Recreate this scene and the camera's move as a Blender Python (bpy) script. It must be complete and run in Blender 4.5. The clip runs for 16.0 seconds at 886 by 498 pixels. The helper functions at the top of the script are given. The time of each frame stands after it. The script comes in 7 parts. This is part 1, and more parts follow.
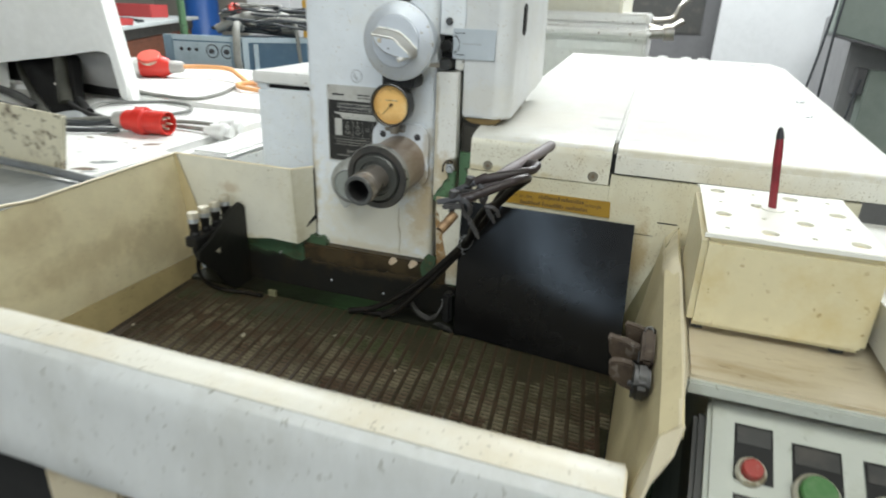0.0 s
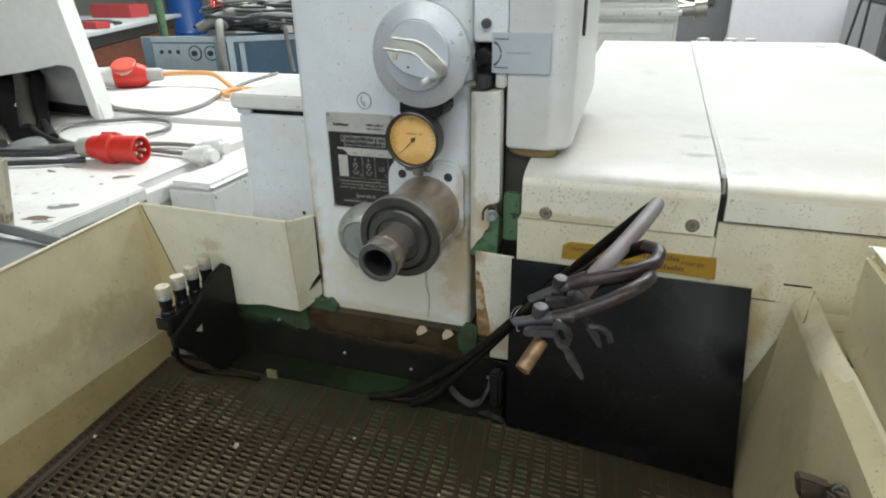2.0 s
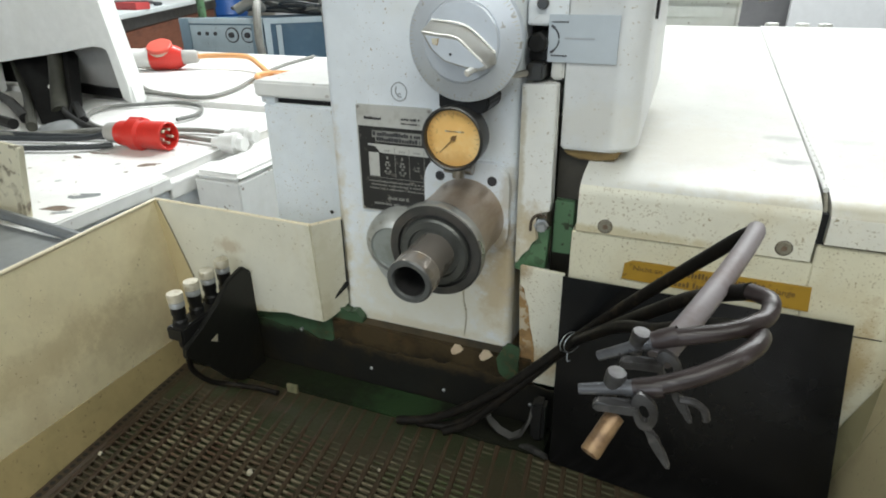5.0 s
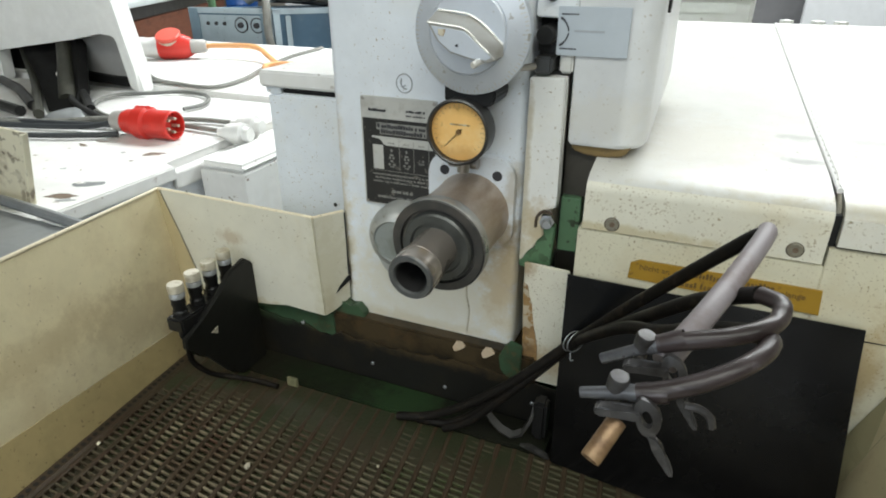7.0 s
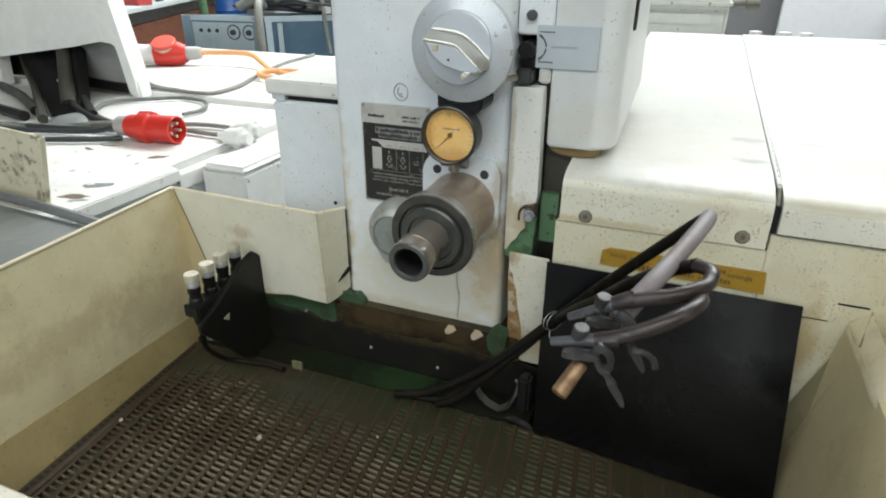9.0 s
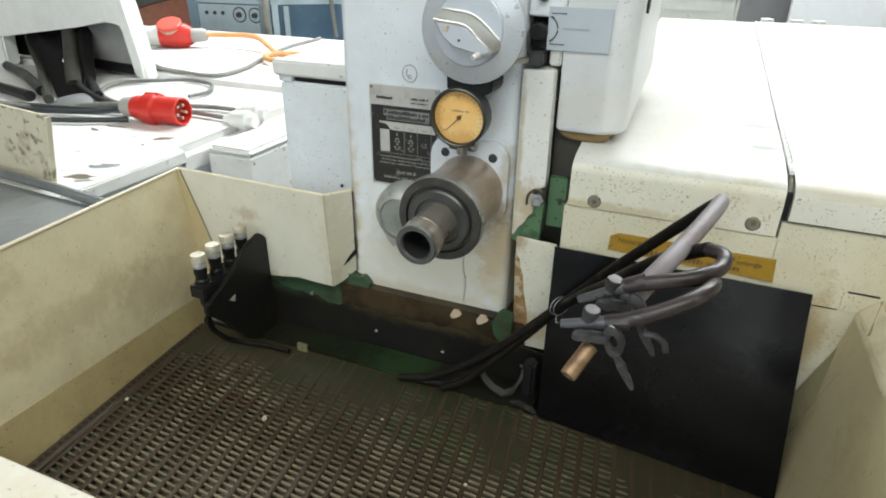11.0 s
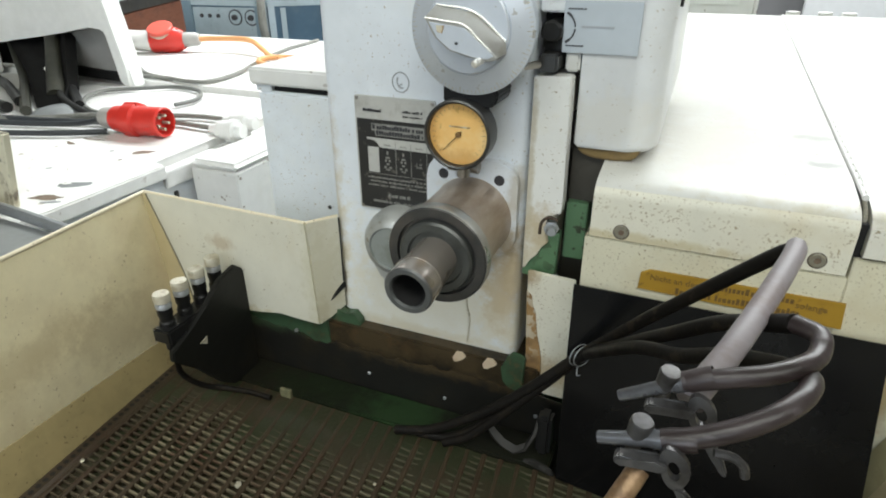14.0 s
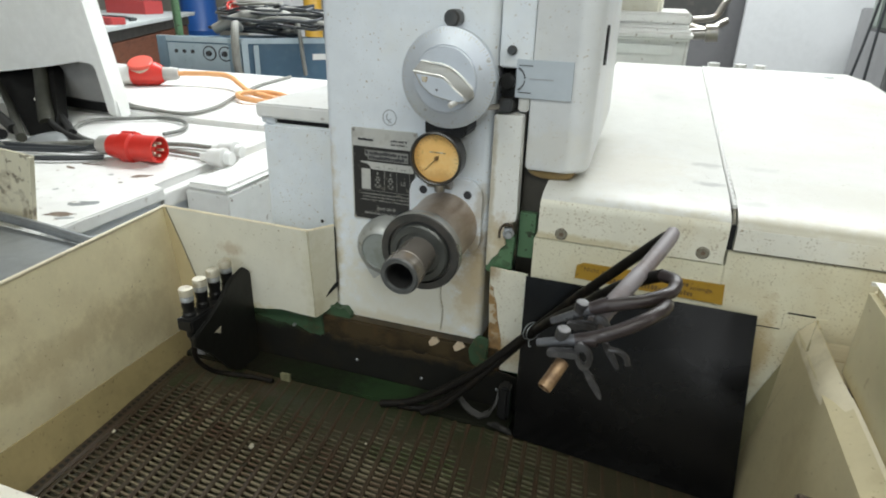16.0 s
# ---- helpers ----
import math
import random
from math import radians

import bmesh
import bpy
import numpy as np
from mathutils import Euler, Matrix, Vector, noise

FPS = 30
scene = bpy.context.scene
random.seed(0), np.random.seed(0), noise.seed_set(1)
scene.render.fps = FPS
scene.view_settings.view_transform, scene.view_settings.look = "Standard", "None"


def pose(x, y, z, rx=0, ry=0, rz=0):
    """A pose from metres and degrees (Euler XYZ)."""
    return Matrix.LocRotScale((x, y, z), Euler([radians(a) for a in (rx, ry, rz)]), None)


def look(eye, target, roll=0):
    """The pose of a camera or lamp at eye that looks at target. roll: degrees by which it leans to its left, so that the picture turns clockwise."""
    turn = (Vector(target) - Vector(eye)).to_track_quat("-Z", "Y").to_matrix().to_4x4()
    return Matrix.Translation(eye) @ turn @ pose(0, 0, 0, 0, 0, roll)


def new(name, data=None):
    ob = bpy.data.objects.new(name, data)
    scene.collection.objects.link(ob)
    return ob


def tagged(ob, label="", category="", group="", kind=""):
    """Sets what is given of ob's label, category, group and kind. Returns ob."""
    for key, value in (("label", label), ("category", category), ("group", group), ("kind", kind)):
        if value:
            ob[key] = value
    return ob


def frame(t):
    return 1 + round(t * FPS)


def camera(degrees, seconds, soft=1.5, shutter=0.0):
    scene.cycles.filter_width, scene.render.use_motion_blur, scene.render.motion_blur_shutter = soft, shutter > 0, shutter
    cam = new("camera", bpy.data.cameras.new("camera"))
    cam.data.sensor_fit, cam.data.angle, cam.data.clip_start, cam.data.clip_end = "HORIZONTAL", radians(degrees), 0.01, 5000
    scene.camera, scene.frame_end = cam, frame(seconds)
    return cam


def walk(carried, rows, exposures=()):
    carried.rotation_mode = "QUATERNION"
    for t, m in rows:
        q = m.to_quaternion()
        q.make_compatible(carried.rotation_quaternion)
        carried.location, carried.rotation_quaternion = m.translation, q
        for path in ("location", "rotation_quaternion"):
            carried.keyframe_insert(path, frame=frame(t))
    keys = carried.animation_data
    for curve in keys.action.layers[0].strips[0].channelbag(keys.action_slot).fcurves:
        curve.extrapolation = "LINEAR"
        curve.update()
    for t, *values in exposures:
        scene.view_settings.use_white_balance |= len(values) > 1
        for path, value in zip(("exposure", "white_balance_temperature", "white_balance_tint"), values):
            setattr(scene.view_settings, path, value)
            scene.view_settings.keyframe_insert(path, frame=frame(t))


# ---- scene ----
cam = camera(72.39, 16.0, soft=1.9, shutter=0.5)
PATH = [
    (0.0, (0.231, 0.3484, 1.4015), (-0.3564, 2.104, 0.6447), 2.18),
    (0.5, (0.1782, 0.4853, 1.4014), (-0.3557, 2.2283, 0.5788), -0.2),
    (0.6, (0.1570, 0.4930, 1.3960), (-0.3580, 2.2490, 0.5900), 0.1),
    (1.0, (0.1362, 0.5354, 1.4115), (-0.3718, 2.2969, 0.6119), 0.14),
    (1.5, (0.1203, 0.5508, 1.4205), (-0.4251, 2.3131, 0.648), -0.53),
    (2.0, (0.1017, 0.5686, 1.417), (-0.4843, 2.3022, 0.61), -0.86),
    (2.5, (0.088, 0.5895, 1.4061), (-0.5102, 2.2957, 0.5512), -1.24),
    (3.0, (0.0729, 0.6063, 1.4068), (-0.5566, 2.3091, 0.5676), -0.79),
    (3.5, (0.0691, 0.6244, 1.4086), (-0.5747, 2.3187, 0.5631), -0.15),
    (4.0, (0.0674, 0.6356, 1.411), (-0.598, 2.3231, 0.5688), -0.67),
    (6.5, (0.0641, 0.6693, 1.4046), (-0.6428, 2.3274, 0.5379), -0.33),
    (7.0, (0.0646, 0.6644, 1.4053), (-0.6379, 2.3241, 0.5383), -0.05),
    (7.5, (0.0652, 0.6548, 1.4088), (-0.6314, 2.3202, 0.5479), 0.1),
    (8.0, (0.0682, 0.636, 1.4121), (-0.615, 2.3145, 0.566), 0.11),
    (8.5, (0.0766, 0.6104, 1.4194), (-0.5827, 2.3052, 0.587), 0.07),
    (9.0, (0.0879, 0.5934, 1.4228), (-0.5803, 2.2749, 0.5707), 0.28),
    (9.2, (0.0941, 0.5845, 1.4202), (-0.57, 2.2604, 0.5539), 0.54),
    (11.3, (0.0776, 0.5967, 1.4157), (-0.5928, 2.2531, 0.5174), 0.9),
    (11.5, (0.0706, 0.6104, 1.4106), (-0.5975, 2.2561, 0.4911), 1.02),
    (12.0, (0.0448, 0.6567, 1.4012), (-0.6621, 2.2669, 0.4485), 1.68),
    (12.5, (0.0364, 0.6838, 1.3971), (-0.6617, 2.2956, 0.4407), 1.24),
    (13.0, (0.0424, 0.698, 1.3974), (-0.6472, 2.3286, 0.467), 0.66),
    (13.5, (0.0472, 0.7028, 1.4014), (-0.6438, 2.3453, 0.4934), -0.02),
    (14.0, (0.0493, 0.6979, 1.4058), (-0.6431, 2.3493, 0.515), -0.19),
    (14.5, (0.0442, 0.6922, 1.4101), (-0.6325, 2.3468, 0.5133), 0.88),
    (15.0, (0.0544, 0.6354, 1.4243), (-0.623, 2.3204, 0.5865), 0.06),
    (15.5, (0.0725, 0.5763, 1.4396), (-0.5575, 2.2914, 0.6263), 1.16),
    (16.0, (0.0862, 0.5434, 1.4371), (-0.4995, 2.2854, 0.6482), 1.59),
]
walk(cam, [(t, look(eye, target, roll)) for t, eye, target, roll in PATH],
     [(0.0, 0.14), (0.5, 0.22), (0.8, 0.18), (2.0, -0.10), (2.7, 0.12), (3.3, 0.11), (4.0, 0.06), (7.0, 0.10), (8.0, 0.10), (9.2, 0.06), (12.0, 0.36), (13.0, 0.38), (14.5, 0.12), (15.0, 0.08), (15.5, -0.25), (16.0, -0.05)])

# ---- light ----
world = bpy.data.worlds.new("sky")
scene.world = world
world.use_nodes = True
wn, wl = world.node_tree.nodes, world.node_tree.links
sky = wn.new("ShaderNodeTexSky")
sky.sky_type, sky.sun_disc = "NISHITA", False
sky.sun_elevation, sky.sun_rotation = radians(40), radians(150)
wn["Background"].inputs[1].default_value = 0.1
wl.new(sky.outputs[0], wn["Background"].inputs[0])


def area_lamp(name, m, sx, sy, power, colour):
    data = bpy.data.lights.new(name, "AREA")
    data.shape, data.size, data.size_y, data.energy, data.color = "RECTANGLE", sx, sy, power, colour
    ob = new(name, data)
    ob.matrix_world = m
    return ob


# daylight that falls through the roof lights and the window behind the camera
area_lamp("skylight_front", pose(0.9, -0.7, 3.58, 0, 0, 0), 4.8, 1.2, 86, (0.955, 0.985, 0.90))
area_lamp("skylight_back", pose(-0.4, 3.9, 3.58, 0, 0, 0), 5.2, 1.2, 330, (0.94, 0.985, 0.985))
area_lamp("window_light", pose(-0.9, -2.93, 2.75, 90, 0, 0), 5.6, 0.9, 40, (0.92, 0.98, 1.0))
area_lamp("low_window_light_west", pose(-0.56, -2.96, 1.62, 90, 0, 0), 0.42, 0.62, 8.0, (0.60, 0.80, 1.0))
area_lamp("low_window_light_east", pose(0.56, -2.96, 1.62, 90, 0, 0), 0.42, 0.62, 2.6, (0.95, 0.98, 1.0))


# ---- materials ----
def mat(name, colour, rough=0.5, metal=0.0, spots=None, blotch=None, grain=0.0, grain_size=60.0, spot_size=90.0,
        spot_share=0.12, blotch_size=7.0, blotch_share=0.5, rough_var=0.12, coat=0.0, emit=0.0, vary=0.0, stretch=(1, 1, 1), spec=0.5, stains=()):
    """A painted, plastic or metal surface: base colour, broad blotches, small specks, fine relief."""
    m = bpy.data.materials.new(name)
    m.use_nodes = True
    n, l = m.node_tree.nodes, m.node_tree.links
    b = n["Principled BSDF"]
    b.inputs["Metallic"].default_value = metal
    b.inputs["Coat Weight"].default_value = coat
    b.inputs["Specular IOR Level"].default_value = spec
    geo = n.new("ShaderNodeTexCoord")
    mp = n.new("ShaderNodeMapping")
    mp.inputs["Scale"].default_value = stretch
    l.new(geo.outputs["Object"], mp.inputs[0])
    co = mp.outputs[0]

    def noise_tex(scale, detail=4.0, rough_=0.6):
        t = n.new("ShaderNodeTexNoise")
        t.inputs["Scale"].default_value, t.inputs["Detail"].default_value, t.inputs["Roughness"].default_value = scale, detail, rough_
        l.new(co, t.inputs["Vector"])
        return t.outputs["Fac"]

    def ramp(src, a, b_):
        r = n.new("ShaderNodeMapRange")
        r.inputs["From Min"].default_value, r.inputs["From Max"].default_value = a, b_
        l.new(src, r.inputs["Value"])
        return r.outputs[0]

    def ramp_to(src, a, b_, lo_, hi_):
        r = n.new("ShaderNodeMapRange")
        for name_, value in (("From Min", a), ("From Max", b_), ("To Min", lo_), ("To Max", hi_)):
            r.inputs[name_].default_value = value
        l.new(src, r.inputs["Value"])
        return r.outputs[0]

    def mix(fac, c1, c2, mode="MIX"):
        x = n.new("ShaderNodeMix")
        x.data_type, x.blend_type = "RGBA", mode
        if isinstance(fac, float):
            x.inputs[0].default_value = fac
        else:
            l.new(fac, x.inputs[0])
        for sock, c in ((x.inputs[6], c1), (x.inputs[7], c2)):
            if isinstance(c, tuple):
                sock.default_value = (*c, 1)
            else:
                l.new(c, sock)
        return x.outputs[2]

    base = tuple(colour)
    fine = noise_tex(35.0, 5.0)
    lo, hi = tuple(c * 0.95 for c in base), tuple(min(1.0, c * 1.03) for c in base)
    col = mix(ramp(fine, 0.3, 0.7), lo, hi)
    if vary:
        info = n.new("ShaderNodeObjectInfo")
        col = mix(ramp(info.outputs["Random"], 0.0, 1.0 / vary), col, tuple(c * 0.55 for c in base))
    if blotch:
        col = mix(ramp(noise_tex(blotch_size, 6.0, 0.65), blotch_share, blotch_share + 0.22), col, tuple(blotch))
    if spots:
        where = n.new("ShaderNodeMath")
        where.operation = "MULTIPLY"
        l.new(ramp(noise_tex(spot_size, 2.0, 0.5), 0.70 - spot_share, 0.735 - spot_share), where.inputs[0])
        l.new(ramp(noise_tex(spot_size * 0.12, 3.0), 0.38, 0.62), where.inputs[1])
        col = mix(where.outputs[0], col, tuple(spots))
    for (cx, cy, cz), (rx, ry, rz), tint, share in stains:
        off = n.new("ShaderNodeMapping")
        off.vector_type = "TEXTURE"
        off.inputs["Location"].default_value, off.inputs["Scale"].default_value = (cx, cy, cz), (rx, ry, rz)
        l.new(geo.outputs["Object"], off.inputs[0])
        far = n.new("ShaderNodeVectorMath")
        far.operation = "LENGTH"
        l.new(off.outputs[0], far.inputs[0])
        edge = n.new("ShaderNodeMath")
        edge.operation = "ADD"
        l.new(far.outputs["Value"], edge.inputs[0])
        l.new(ramp_to(noise_tex(55.0, 5.0, 0.7), 0.3, 0.7, -0.5, 0.5), edge.inputs[1])
        col = mix(ramp_to(edge.outputs[0], 0.45, 1.25, share, 0.0), col, tuple(tint))
    l.new(col, b.inputs["Base Color"])
    rr = n.new("ShaderNodeMapRange")
    rr.inputs["To Min"].default_value, rr.inputs["To Max"].default_value = max(0.03, rough - rough_var), min(1.0, rough + rough_var)
    l.new(noise_tex(14.0, 4.0), rr.inputs["Value"])
    l.new(rr.outputs[0], b.inputs["Roughness"])
    if grain:
        bump = n.new("ShaderNodeBump")
        bump.inputs["Strength"].default_value, bump.inputs["Distance"].default_value = grain, 0.002
        l.new(noise_tex(grain_size, 3.0), bump.inputs["Height"])
        l.new(bump.outputs[0], b.inputs["Normal"])
    if emit:
        b.inputs["Emission Color"].default_value = (*base, 1)
        b.inputs["Emission Strength"].default_value = emit
    return m


M = {
    "white": mat("white_paint", (0.63, 0.63, 0.597), 0.40, spots=(0.25, 0.20, 0.12), blotch=(0.60, 0.59, 0.53), grain=0.15, spot_size=330, spot_share=0.02, blotch_size=5,
                  stains=(((0.34, -0.372, 1.205), (0.26, 0.022, 0.03), (0.50, 0.46, 0.34), 0.75), ((0.30, -0.28, 1.23), (0.10, 0.05, 0.03), (0.55, 0.53, 0.47), 0.5), ((0.07, -0.25, 1.23), (0.07, 0.10, 0.03), (0.55, 0.52, 0.44), 0.5), ((0.36, 0.10, 1.25), (0.05, 0.12, 0.03), (0.56, 0.55, 0.50), 0.5), ((0.166, -0.203, 1.23), (0.018, 0.012, 0.03), (0.36, 0.36, 0.34), 0.7), ((0.167, -0.280, 1.23), (0.020, 0.008, 0.03), (0.34, 0.34, 0.33), 0.8), ((0.21, -0.335, 1.23), (0.018, 0.008, 0.03), (0.42, 0.42, 0.40), 0.6), ((0.097, 0.234, 1.24), (0.02, 0.03, 0.03), (0.46, 0.46, 0.44), 0.5), ((0.23, -0.20, 1.23), (0.022, 0.010, 0.03), (0.46, 0.46, 0.44), 0.5), ((0.152, -0.341, 1.23), (0.030, 0.010, 0.03), (0.46, 0.45, 0.41), 0.5))),
    "speckled": mat("speckled_white_paint", (0.71, 0.69, 0.58), 0.42, spots=(0.39, 0.33, 0.22), blotch=(0.62, 0.56, 0.41), grain=0.25, spot_size=400, spot_share=0.09, blotch_size=9,
                     stains=(((0.24, -0.38, 1.07), (0.012, 0.1, 0.05), (0.36, 0.24, 0.09), 0.6), ((-0.068, -0.35, 1.16), (0.010, 0.1, 0.03), (0.42, 0.32, 0.17), 0.7), ((-0.086, -0.35, 1.21), (0.006, 0.1, 0.06), (0.45, 0.38, 0.24), 0.7), ((-0.045, -0.36, 0.985), (0.03, 0.1, 0.02), (0.46, 0.34, 0.17), 0.6), ((0.0, -0.38, 1.168), (0.12, 0.1, 0.006), (0.50, 0.42, 0.22), 0.6), ((-0.08, -0.34, 1.11), (0.012, 0.1, 0.02), (0.30, 0.18, 0.06), 0.6))),
    "body_cream": mat("speckled_cream_body", (0.66, 0.63, 0.485), 0.42, spots=(0.33, 0.27, 0.165), blotch=(0.58, 0.52, 0.36), grain=0.25, spot_size=400, spot_share=0.09, blotch_size=9,
                       stains=(((0.24, -0.38, 1.07), (0.012, 0.1, 0.05), (0.36, 0.24, 0.09), 0.6),)),
    "head_white": mat("soft_white_paint", (0.735, 0.755, 0.765), 0.38, spots=(0.40, 0.33, 0.22), blotch=(0.72, 0.72, 0.68), grain=0.12, spot_size=300, spot_share=0.022, blotch_size=4,
                       stains=(((-0.02, -0.36, 1.26), (0.05, 0.1, 0.03), (0.72, 0.71, 0.66), 0.6),)),
    "lid_front": mat("speckled_lid_paint", (0.70, 0.69, 0.62), 0.42, spots=(0.33, 0.29, 0.20), blotch=(0.62, 0.58, 0.46), grain=0.25, spot_size=380, spot_share=0.085, blotch_size=9),
    "column": mat("bluish_white_paint", (0.745, 0.79, 0.835), 0.36, spots=(0.34, 0.26, 0.15), blotch=(0.74, 0.75, 0.72), grain=0.12, spot_size=300, spot_share=0.035, blotch_size=4,
                   stains=(((-0.101, -0.35, 1.075), (0.018, 0.1, 0.065), (0.40, 0.28, 0.13), 0.8), ((-0.115, -0.35, 1.03), (0.03, 0.1, 0.03), (0.60, 0.52, 0.36), 0.7), ((-0.22, -0.35, 0.992), (0.11, 0.1, 0.010), (0.42, 0.33, 0.18), 0.8), ((-0.19, -0.35, 1.05), (0.10, 0.1, 0.04), (0.64, 0.60, 0.48), 0.6), ((-0.20, -0.35, 1.02), (0.19, 0.1, 0.12), (0.72, 0.69, 0.57), 0.7), ((-0.115, -0.35, 1.075), (0.022, 0.1, 0.05), (0.50, 0.38, 0.20), 0.6), ((-0.108, -0.36, 1.132), (0.020, 0.1, 0.018), (0.34, 0.27, 0.17), 0.7), ((-0.102, -0.36, 1.19), (0.008, 0.1, 0.03), (0.48, 0.44, 0.36), 0.7), ((-0.317, -0.35, 1.12), (0.014, 0.1, 0.12), (0.58, 0.50, 0.34), 0.6), ((-0.317, -0.35, 1.06), (0.008, 0.1, 0.09), (0.40, 0.36, 0.24), 0.7), ((-0.316, -0.35, 1.040), (0.006, 0.1, 0.020), (0.07, 0.05, 0.03), 0.9))),
    "edge_white": mat("speckled_edge_paint", (0.76, 0.765, 0.73), 0.40, spots=(0.36, 0.30, 0.20), blotch=(0.70, 0.67, 0.55), grain=0.2, spot_size=330, spot_share=0.05, blotch_size=9, blotch_share=0.55,
                       stains=(((-0.070, -0.35, 1.15), (0.016, 0.1, 0.025), (0.42, 0.32, 0.17), 0.7), ((-0.088, -0.35, 1.21), (0.004, 0.1, 0.08), (0.45, 0.40, 0.28), 0.7), ((-0.07, -0.36, 1.12), (0.03, 0.1, 0.04), (0.60, 0.52, 0.34), 0.6))),
    "cream": mat("cream_paint", (0.82, 0.735, 0.49), 0.46, spots=(0.42, 0.32, 0.18), blotch=(0.66, 0.56, 0.35), grain=0.25, spot_size=260, spot_share=0.02, blotch_size=7.5, blotch_share=0.47,
                  stains=(((-0.41, -0.02, 0.13), (0.05, 0.16, 0.025), (0.54, 0.44, 0.25), 0.5), ((-0.40, -0.12, 0.20), (0.05, 0.07, 0.02), (0.58, 0.48, 0.29), 0.5), ((-0.41, 0.12, 0.10), (0.05, 0.07, 0.04), (0.58, 0.48, 0.29), 0.5))),
    # pan cream with stains, darkened for the shaded side of the right wall
    "right_cream": mat("stained_shaded_cream", (0.62, 0.54, 0.335), 0.46, spots=(0.30, 0.22, 0.11), blotch=(0.48, 0.39, 0.22), grain=0.2, spot_size=260, spot_share=0.02, blotch_size=9, blotch_share=0.52),
    "rim": mat("worn_cream_rim", (0.75, 0.67, 0.49), 0.44, spots=(0.30, 0.23, 0.13), blotch=(0.52, 0.45, 0.30), grain=0.3, spot_size=240, spot_share=0.02, blotch_size=13, blotch_share=0.56),
    "tan_wall": mat("tan_wall_paint", (0.58, 0.49, 0.285), 0.46, blotch=(0.50, 0.41, 0.24), grain=0.2, blotch_size=8),
    "cream_back": mat("pale_cream_paint", (0.68, 0.66, 0.555), 0.44, spots=(0.26, 0.2, 0.1), blotch=(0.62, 0.57, 0.43), grain=0.2, spot_size=260, spot_share=0.02, blotch_size=8, blotch_share=0.54,
                      stains=(((-0.318, 0.22, 0.188), (0.022, 0.1, 0.010), (0.34, 0.22, 0.10), 0.45), ((-0.31, 0.22, 0.09), (0.14, 0.1, 0.012), (0.50, 0.42, 0.22), 0.8), ((-0.180, 0.23, 0.115), (0.006, 0.02, 0.03), (0.34, 0.27, 0.13), 0.7), ((-0.178, 0.23, 0.16), (0.02, 0.05, 0.09), (0.56, 0.53, 0.39), 0.7))),
    "sludge": mat("dried_oil_sludge", (0.037, 0.032, 0.017), 0.5, blotch=(0.048, 0.033, 0.019), spots=(0.026, 0.035, 0.014), grain=0.5, grain_size=200, spot_size=14, spot_share=0.2, blotch_size=11, spec=0.35,
                   stains=(((-0.04, 0.165, 0.004), (0.16, 0.03, 0.1), (0.020, 0.032, 0.013), 0.6),)),
    "green_worn": mat("worn_green_paint", (0.048, 0.096, 0.050), 0.42, spots=(0.10, 0.085, 0.04), blotch=(0.03, 0.035, 0.018), grain=0.3, blotch_size=30, blotch_share=0.5, spot_size=120, spot_share=0.12),
    # pan paint darkened to carry the shade of the right rear corner
    "corner_shade": mat("shaded_corner_paint", (0.31, 0.275, 0.155), 0.42, blotch=(0.17, 0.15, 0.08), grain=0.2, blotch_size=16, blotch_share=0.52),
    "grime": mat("grimy_corner_paint", (0.22, 0.20, 0.14), 0.5, blotch=(0.10, 0.09, 0.055), grain=0.3, blotch_size=14),
    "green_oily": mat("oily_green_paint", (0.012, 0.018, 0.008), 0.42, spots=(0.018, 0.030, 0.011), blotch=(0.007, 0.007, 0.005), grain=0.3, blotch_size=11, blotch_share=0.43, spec=0.3,
                      stains=(((-0.47, -0.40, 0.90), (0.10, 0.1, 0.05), (0.014, 0.013, 0.008), 0.95), ((-0.09, -0.40, 0.90), (0.09, 0.1, 0.05), (0.012, 0.012, 0.008), 0.9), ((-0.215, -0.40, 0.90), (0.055, 0.1, 0.05), (0.022, 0.048, 0.018), 0.8))),
    "green": mat("green_paint", (0.10, 0.20, 0.105), 0.35, spots=(0.03, 0.04, 0.02), blotch=(0.045, 0.075, 0.038), grain=0.2, blotch_size=14),
    "oily": mat("oily_black_steel", (0.0125, 0.0125, 0.011), 0.42, blotch=(0.022, 0.018, 0.011), grain=0.25, blotch_size=14, blotch_share=0.52, spec=0.3,
                 stains=(((-0.19, -0.37, 0.962), (0.17, 0.1, 0.014), (0.058, 0.042, 0.022), 0.9), ((-0.43, -0.37, 0.965), (0.08, 0.1, 0.012), (0.035, 0.055, 0.03), 0.8))),
    "brown": mat("oily_brown_ledge", (0.060, 0.043, 0.022), 0.42, blotch=(0.012, 0.010, 0.006), spots=(0.085, 0.050, 0.022), grain=0.3, spot_size=40, blotch_size=16, blotch_share=0.44, spec=0.3,
                  stains=(((-0.19, -0.36, 0.948), (0.18, 0.1, 0.014), (0.014, 0.013, 0.010), 0.9),)),
    "black_sheet": mat("black_rubber_sheet", (0.0045, 0.0045, 0.0046), 0.19, blotch=(0.008, 0.008, 0.0078), blotch_size=9, rough_var=0.07, spec=0.20, grain=0.35, grain_size=9),
    "rust": mat("rusty_paint", (0.33, 0.20, 0.08), 0.6, spots=(0.62, 0.58, 0.46), blotch=(0.17, 0.10, 0.045), grain=0.4, spot_size=110, spot_share=0.2, blotch_size=45, blotch_share=0.46),
    "rust_dark": mat("dark_rust", (0.055, 0.040, 0.028), 0.7, blotch=(0.12, 0.07, 0.035), grain=0.4, blotch_size=80),
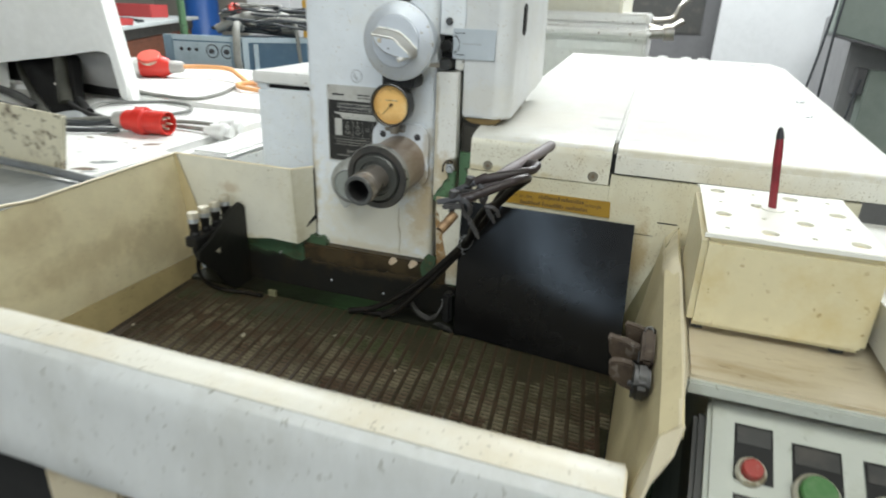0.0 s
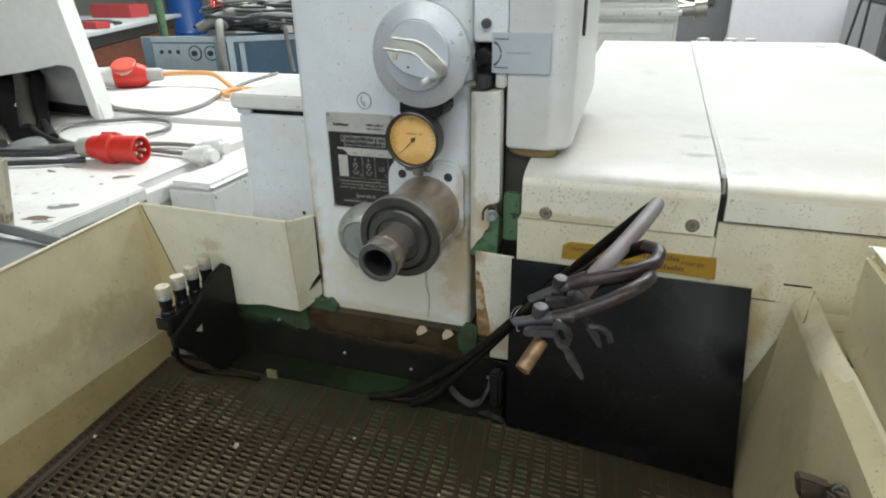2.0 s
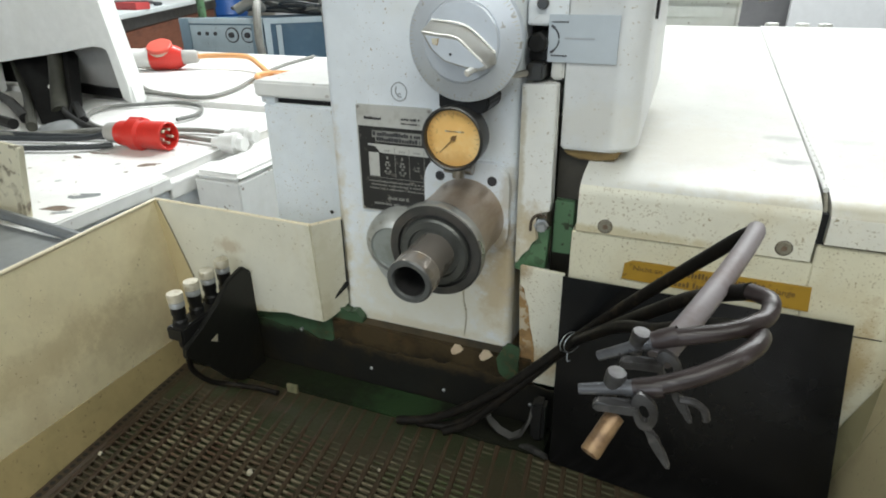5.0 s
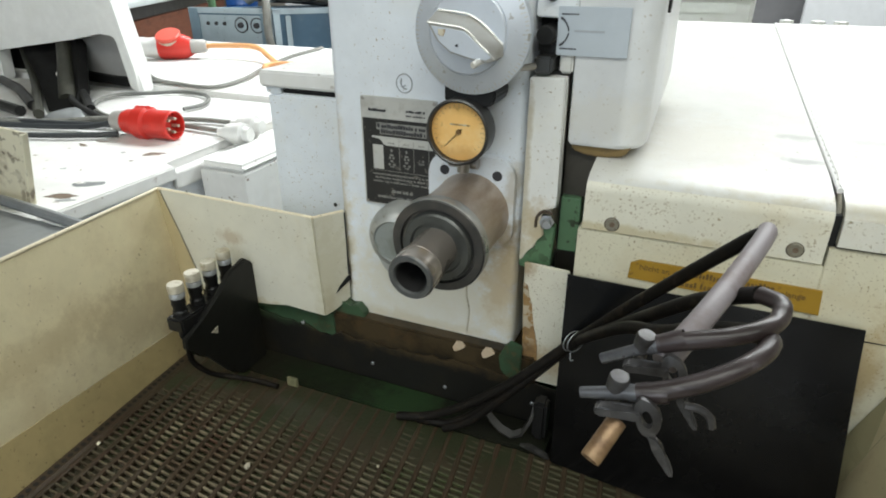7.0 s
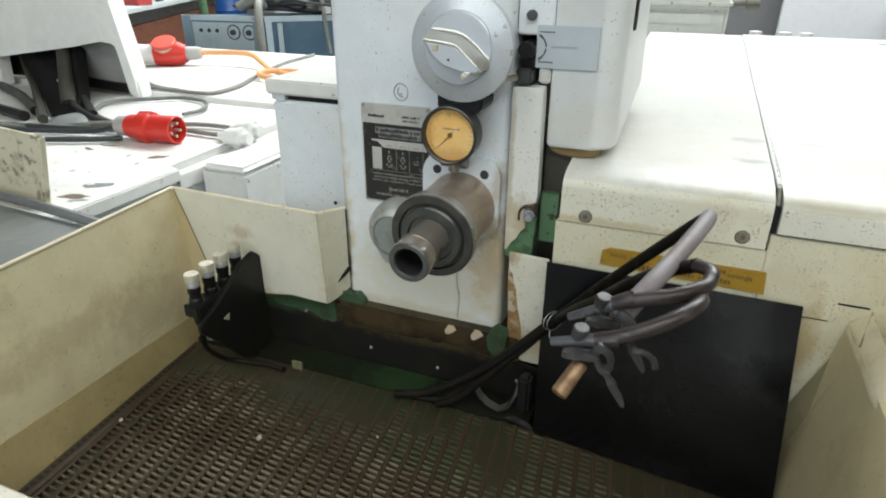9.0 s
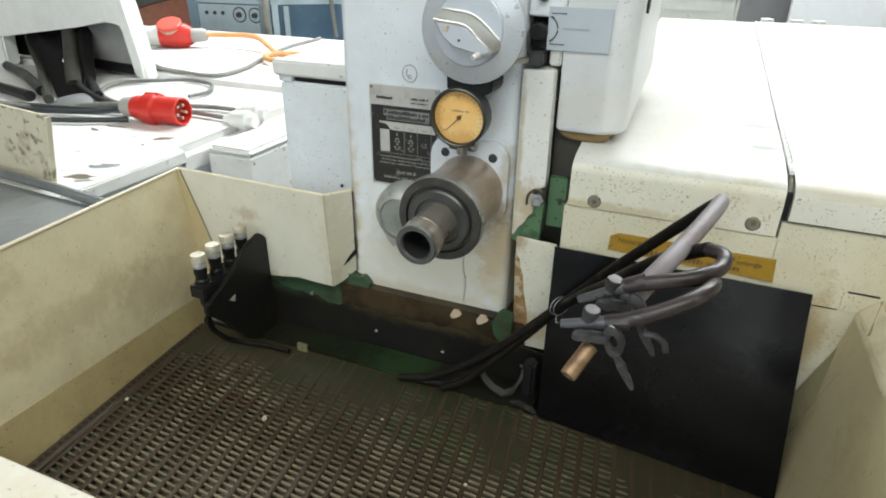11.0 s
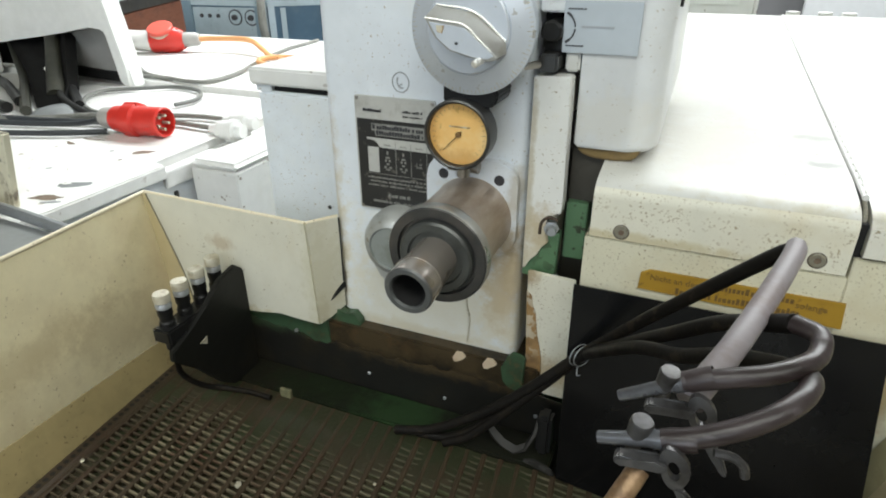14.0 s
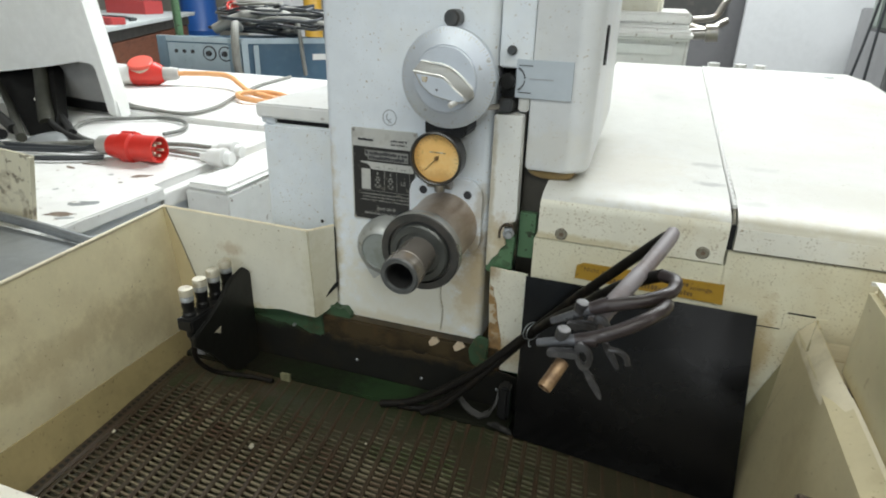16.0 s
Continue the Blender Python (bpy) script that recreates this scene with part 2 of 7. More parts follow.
    "bar": mat("oily_grate_bar", (0.060, 0.043, 0.026), 0.52, blotch=(0.022, 0.020, 0.010), spots=(0.055, 0.034, 0.021), grain=0.5, spot_size=60, spot_share=0.2, blotch_size=14, vary=0.4, spec=0.3),
    "web": mat("worn_grate_web", (0.25, 0.215, 0.145), 0.42, metal=0.2, blotch=(0.060, 0.050, 0.030), spots=(0.105, 0.060, 0.040), grain=0.4, blotch_size=10, blotch_share=0.46, spot_size=30, spot_share=0.2,
                stains=(((-0.05, 0.150, 0.004), (0.46, 0.085, 0.1), (0.040, 0.040, 0.020), 0.85), ((-0.36, 0.02, 0.004), (0.06, 0.20, 0.1), (0.050, 0.040, 0.028), 0.7), ((0.24, 0.12, 0.004), (0.17, 0.12, 0.1), (0.050, 0.052, 0.022), 0.6), ((0.05, 0.09, 0.004), (0.10, 0.03, 0.1), (0.060, 0.090, 0.030), 0.5), ((0.03, 0.04, 0.004), (0.05, 0.03, 0.1), (0.10, 0.045, 0.03), 0.5))),
    "sump": mat("sump_oil", (0.006, 0.006, 0.003), 0.3, blotch=(0.012, 0.014, 0.004), blotch_size=8),
    "steel": mat("machined_steel", (0.36, 0.345, 0.32), 0.34, metal=0.9, blotch=(0.40, 0.35, 0.28), grain=0.1, blotch_size=25),
    "tan_steel": mat("discoloured_steel", (0.50, 0.425, 0.35), 0.30, metal=0.6, blotch=(0.33, 0.235, 0.16), grain=0.15, blotch_size=20, blotch_share=0.44, stretch=(1, 0.3, 1)),
    "dark_steel": mat("dark_steel", (0.085, 0.085, 0.083), 0.36, metal=0.7, blotch=(0.13, 0.12, 0.11), grain=0.15, blotch_size=20),
    "grey_metal": mat("grey_cast_metal", (0.42, 0.44, 0.46), 0.40, metal=0.6, blotch=(0.34, 0.36, 0.37), spots=(0.2, 0.19, 0.16), grain=0.15, spot_size=90, spot_share=0.05),
    "side_cap": mat("worn_cast_cap", (0.46, 0.47, 0.45), 0.34, metal=0.35, blotch=(0.28, 0.28, 0.24), spots=(0.22, 0.20, 0.15), grain=0.2, blotch_size=30, spot_size=110, spot_share=0.05),
    "dial": mat("satin_dial_metal", (0.66, 0.705, 0.765), 0.36, metal=0.38, blotch=(0.57, 0.60, 0.64), spots=(0.36, 0.35, 0.32), grain=0.1, spot_size=140, spot_share=0.03),
    "clamp_steel": mat("oily_clamp_steel", (0.036, 0.035, 0.033), 0.55, metal=0.2, blotch=(0.016, 0.015, 0.014), spots=(0.065, 0.065, 0.06), grain=0.3, blotch_size=40, spot_size=60, spot_share=0.06),
    "worn_bolt": mat("worn_bolt_paint", (0.24, 0.225, 0.175), 0.45, metal=0.2, spots=(0.10, 0.08, 0.05), spot_size=260, spot_share=0.12, blotch=(0.20, 0.17, 0.12), blotch_size=90, grain=0.3),
    "cap_bright": mat("bright_worn_metal", (0.78, 0.77, 0.73), 0.30, metal=0.4, blotch=(0.60, 0.57, 0.50), blotch_size=60),
    "cap": mat("bright_cap", (0.62, 0.585, 0.48), 0.35, metal=0.3, spots=(0.3, 0.25, 0.15), blotch=(0.44, 0.39, 0.27), blotch_size=70, blotch_share=0.5),
    "black": mat("black_plastic", (0.012, 0.012, 0.012), 0.42, spec=0.35),
    "gaiter": mat("matt_black_rubber", (0.010, 0.010, 0.010), 0.6, blotch=(0.016, 0.015, 0.013), blotch_size=30, spec=0.15),
    "jaw": mat("stained_jaw_steel", (0.070, 0.051, 0.036), 0.75, metal=0.0, spec=0.2, blotch=(0.030, 0.022, 0.016), spots=(0.17, 0.15, 0.125), grain=0.4, blotch_size=40, spot_size=110, spot_share=0.11),
    "nose": mat("worn_spindle_steel", (0.36, 0.325, 0.29), 0.25, metal=0.6, blotch=(0.46, 0.33, 0.21), spots=(0.22, 0.19, 0.16), grain=0.15, blotch_size=22, blotch_share=0.55, spot_size=50),
    "nose_rim": mat("dark_worn_rim", (0.11, 0.115, 0.115), 0.36, metal=0.4, blotch=(0.19, 0.18, 0.16), grain=0.15, blotch_size=60, blotch_share=0.52),
    "ring_grey": mat("oily_grey_ring", (0.085, 0.09, 0.085), 0.32, metal=0.4, blotch=(0.05, 0.05, 0.045), grain=0.1, blotch_size=30),
    "cap_window": mat("greenish_grey_recess", (0.30, 0.325, 0.31), 0.30, metal=0.2, blotch=(0.22, 0.24, 0.20), blotch_size=40),
    "bright_steel": mat("bright_handle_steel", (0.50, 0.49, 0.46), 0.32, metal=0.55, blotch=(0.40, 0.37, 0.31), grain=0.1, blotch_size=40),
    "bore": mat("dark_oily_bore", (0.045, 0.044, 0.044), 0.4, metal=0.4),
    "collar_edge": mat("polished_collar_edge", (0.48, 0.485, 0.47), 0.28, metal=0.7, blotch=(0.56, 0.54, 0.50), grain=0.1, blotch_size=25),
    "needle": mat("brown_needle", (0.16, 0.09, 0.03), 0.5),
    "olive_black": mat("dull_olive_black", (0.034, 0.034, 0.025), 0.5, blotch=(0.060, 0.058, 0.038), grain=0.2, blotch_size=20),
    "ochre_grease": mat("ochre_grease", (0.20, 0.135, 0.05), 0.35, blotch=(0.09, 0.062, 0.03), grain=0.3, blotch_size=50, blotch_share=0.48),
    # dark brown standing in for the shade in gaps under the head and covers
    "gap_shade": mat("gap_shade_brown", (0.045, 0.041, 0.032), 0.7, blotch=(0.022, 0.020, 0.015), blotch_size=20),
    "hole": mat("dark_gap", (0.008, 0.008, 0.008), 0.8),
    "amber": mat("amber_gauge_face", (0.85, 0.52, 0.18), 0.30, blotch=(0.88, 0.66, 0.32), blotch_size=22, spots=(0.45, 0.25, 0.07), spot_size=60, spot_share=0.03,
                 stains=(((-0.150, -0.398, 1.2300), (0.028, 0.05, 0.010), (0.50, 0.23, 0.05), 0.5), ((-0.1725, -0.398, 1.246), (0.007, 0.05, 0.022), (0.52, 0.26, 0.06), 0.6), ((-0.135, -0.398, 1.275), (0.020, 0.05, 0.006), (0.60, 0.35, 0.10), 0.5))),
    "blue_plate": mat("blue_grey_label", (0.49, 0.54, 0.585), 0.35, blotch=(0.45, 0.50, 0.54), blotch_size=12),
    "ink": mat("dark_ink", (0.035, 0.035, 0.04), 0.5),
    "silver": mat("silver_print", (0.50, 0.50, 0.47), 0.4, blotch=(0.36, 0.35, 0.32), blotch_size=40),
    "print_grey": mat("worn_silver_type", (0.26, 0.26, 0.24), 0.45, blotch=(0.12, 0.12, 0.11), blotch_size=60),
    "plate_black": mat("black_name_plate", (0.022, 0.022, 0.022), 0.35, spots=(0.15, 0.14, 0.12), spot_size=140, spot_share=0.06),
    "yellow": mat("yellow_label", (0.35, 0.205, 0.02), 0.45, blotch=(0.29, 0.16, 0.02), blotch_size=20, spots=(0.22, 0.125, 0.02), spot_size=150, spot_share=0.07),
    "label_ink": mat("worn_label_ink", (0.13, 0.075, 0.02), 0.5, blotch=(0.24, 0.14, 0.03), blotch_size=60),
    "hose": mat("black_hose", (0.011, 0.010, 0.009), 0.45, blotch=(0.018, 0.014, 0.010), spots=(0.03, 0.024, 0.018), grain=0.25, blotch_size=30, spec=0.12),
    "grey_hose": mat("worn_grey_tube", (0.043, 0.032, 0.032), 0.38, blotch=(0.016, 0.010, 0.009), spots=(0.11, 0.095, 0.10), grain=0.3, grain_size=90, blotch_size=60, blotch_share=0.46, spot_size=90, spot_share=0.12, rough_var=0.10, stretch=(0.25, 1, 1)),
    "pale_hose": mat("pale_grey_sleeve", (0.25, 0.225, 0.235), 0.5, blotch=(0.17, 0.125, 0.12), grain=0.2, blotch_size=26),
    "zinc": mat("dull_zinc", (0.085, 0.083, 0.084), 0.42, metal=0.5, blotch=(0.026, 0.023, 0.021), spots=(0.18, 0.17, 0.165), grain=0.4, blotch_size=45, blotch_share=0.44, spot_size=70, spot_share=0.10),
    "tip_metal": mat("pale_tip_metal", (0.17, 0.175, 0.19), 0.30, metal=0.6, blotch=(0.08, 0.08, 0.085), grain=0.2, blotch_size=60),
    "brass": mat("worn_copper_pipe", (0.34, 0.22, 0.12), 0.45, metal=0.4, blotch=(0.15, 0.085, 0.045), spots=(0.16, 0.1, 0.06), grain=0.2, blotch_size=60),
    "red_dull": mat("dull_red_button", (0.34, 0.045, 0.035), 0.45, blotch=(0.16, 0.04, 0.03), spots=(0.45, 0.3, 0.25), blotch_size=90, spot_size=220),
    "red": mat("red_plastic", (0.62, 0.035, 0.025), 0.35, blotch=(0.52, 0.03, 0.022)),
    "faded_red": mat("faded_red_plastic", (0.68, 0.10, 0.07), 0.4, blotch=(0.60, 0.075, 0.05)),
    "dark_red": mat("dark_red_wax", (0.24, 0.02, 0.03), 0.4, blotch=(0.10, 0.012, 0.015), blotch_size=25),
    "dull_red": mat("dull_red_box", (0.45, 0.06, 0.06), 0.5),
    "grey_plastic": mat("grey_plastic", (0.40, 0.39, 0.37), 0.45),
    "white_plastic": mat("white_plastic", (0.74, 0.74, 0.72), 0.4),
    "seal_mark": mat("pale_grey_mark", (0.58, 0.57, 0.54), 0.5),
    "cable": mat("grey_cable", (0.22, 0.22, 0.20), 0.5, blotch=(0.15, 0.15, 0.135), blotch_size=20),
    "loop_cable": mat("weathered_grey_cable", (0.14, 0.145, 0.135), 0.5, blotch=(0.24, 0.24, 0.22), blotch_size=4),
    "dark_cable": mat("dark_cable", (0.035, 0.04, 0.045), 0.45),
    "orange": mat("orange_cable", (0.72, 0.36, 0.15), 0.5),
    "block": mat("yellowed_plastic_block", (0.70, 0.625, 0.405), 0.35, blotch=(0.61, 0.495, 0.245), spots=(0.40, 0.29, 0.13), grain=0.1, blotch_size=11, blotch_share=0.49, spot_size=120, spot_share=0.03, coat=0.2),
    "block_top": mat("white_block_top", (0.80, 0.79, 0.72), 0.4, blotch=(0.74, 0.66, 0.48), grain=0.1, blotch_size=12, blotch_share=0.58),
    "board": mat("stained_wooden_board", (0.57, 0.50, 0.36), 0.5, blotch=(0.36, 0.26, 0.13), spots=(0.30, 0.22, 0.13), grain=0.3, blotch_size=6, blotch_share=0.53, spot_size=50, spot_share=0.03, stretch=(1, 4, 4)),
    "panel": mat("grey_panel_paint", (0.49, 0.51, 0.455), 0.45, blotch=(0.37, 0.38, 0.31), spots=(0.2, 0.19, 0.13), grain=0.15, blotch_size=16, blotch_share=0.54, spot_size=150, spot_share=0.02),
    "button_green": mat("green_button", (0.055, 0.17, 0.045), 0.5, blotch=(0.10, 0.20, 0.08), blotch_size=70),
    "deep_blue": mat("deep_blue_grey_steel", (0.062, 0.125, 0.19), 0.45, blotch=(0.11, 0.17, 0.22), grain=0.1),
    "blue_box": mat("blue_grey_painted_steel", (0.17, 0.25, 0.31), 0.45, blotch=(0.22, 0.30, 0.35), spots=(0.08, 0.10, 0.12), grain=0.1, spot_size=60, spot_share=0.02),
    "pale_box": mat("pale_blue_grey_front", (0.40, 0.49, 0.54), 0.45, blotch=(0.31, 0.39, 0.44), spots=(0.16, 0.18, 0.2), spot_size=50, spot_share=0.02),
    "blue": mat("blue_barrel", (0.015, 0.09, 0.33), 0.4),
    "table_grey": mat("grey_table_top", (0.58, 0.62, 0.62), 0.5, blotch=(0.50, 0.54, 0.54)),
    "dark_wood": mat("dark_red_wood", (0.16, 0.055, 0.028), 0.5, blotch=(0.09, 0.03, 0.018), stretch=(1, 1, 6)),
    "bench": mat("chipped_white_enamel", (0.78, 0.78, 0.76), 0.36, spots=(0.20, 0.13, 0.08), blotch=(0.70, 0.69, 0.64), grain=0.12, spot_size=60, spot_share=0.015, blotch_size=4),
    "band": mat("oil_stained_cream", (0.44, 0.352, 0.175), 0.42, spots=(0.14, 0.10, 0.04), blotch=(0.30, 0.25, 0.12), grain=0.25, spot_size=200, spot_share=0.04, blotch_size=9),
    "olive": mat("olive_grey_plastic", (0.20, 0.19, 0.11), 0.45, blotch=(0.10, 0.11, 0.06), blotch_size=60),
    "flake": mat("peach_paint_flake", (0.62, 0.50, 0.36), 0.5, blotch=(0.50, 0.36, 0.22), blotch_size=60),
    "inner_grey": mat("shaded_grey_casting", (0.30, 0.30, 0.29), 0.45, blotch=(0.24, 0.24, 0.23), grain=0.15),
    "hood": mat("off_white_casting", (0.84, 0.85, 0.83), 0.42, blotch=(0.78, 0.79, 0.76), grain=0.15),
    "chip": mat("dark_rust_chip", (0.15, 0.105, 0.07), 0.6, blotch=(0.24, 0.19, 0.14), spots=(0.07, 0.05, 0.035), grain=0.4, blotch_size=40),
    "lip": mat("worn_white_lip", (0.76, 0.74, 0.66), 0.40, spots=(0.46, 0.42, 0.33), blotch=(0.66, 0.59, 0.44), grain=0.3, spot_size=150, spot_share=0.05, blotch_size=4.5, blotch_share=0.50),
    "flaked": mat("flaked_cream_paint", (0.60, 0.56, 0.42), 0.55, blotch=(0.12, 0.075, 0.04), spots=(0.08, 0.06, 0.04), grain=0.4, blotch_size=15, blotch_share=0.47, spot_size=60),
    "tray": mat("scratched_grey_steel", (0.36, 0.38, 0.39), 0.35, metal=0.6, blotch=(0.26, 0.27, 0.27), grain=0.2),
    "concrete": mat("concrete_floor", (0.24, 0.235, 0.22), 0.6, blotch=(0.17, 0.165, 0.15), grain=0.3, grain_size=40, blotch_size=1.3),
    "wall": mat("pale_wall_paint", (0.30, 0.285, 0.25), 0.8, blotch=(0.26, 0.25, 0.22), grain=0.1, blotch_size=1.2),
    "lip_face": mat("grey_white_lip_paint", (0.63, 0.645, 0.64), 0.45, spots=(0.36, 0.36, 0.33), blotch=(0.52, 0.525, 0.50), grain=0.3, spot_size=130, spot_share=0.05, blotch_size=7, blotch_share=0.46, stretch=(1, 1, 0.5)),
    "partition": mat("pale_grey_partition", (0.47, 0.48, 0.49), 0.5, blotch=(0.51, 0.52, 0.53), blotch_size=2),
    "cabinet_green": mat("grey_green_cabinet", (0.21, 0.245, 0.22), 0.45, blotch=(0.16, 0.195, 0.175), blotch_size=3),
    "mid_grey": mat("mid_grey_paint", (0.21, 0.21, 0.215), 0.5, blotch=(0.17, 0.17, 0.175), blotch_size=3),
    "grey_door": mat("dark_grey_door", (0.11, 0.11, 0.115), 0.5, blotch=(0.08, 0.08, 0.085), blotch_size=3),
    "glass_white": mat("window_frame_white", (0.75, 0.75, 0.74), 0.4),
}


# ---- shape helpers ----
def thing(name, at, label, category, group="", kind=""):
    """An Empty at the base of a thing; its parts hang on it."""
    ob = new(name)
    ob.empty_display_size = 0.05
    ob.location = at
    bpy.context.view_layer.update()
    return tagged(ob, label, category, group, kind)


def part(name, bm, material, parent=None, label="", smooth=True, kind=""):
    """Links a bmesh, given in world metres, as one mesh object under a thing or a part."""
    me = bpy.data.meshes.new(name)
    bmesh.ops.recalc_face_normals(bm, faces=bm.faces)
    bm.to_mesh(me)
    bm.free()
    me.materials.append(M[material])
    if smooth:
        for p in me.polygons:
            p.use_smooth = True
        me.set_sharp_from_angle(angle=radians(32))
    ob = new(name, me)
    if parent is not None:
        ob.parent = parent
        base = parent
        off = Vector((0, 0, 0))
        while base is not None:
            off += base.location
            base = base.parent
        me.transform(Matrix.Translation(-off))
    return tagged(ob, label, kind=kind)


def solo(name, bm, material, label, category, kind="", group=""):
    return tagged(part(name, bm, material), label, category, group, kind)


def box(x0, x1, y0, y1, z0, z1, r=0.0, seg=2, bm=None):
    b = bmesh.new()
    m = Matrix.Translation(((x0 + x1) / 2, (y0 + y1) / 2, (z0 + z1) / 2)) @ Matrix.Diagonal((abs(x1 - x0), abs(y1 - y0), abs(z1 - z0), 1))
    bmesh.ops.create_cube(b, size=1, matrix=m)
    if r:
        bmesh.ops.bevel(b, geom=b.edges[:], offset=r, segments=seg, affect="EDGES", clamp_overlap=True)
    return join(bm, b)


def join(a, b):
    if a is None:
        return b
    me = bpy.data.meshes.new("tmp")
    b.to_mesh(me)
    b.free()
    a.from_mesh(me)
    bpy.data.meshes.remove(me)
    return a


def frame_of(d):
    d = Vector(d).normalized()
    up = Vector((0, 0, 1)) if abs(d.z) < 0.95 else Vector((0, 1, 0))
    u = d.cross(up).normalized()
    return d, u, d.cross(u).normalized()


def lathe(origin, axis, profile, seg=32, bm=None):
    """A turned body: profile rows (distance along the axis, radius)."""
    b = bmesh.new()
    d, u, v = frame_of(axis)
    o = Vector(origin)
    rings = []
    for h, r in profile:
        if r <= 1e-6:
            rings.append([b.verts.new(o + d * h)])
        else:
            rings.append([b.verts.new(o + d * h + (u * math.cos(2 * math.pi * i / seg) + v * math.sin(2 * math.pi * i / seg)) * r) for i in range(seg)])
    for a, c in zip(rings, rings[1:]):
        for i in range(seg):
            j = (i + 1) % seg
            if len(a) == 1 and len(c) > 1:
                b.faces.new((a[0], c[i], c[j]))
            elif len(c) == 1 and len(a) > 1:
                b.faces.new((a[i], c[0], a[j]))
            elif len(a) > 1:
                b.faces.new((a[i], a[j], c[j], c[i]))
    return join(bm, b)


def rod(p0, p1, r, seg=16, r1=None, bm=None, chamfer=0.0):
    p0, p1 = Vector(p0), Vector(p1)
    h = (p1 - p0).length
    r1 = r if r1 is None else r1
    c = chamfer
    prof = [(0, 0), (0, r - c), (c, r), (h - c, r1), (h, r1 - c), (h, 0)] if c else [(0, 0), (0, r), (h, r1), (h, 0)]
    return lathe(p0, p1 - p0, prof, seg, bm)


def spline(pts, n=8):
    pts = [Vector(p) for p in pts]
    out = []
    ext = [pts[0] * 2 - pts[1]] + pts + [pts[-1] * 2 - pts[-2]]
    for i in range(1, len(ext) - 2):
        p0, p1, p2, p3 = ext[i - 1:i + 3]
        for k in range(n):
            t = k / n
            out.append(0.5 * ((2 * p1) + (p2 - p0) * t + (2 * p0 - 5 * p1 + 4 * p2 - p3) * t * t + (3 * p1 - p0 - 3 * p2 + p3) * t ** 3))
    out.append(pts[-1])
    return out


def tube(pts, r, seg=10, n=8, bm=None, taper=None):
    """A round hose or cable through the given points."""
    b = bmesh.new()
    line = spline(pts, n)
    rings = []
    d, u, v = frame_of(line[1] - line[0])
    for i, p in enumerate(line):
        q = (line[min(i + 1, len(line) - 1)] - line[max(i - 1, 0)]).normalized()
        u = (u - q * u.dot(q)).normalized()
        v = q.cross(u)
        rr = r if taper is None else r + (taper - r) * i / (len(line) - 1)
        rings.append([b.verts.new(p + (u * math.cos(2 * math.pi * k / seg) + v * math.sin(2 * math.pi * k / seg)) * rr) for k in range(seg)])
    for a, c in zip(rings, rings[1:]):
        for i in range(seg):
            b.faces.new((a[i], a[(i + 1) % seg], c[(i + 1) % seg], c[i]))
    b.faces.new(rings[0][::-1])
    b.faces.new(rings[-1])
    return join(bm, b)


def prism(poly, axis, a, c, r=0.0, seg=2, bm=None):
    """A polygon drawn in the two other axes, pushed along 'x', 'y' or 'z' from a to c."""
    b = bmesh.new()
    put = {"x": lambda p, h: (h, p[0], p[1]), "y": lambda p, h: (p[0], h, p[1]), "z": lambda p, h: (p[0], p[1], h)}[axis]
    lo, hi = [b.verts.new(put(p, a)) for p in poly], [b.verts.new(put(p, c)) for p in poly]
    n = len(poly)
    b.faces.new(lo[::-1])
    b.faces.new(hi)
    for i in range(n):
        b.faces.new((lo[i], lo[(i + 1) % n], hi[(i + 1) % n], hi[i]))
    if r:
        bmesh.ops.bevel(b, geom=b.edges[:], offset=r, segments=seg, affect="EDGES", clamp_overlap=True)
    return join(bm, b)


def sheet_strip(rows, thick, bm=None):
    """Bent sheet metal: rows of points across the bend lines, each row along the sheet; thickened by moving along the face normals."""
    b = bmesh.new()
    vs = [[b.verts.new(p) for p in row] for row in rows]
    for a, c in zip(vs, vs[1:]):
        for i in range(len(a) - 1):
            b.faces.new((a[i], a[i + 1], c[i + 1], c[i]))
    bmesh.ops.recalc_face_normals(b, faces=b.faces)
    bmesh.ops.solidify(b, geom=b.faces[:], thickness=thick)
    return join(bm, b)


def rounded_rect(x0, x1, z0, z1, r, n=5):
    out = []
    for cx, cz, a0 in ((x1 - r, z1 - r, 0), (x0 + r, z1 - r, 90), (x0 + r, z0 + r, 180), (x1 - r, z0 + r, 270)):
        for k in range(n + 1):
            a = radians(a0 + 90 * k / n)
            out.append((cx + r * math.cos(a), cz + r * math.sin(a)))
    return out


def letters(name, text, at, size, material, parent, rx=90, rz=0, squeeze=1.0):
    """Printed words as thin flat meshes from the built-in font."""
    cu = bpy.data.curves.new(name, "FONT")
    cu.body, cu.size, cu.extrude, cu.resolution_u = text, size, 0.0002, 2
    tmp = bpy.data.objects.new("tmp", cu)
    me = bpy.data.meshes.new_from_object(tmp)
    bpy.data.objects.remove(tmp)
    me.transform(pose(*at, rx, 0, rz) @ Matrix.Diagonal((squeeze, 1, 1, 1)))
    b = bmesh.new()
    b.from_mesh(me)
    bpy.data.meshes.remove(me)
    return part(name, b, material, parent, smooth=False)


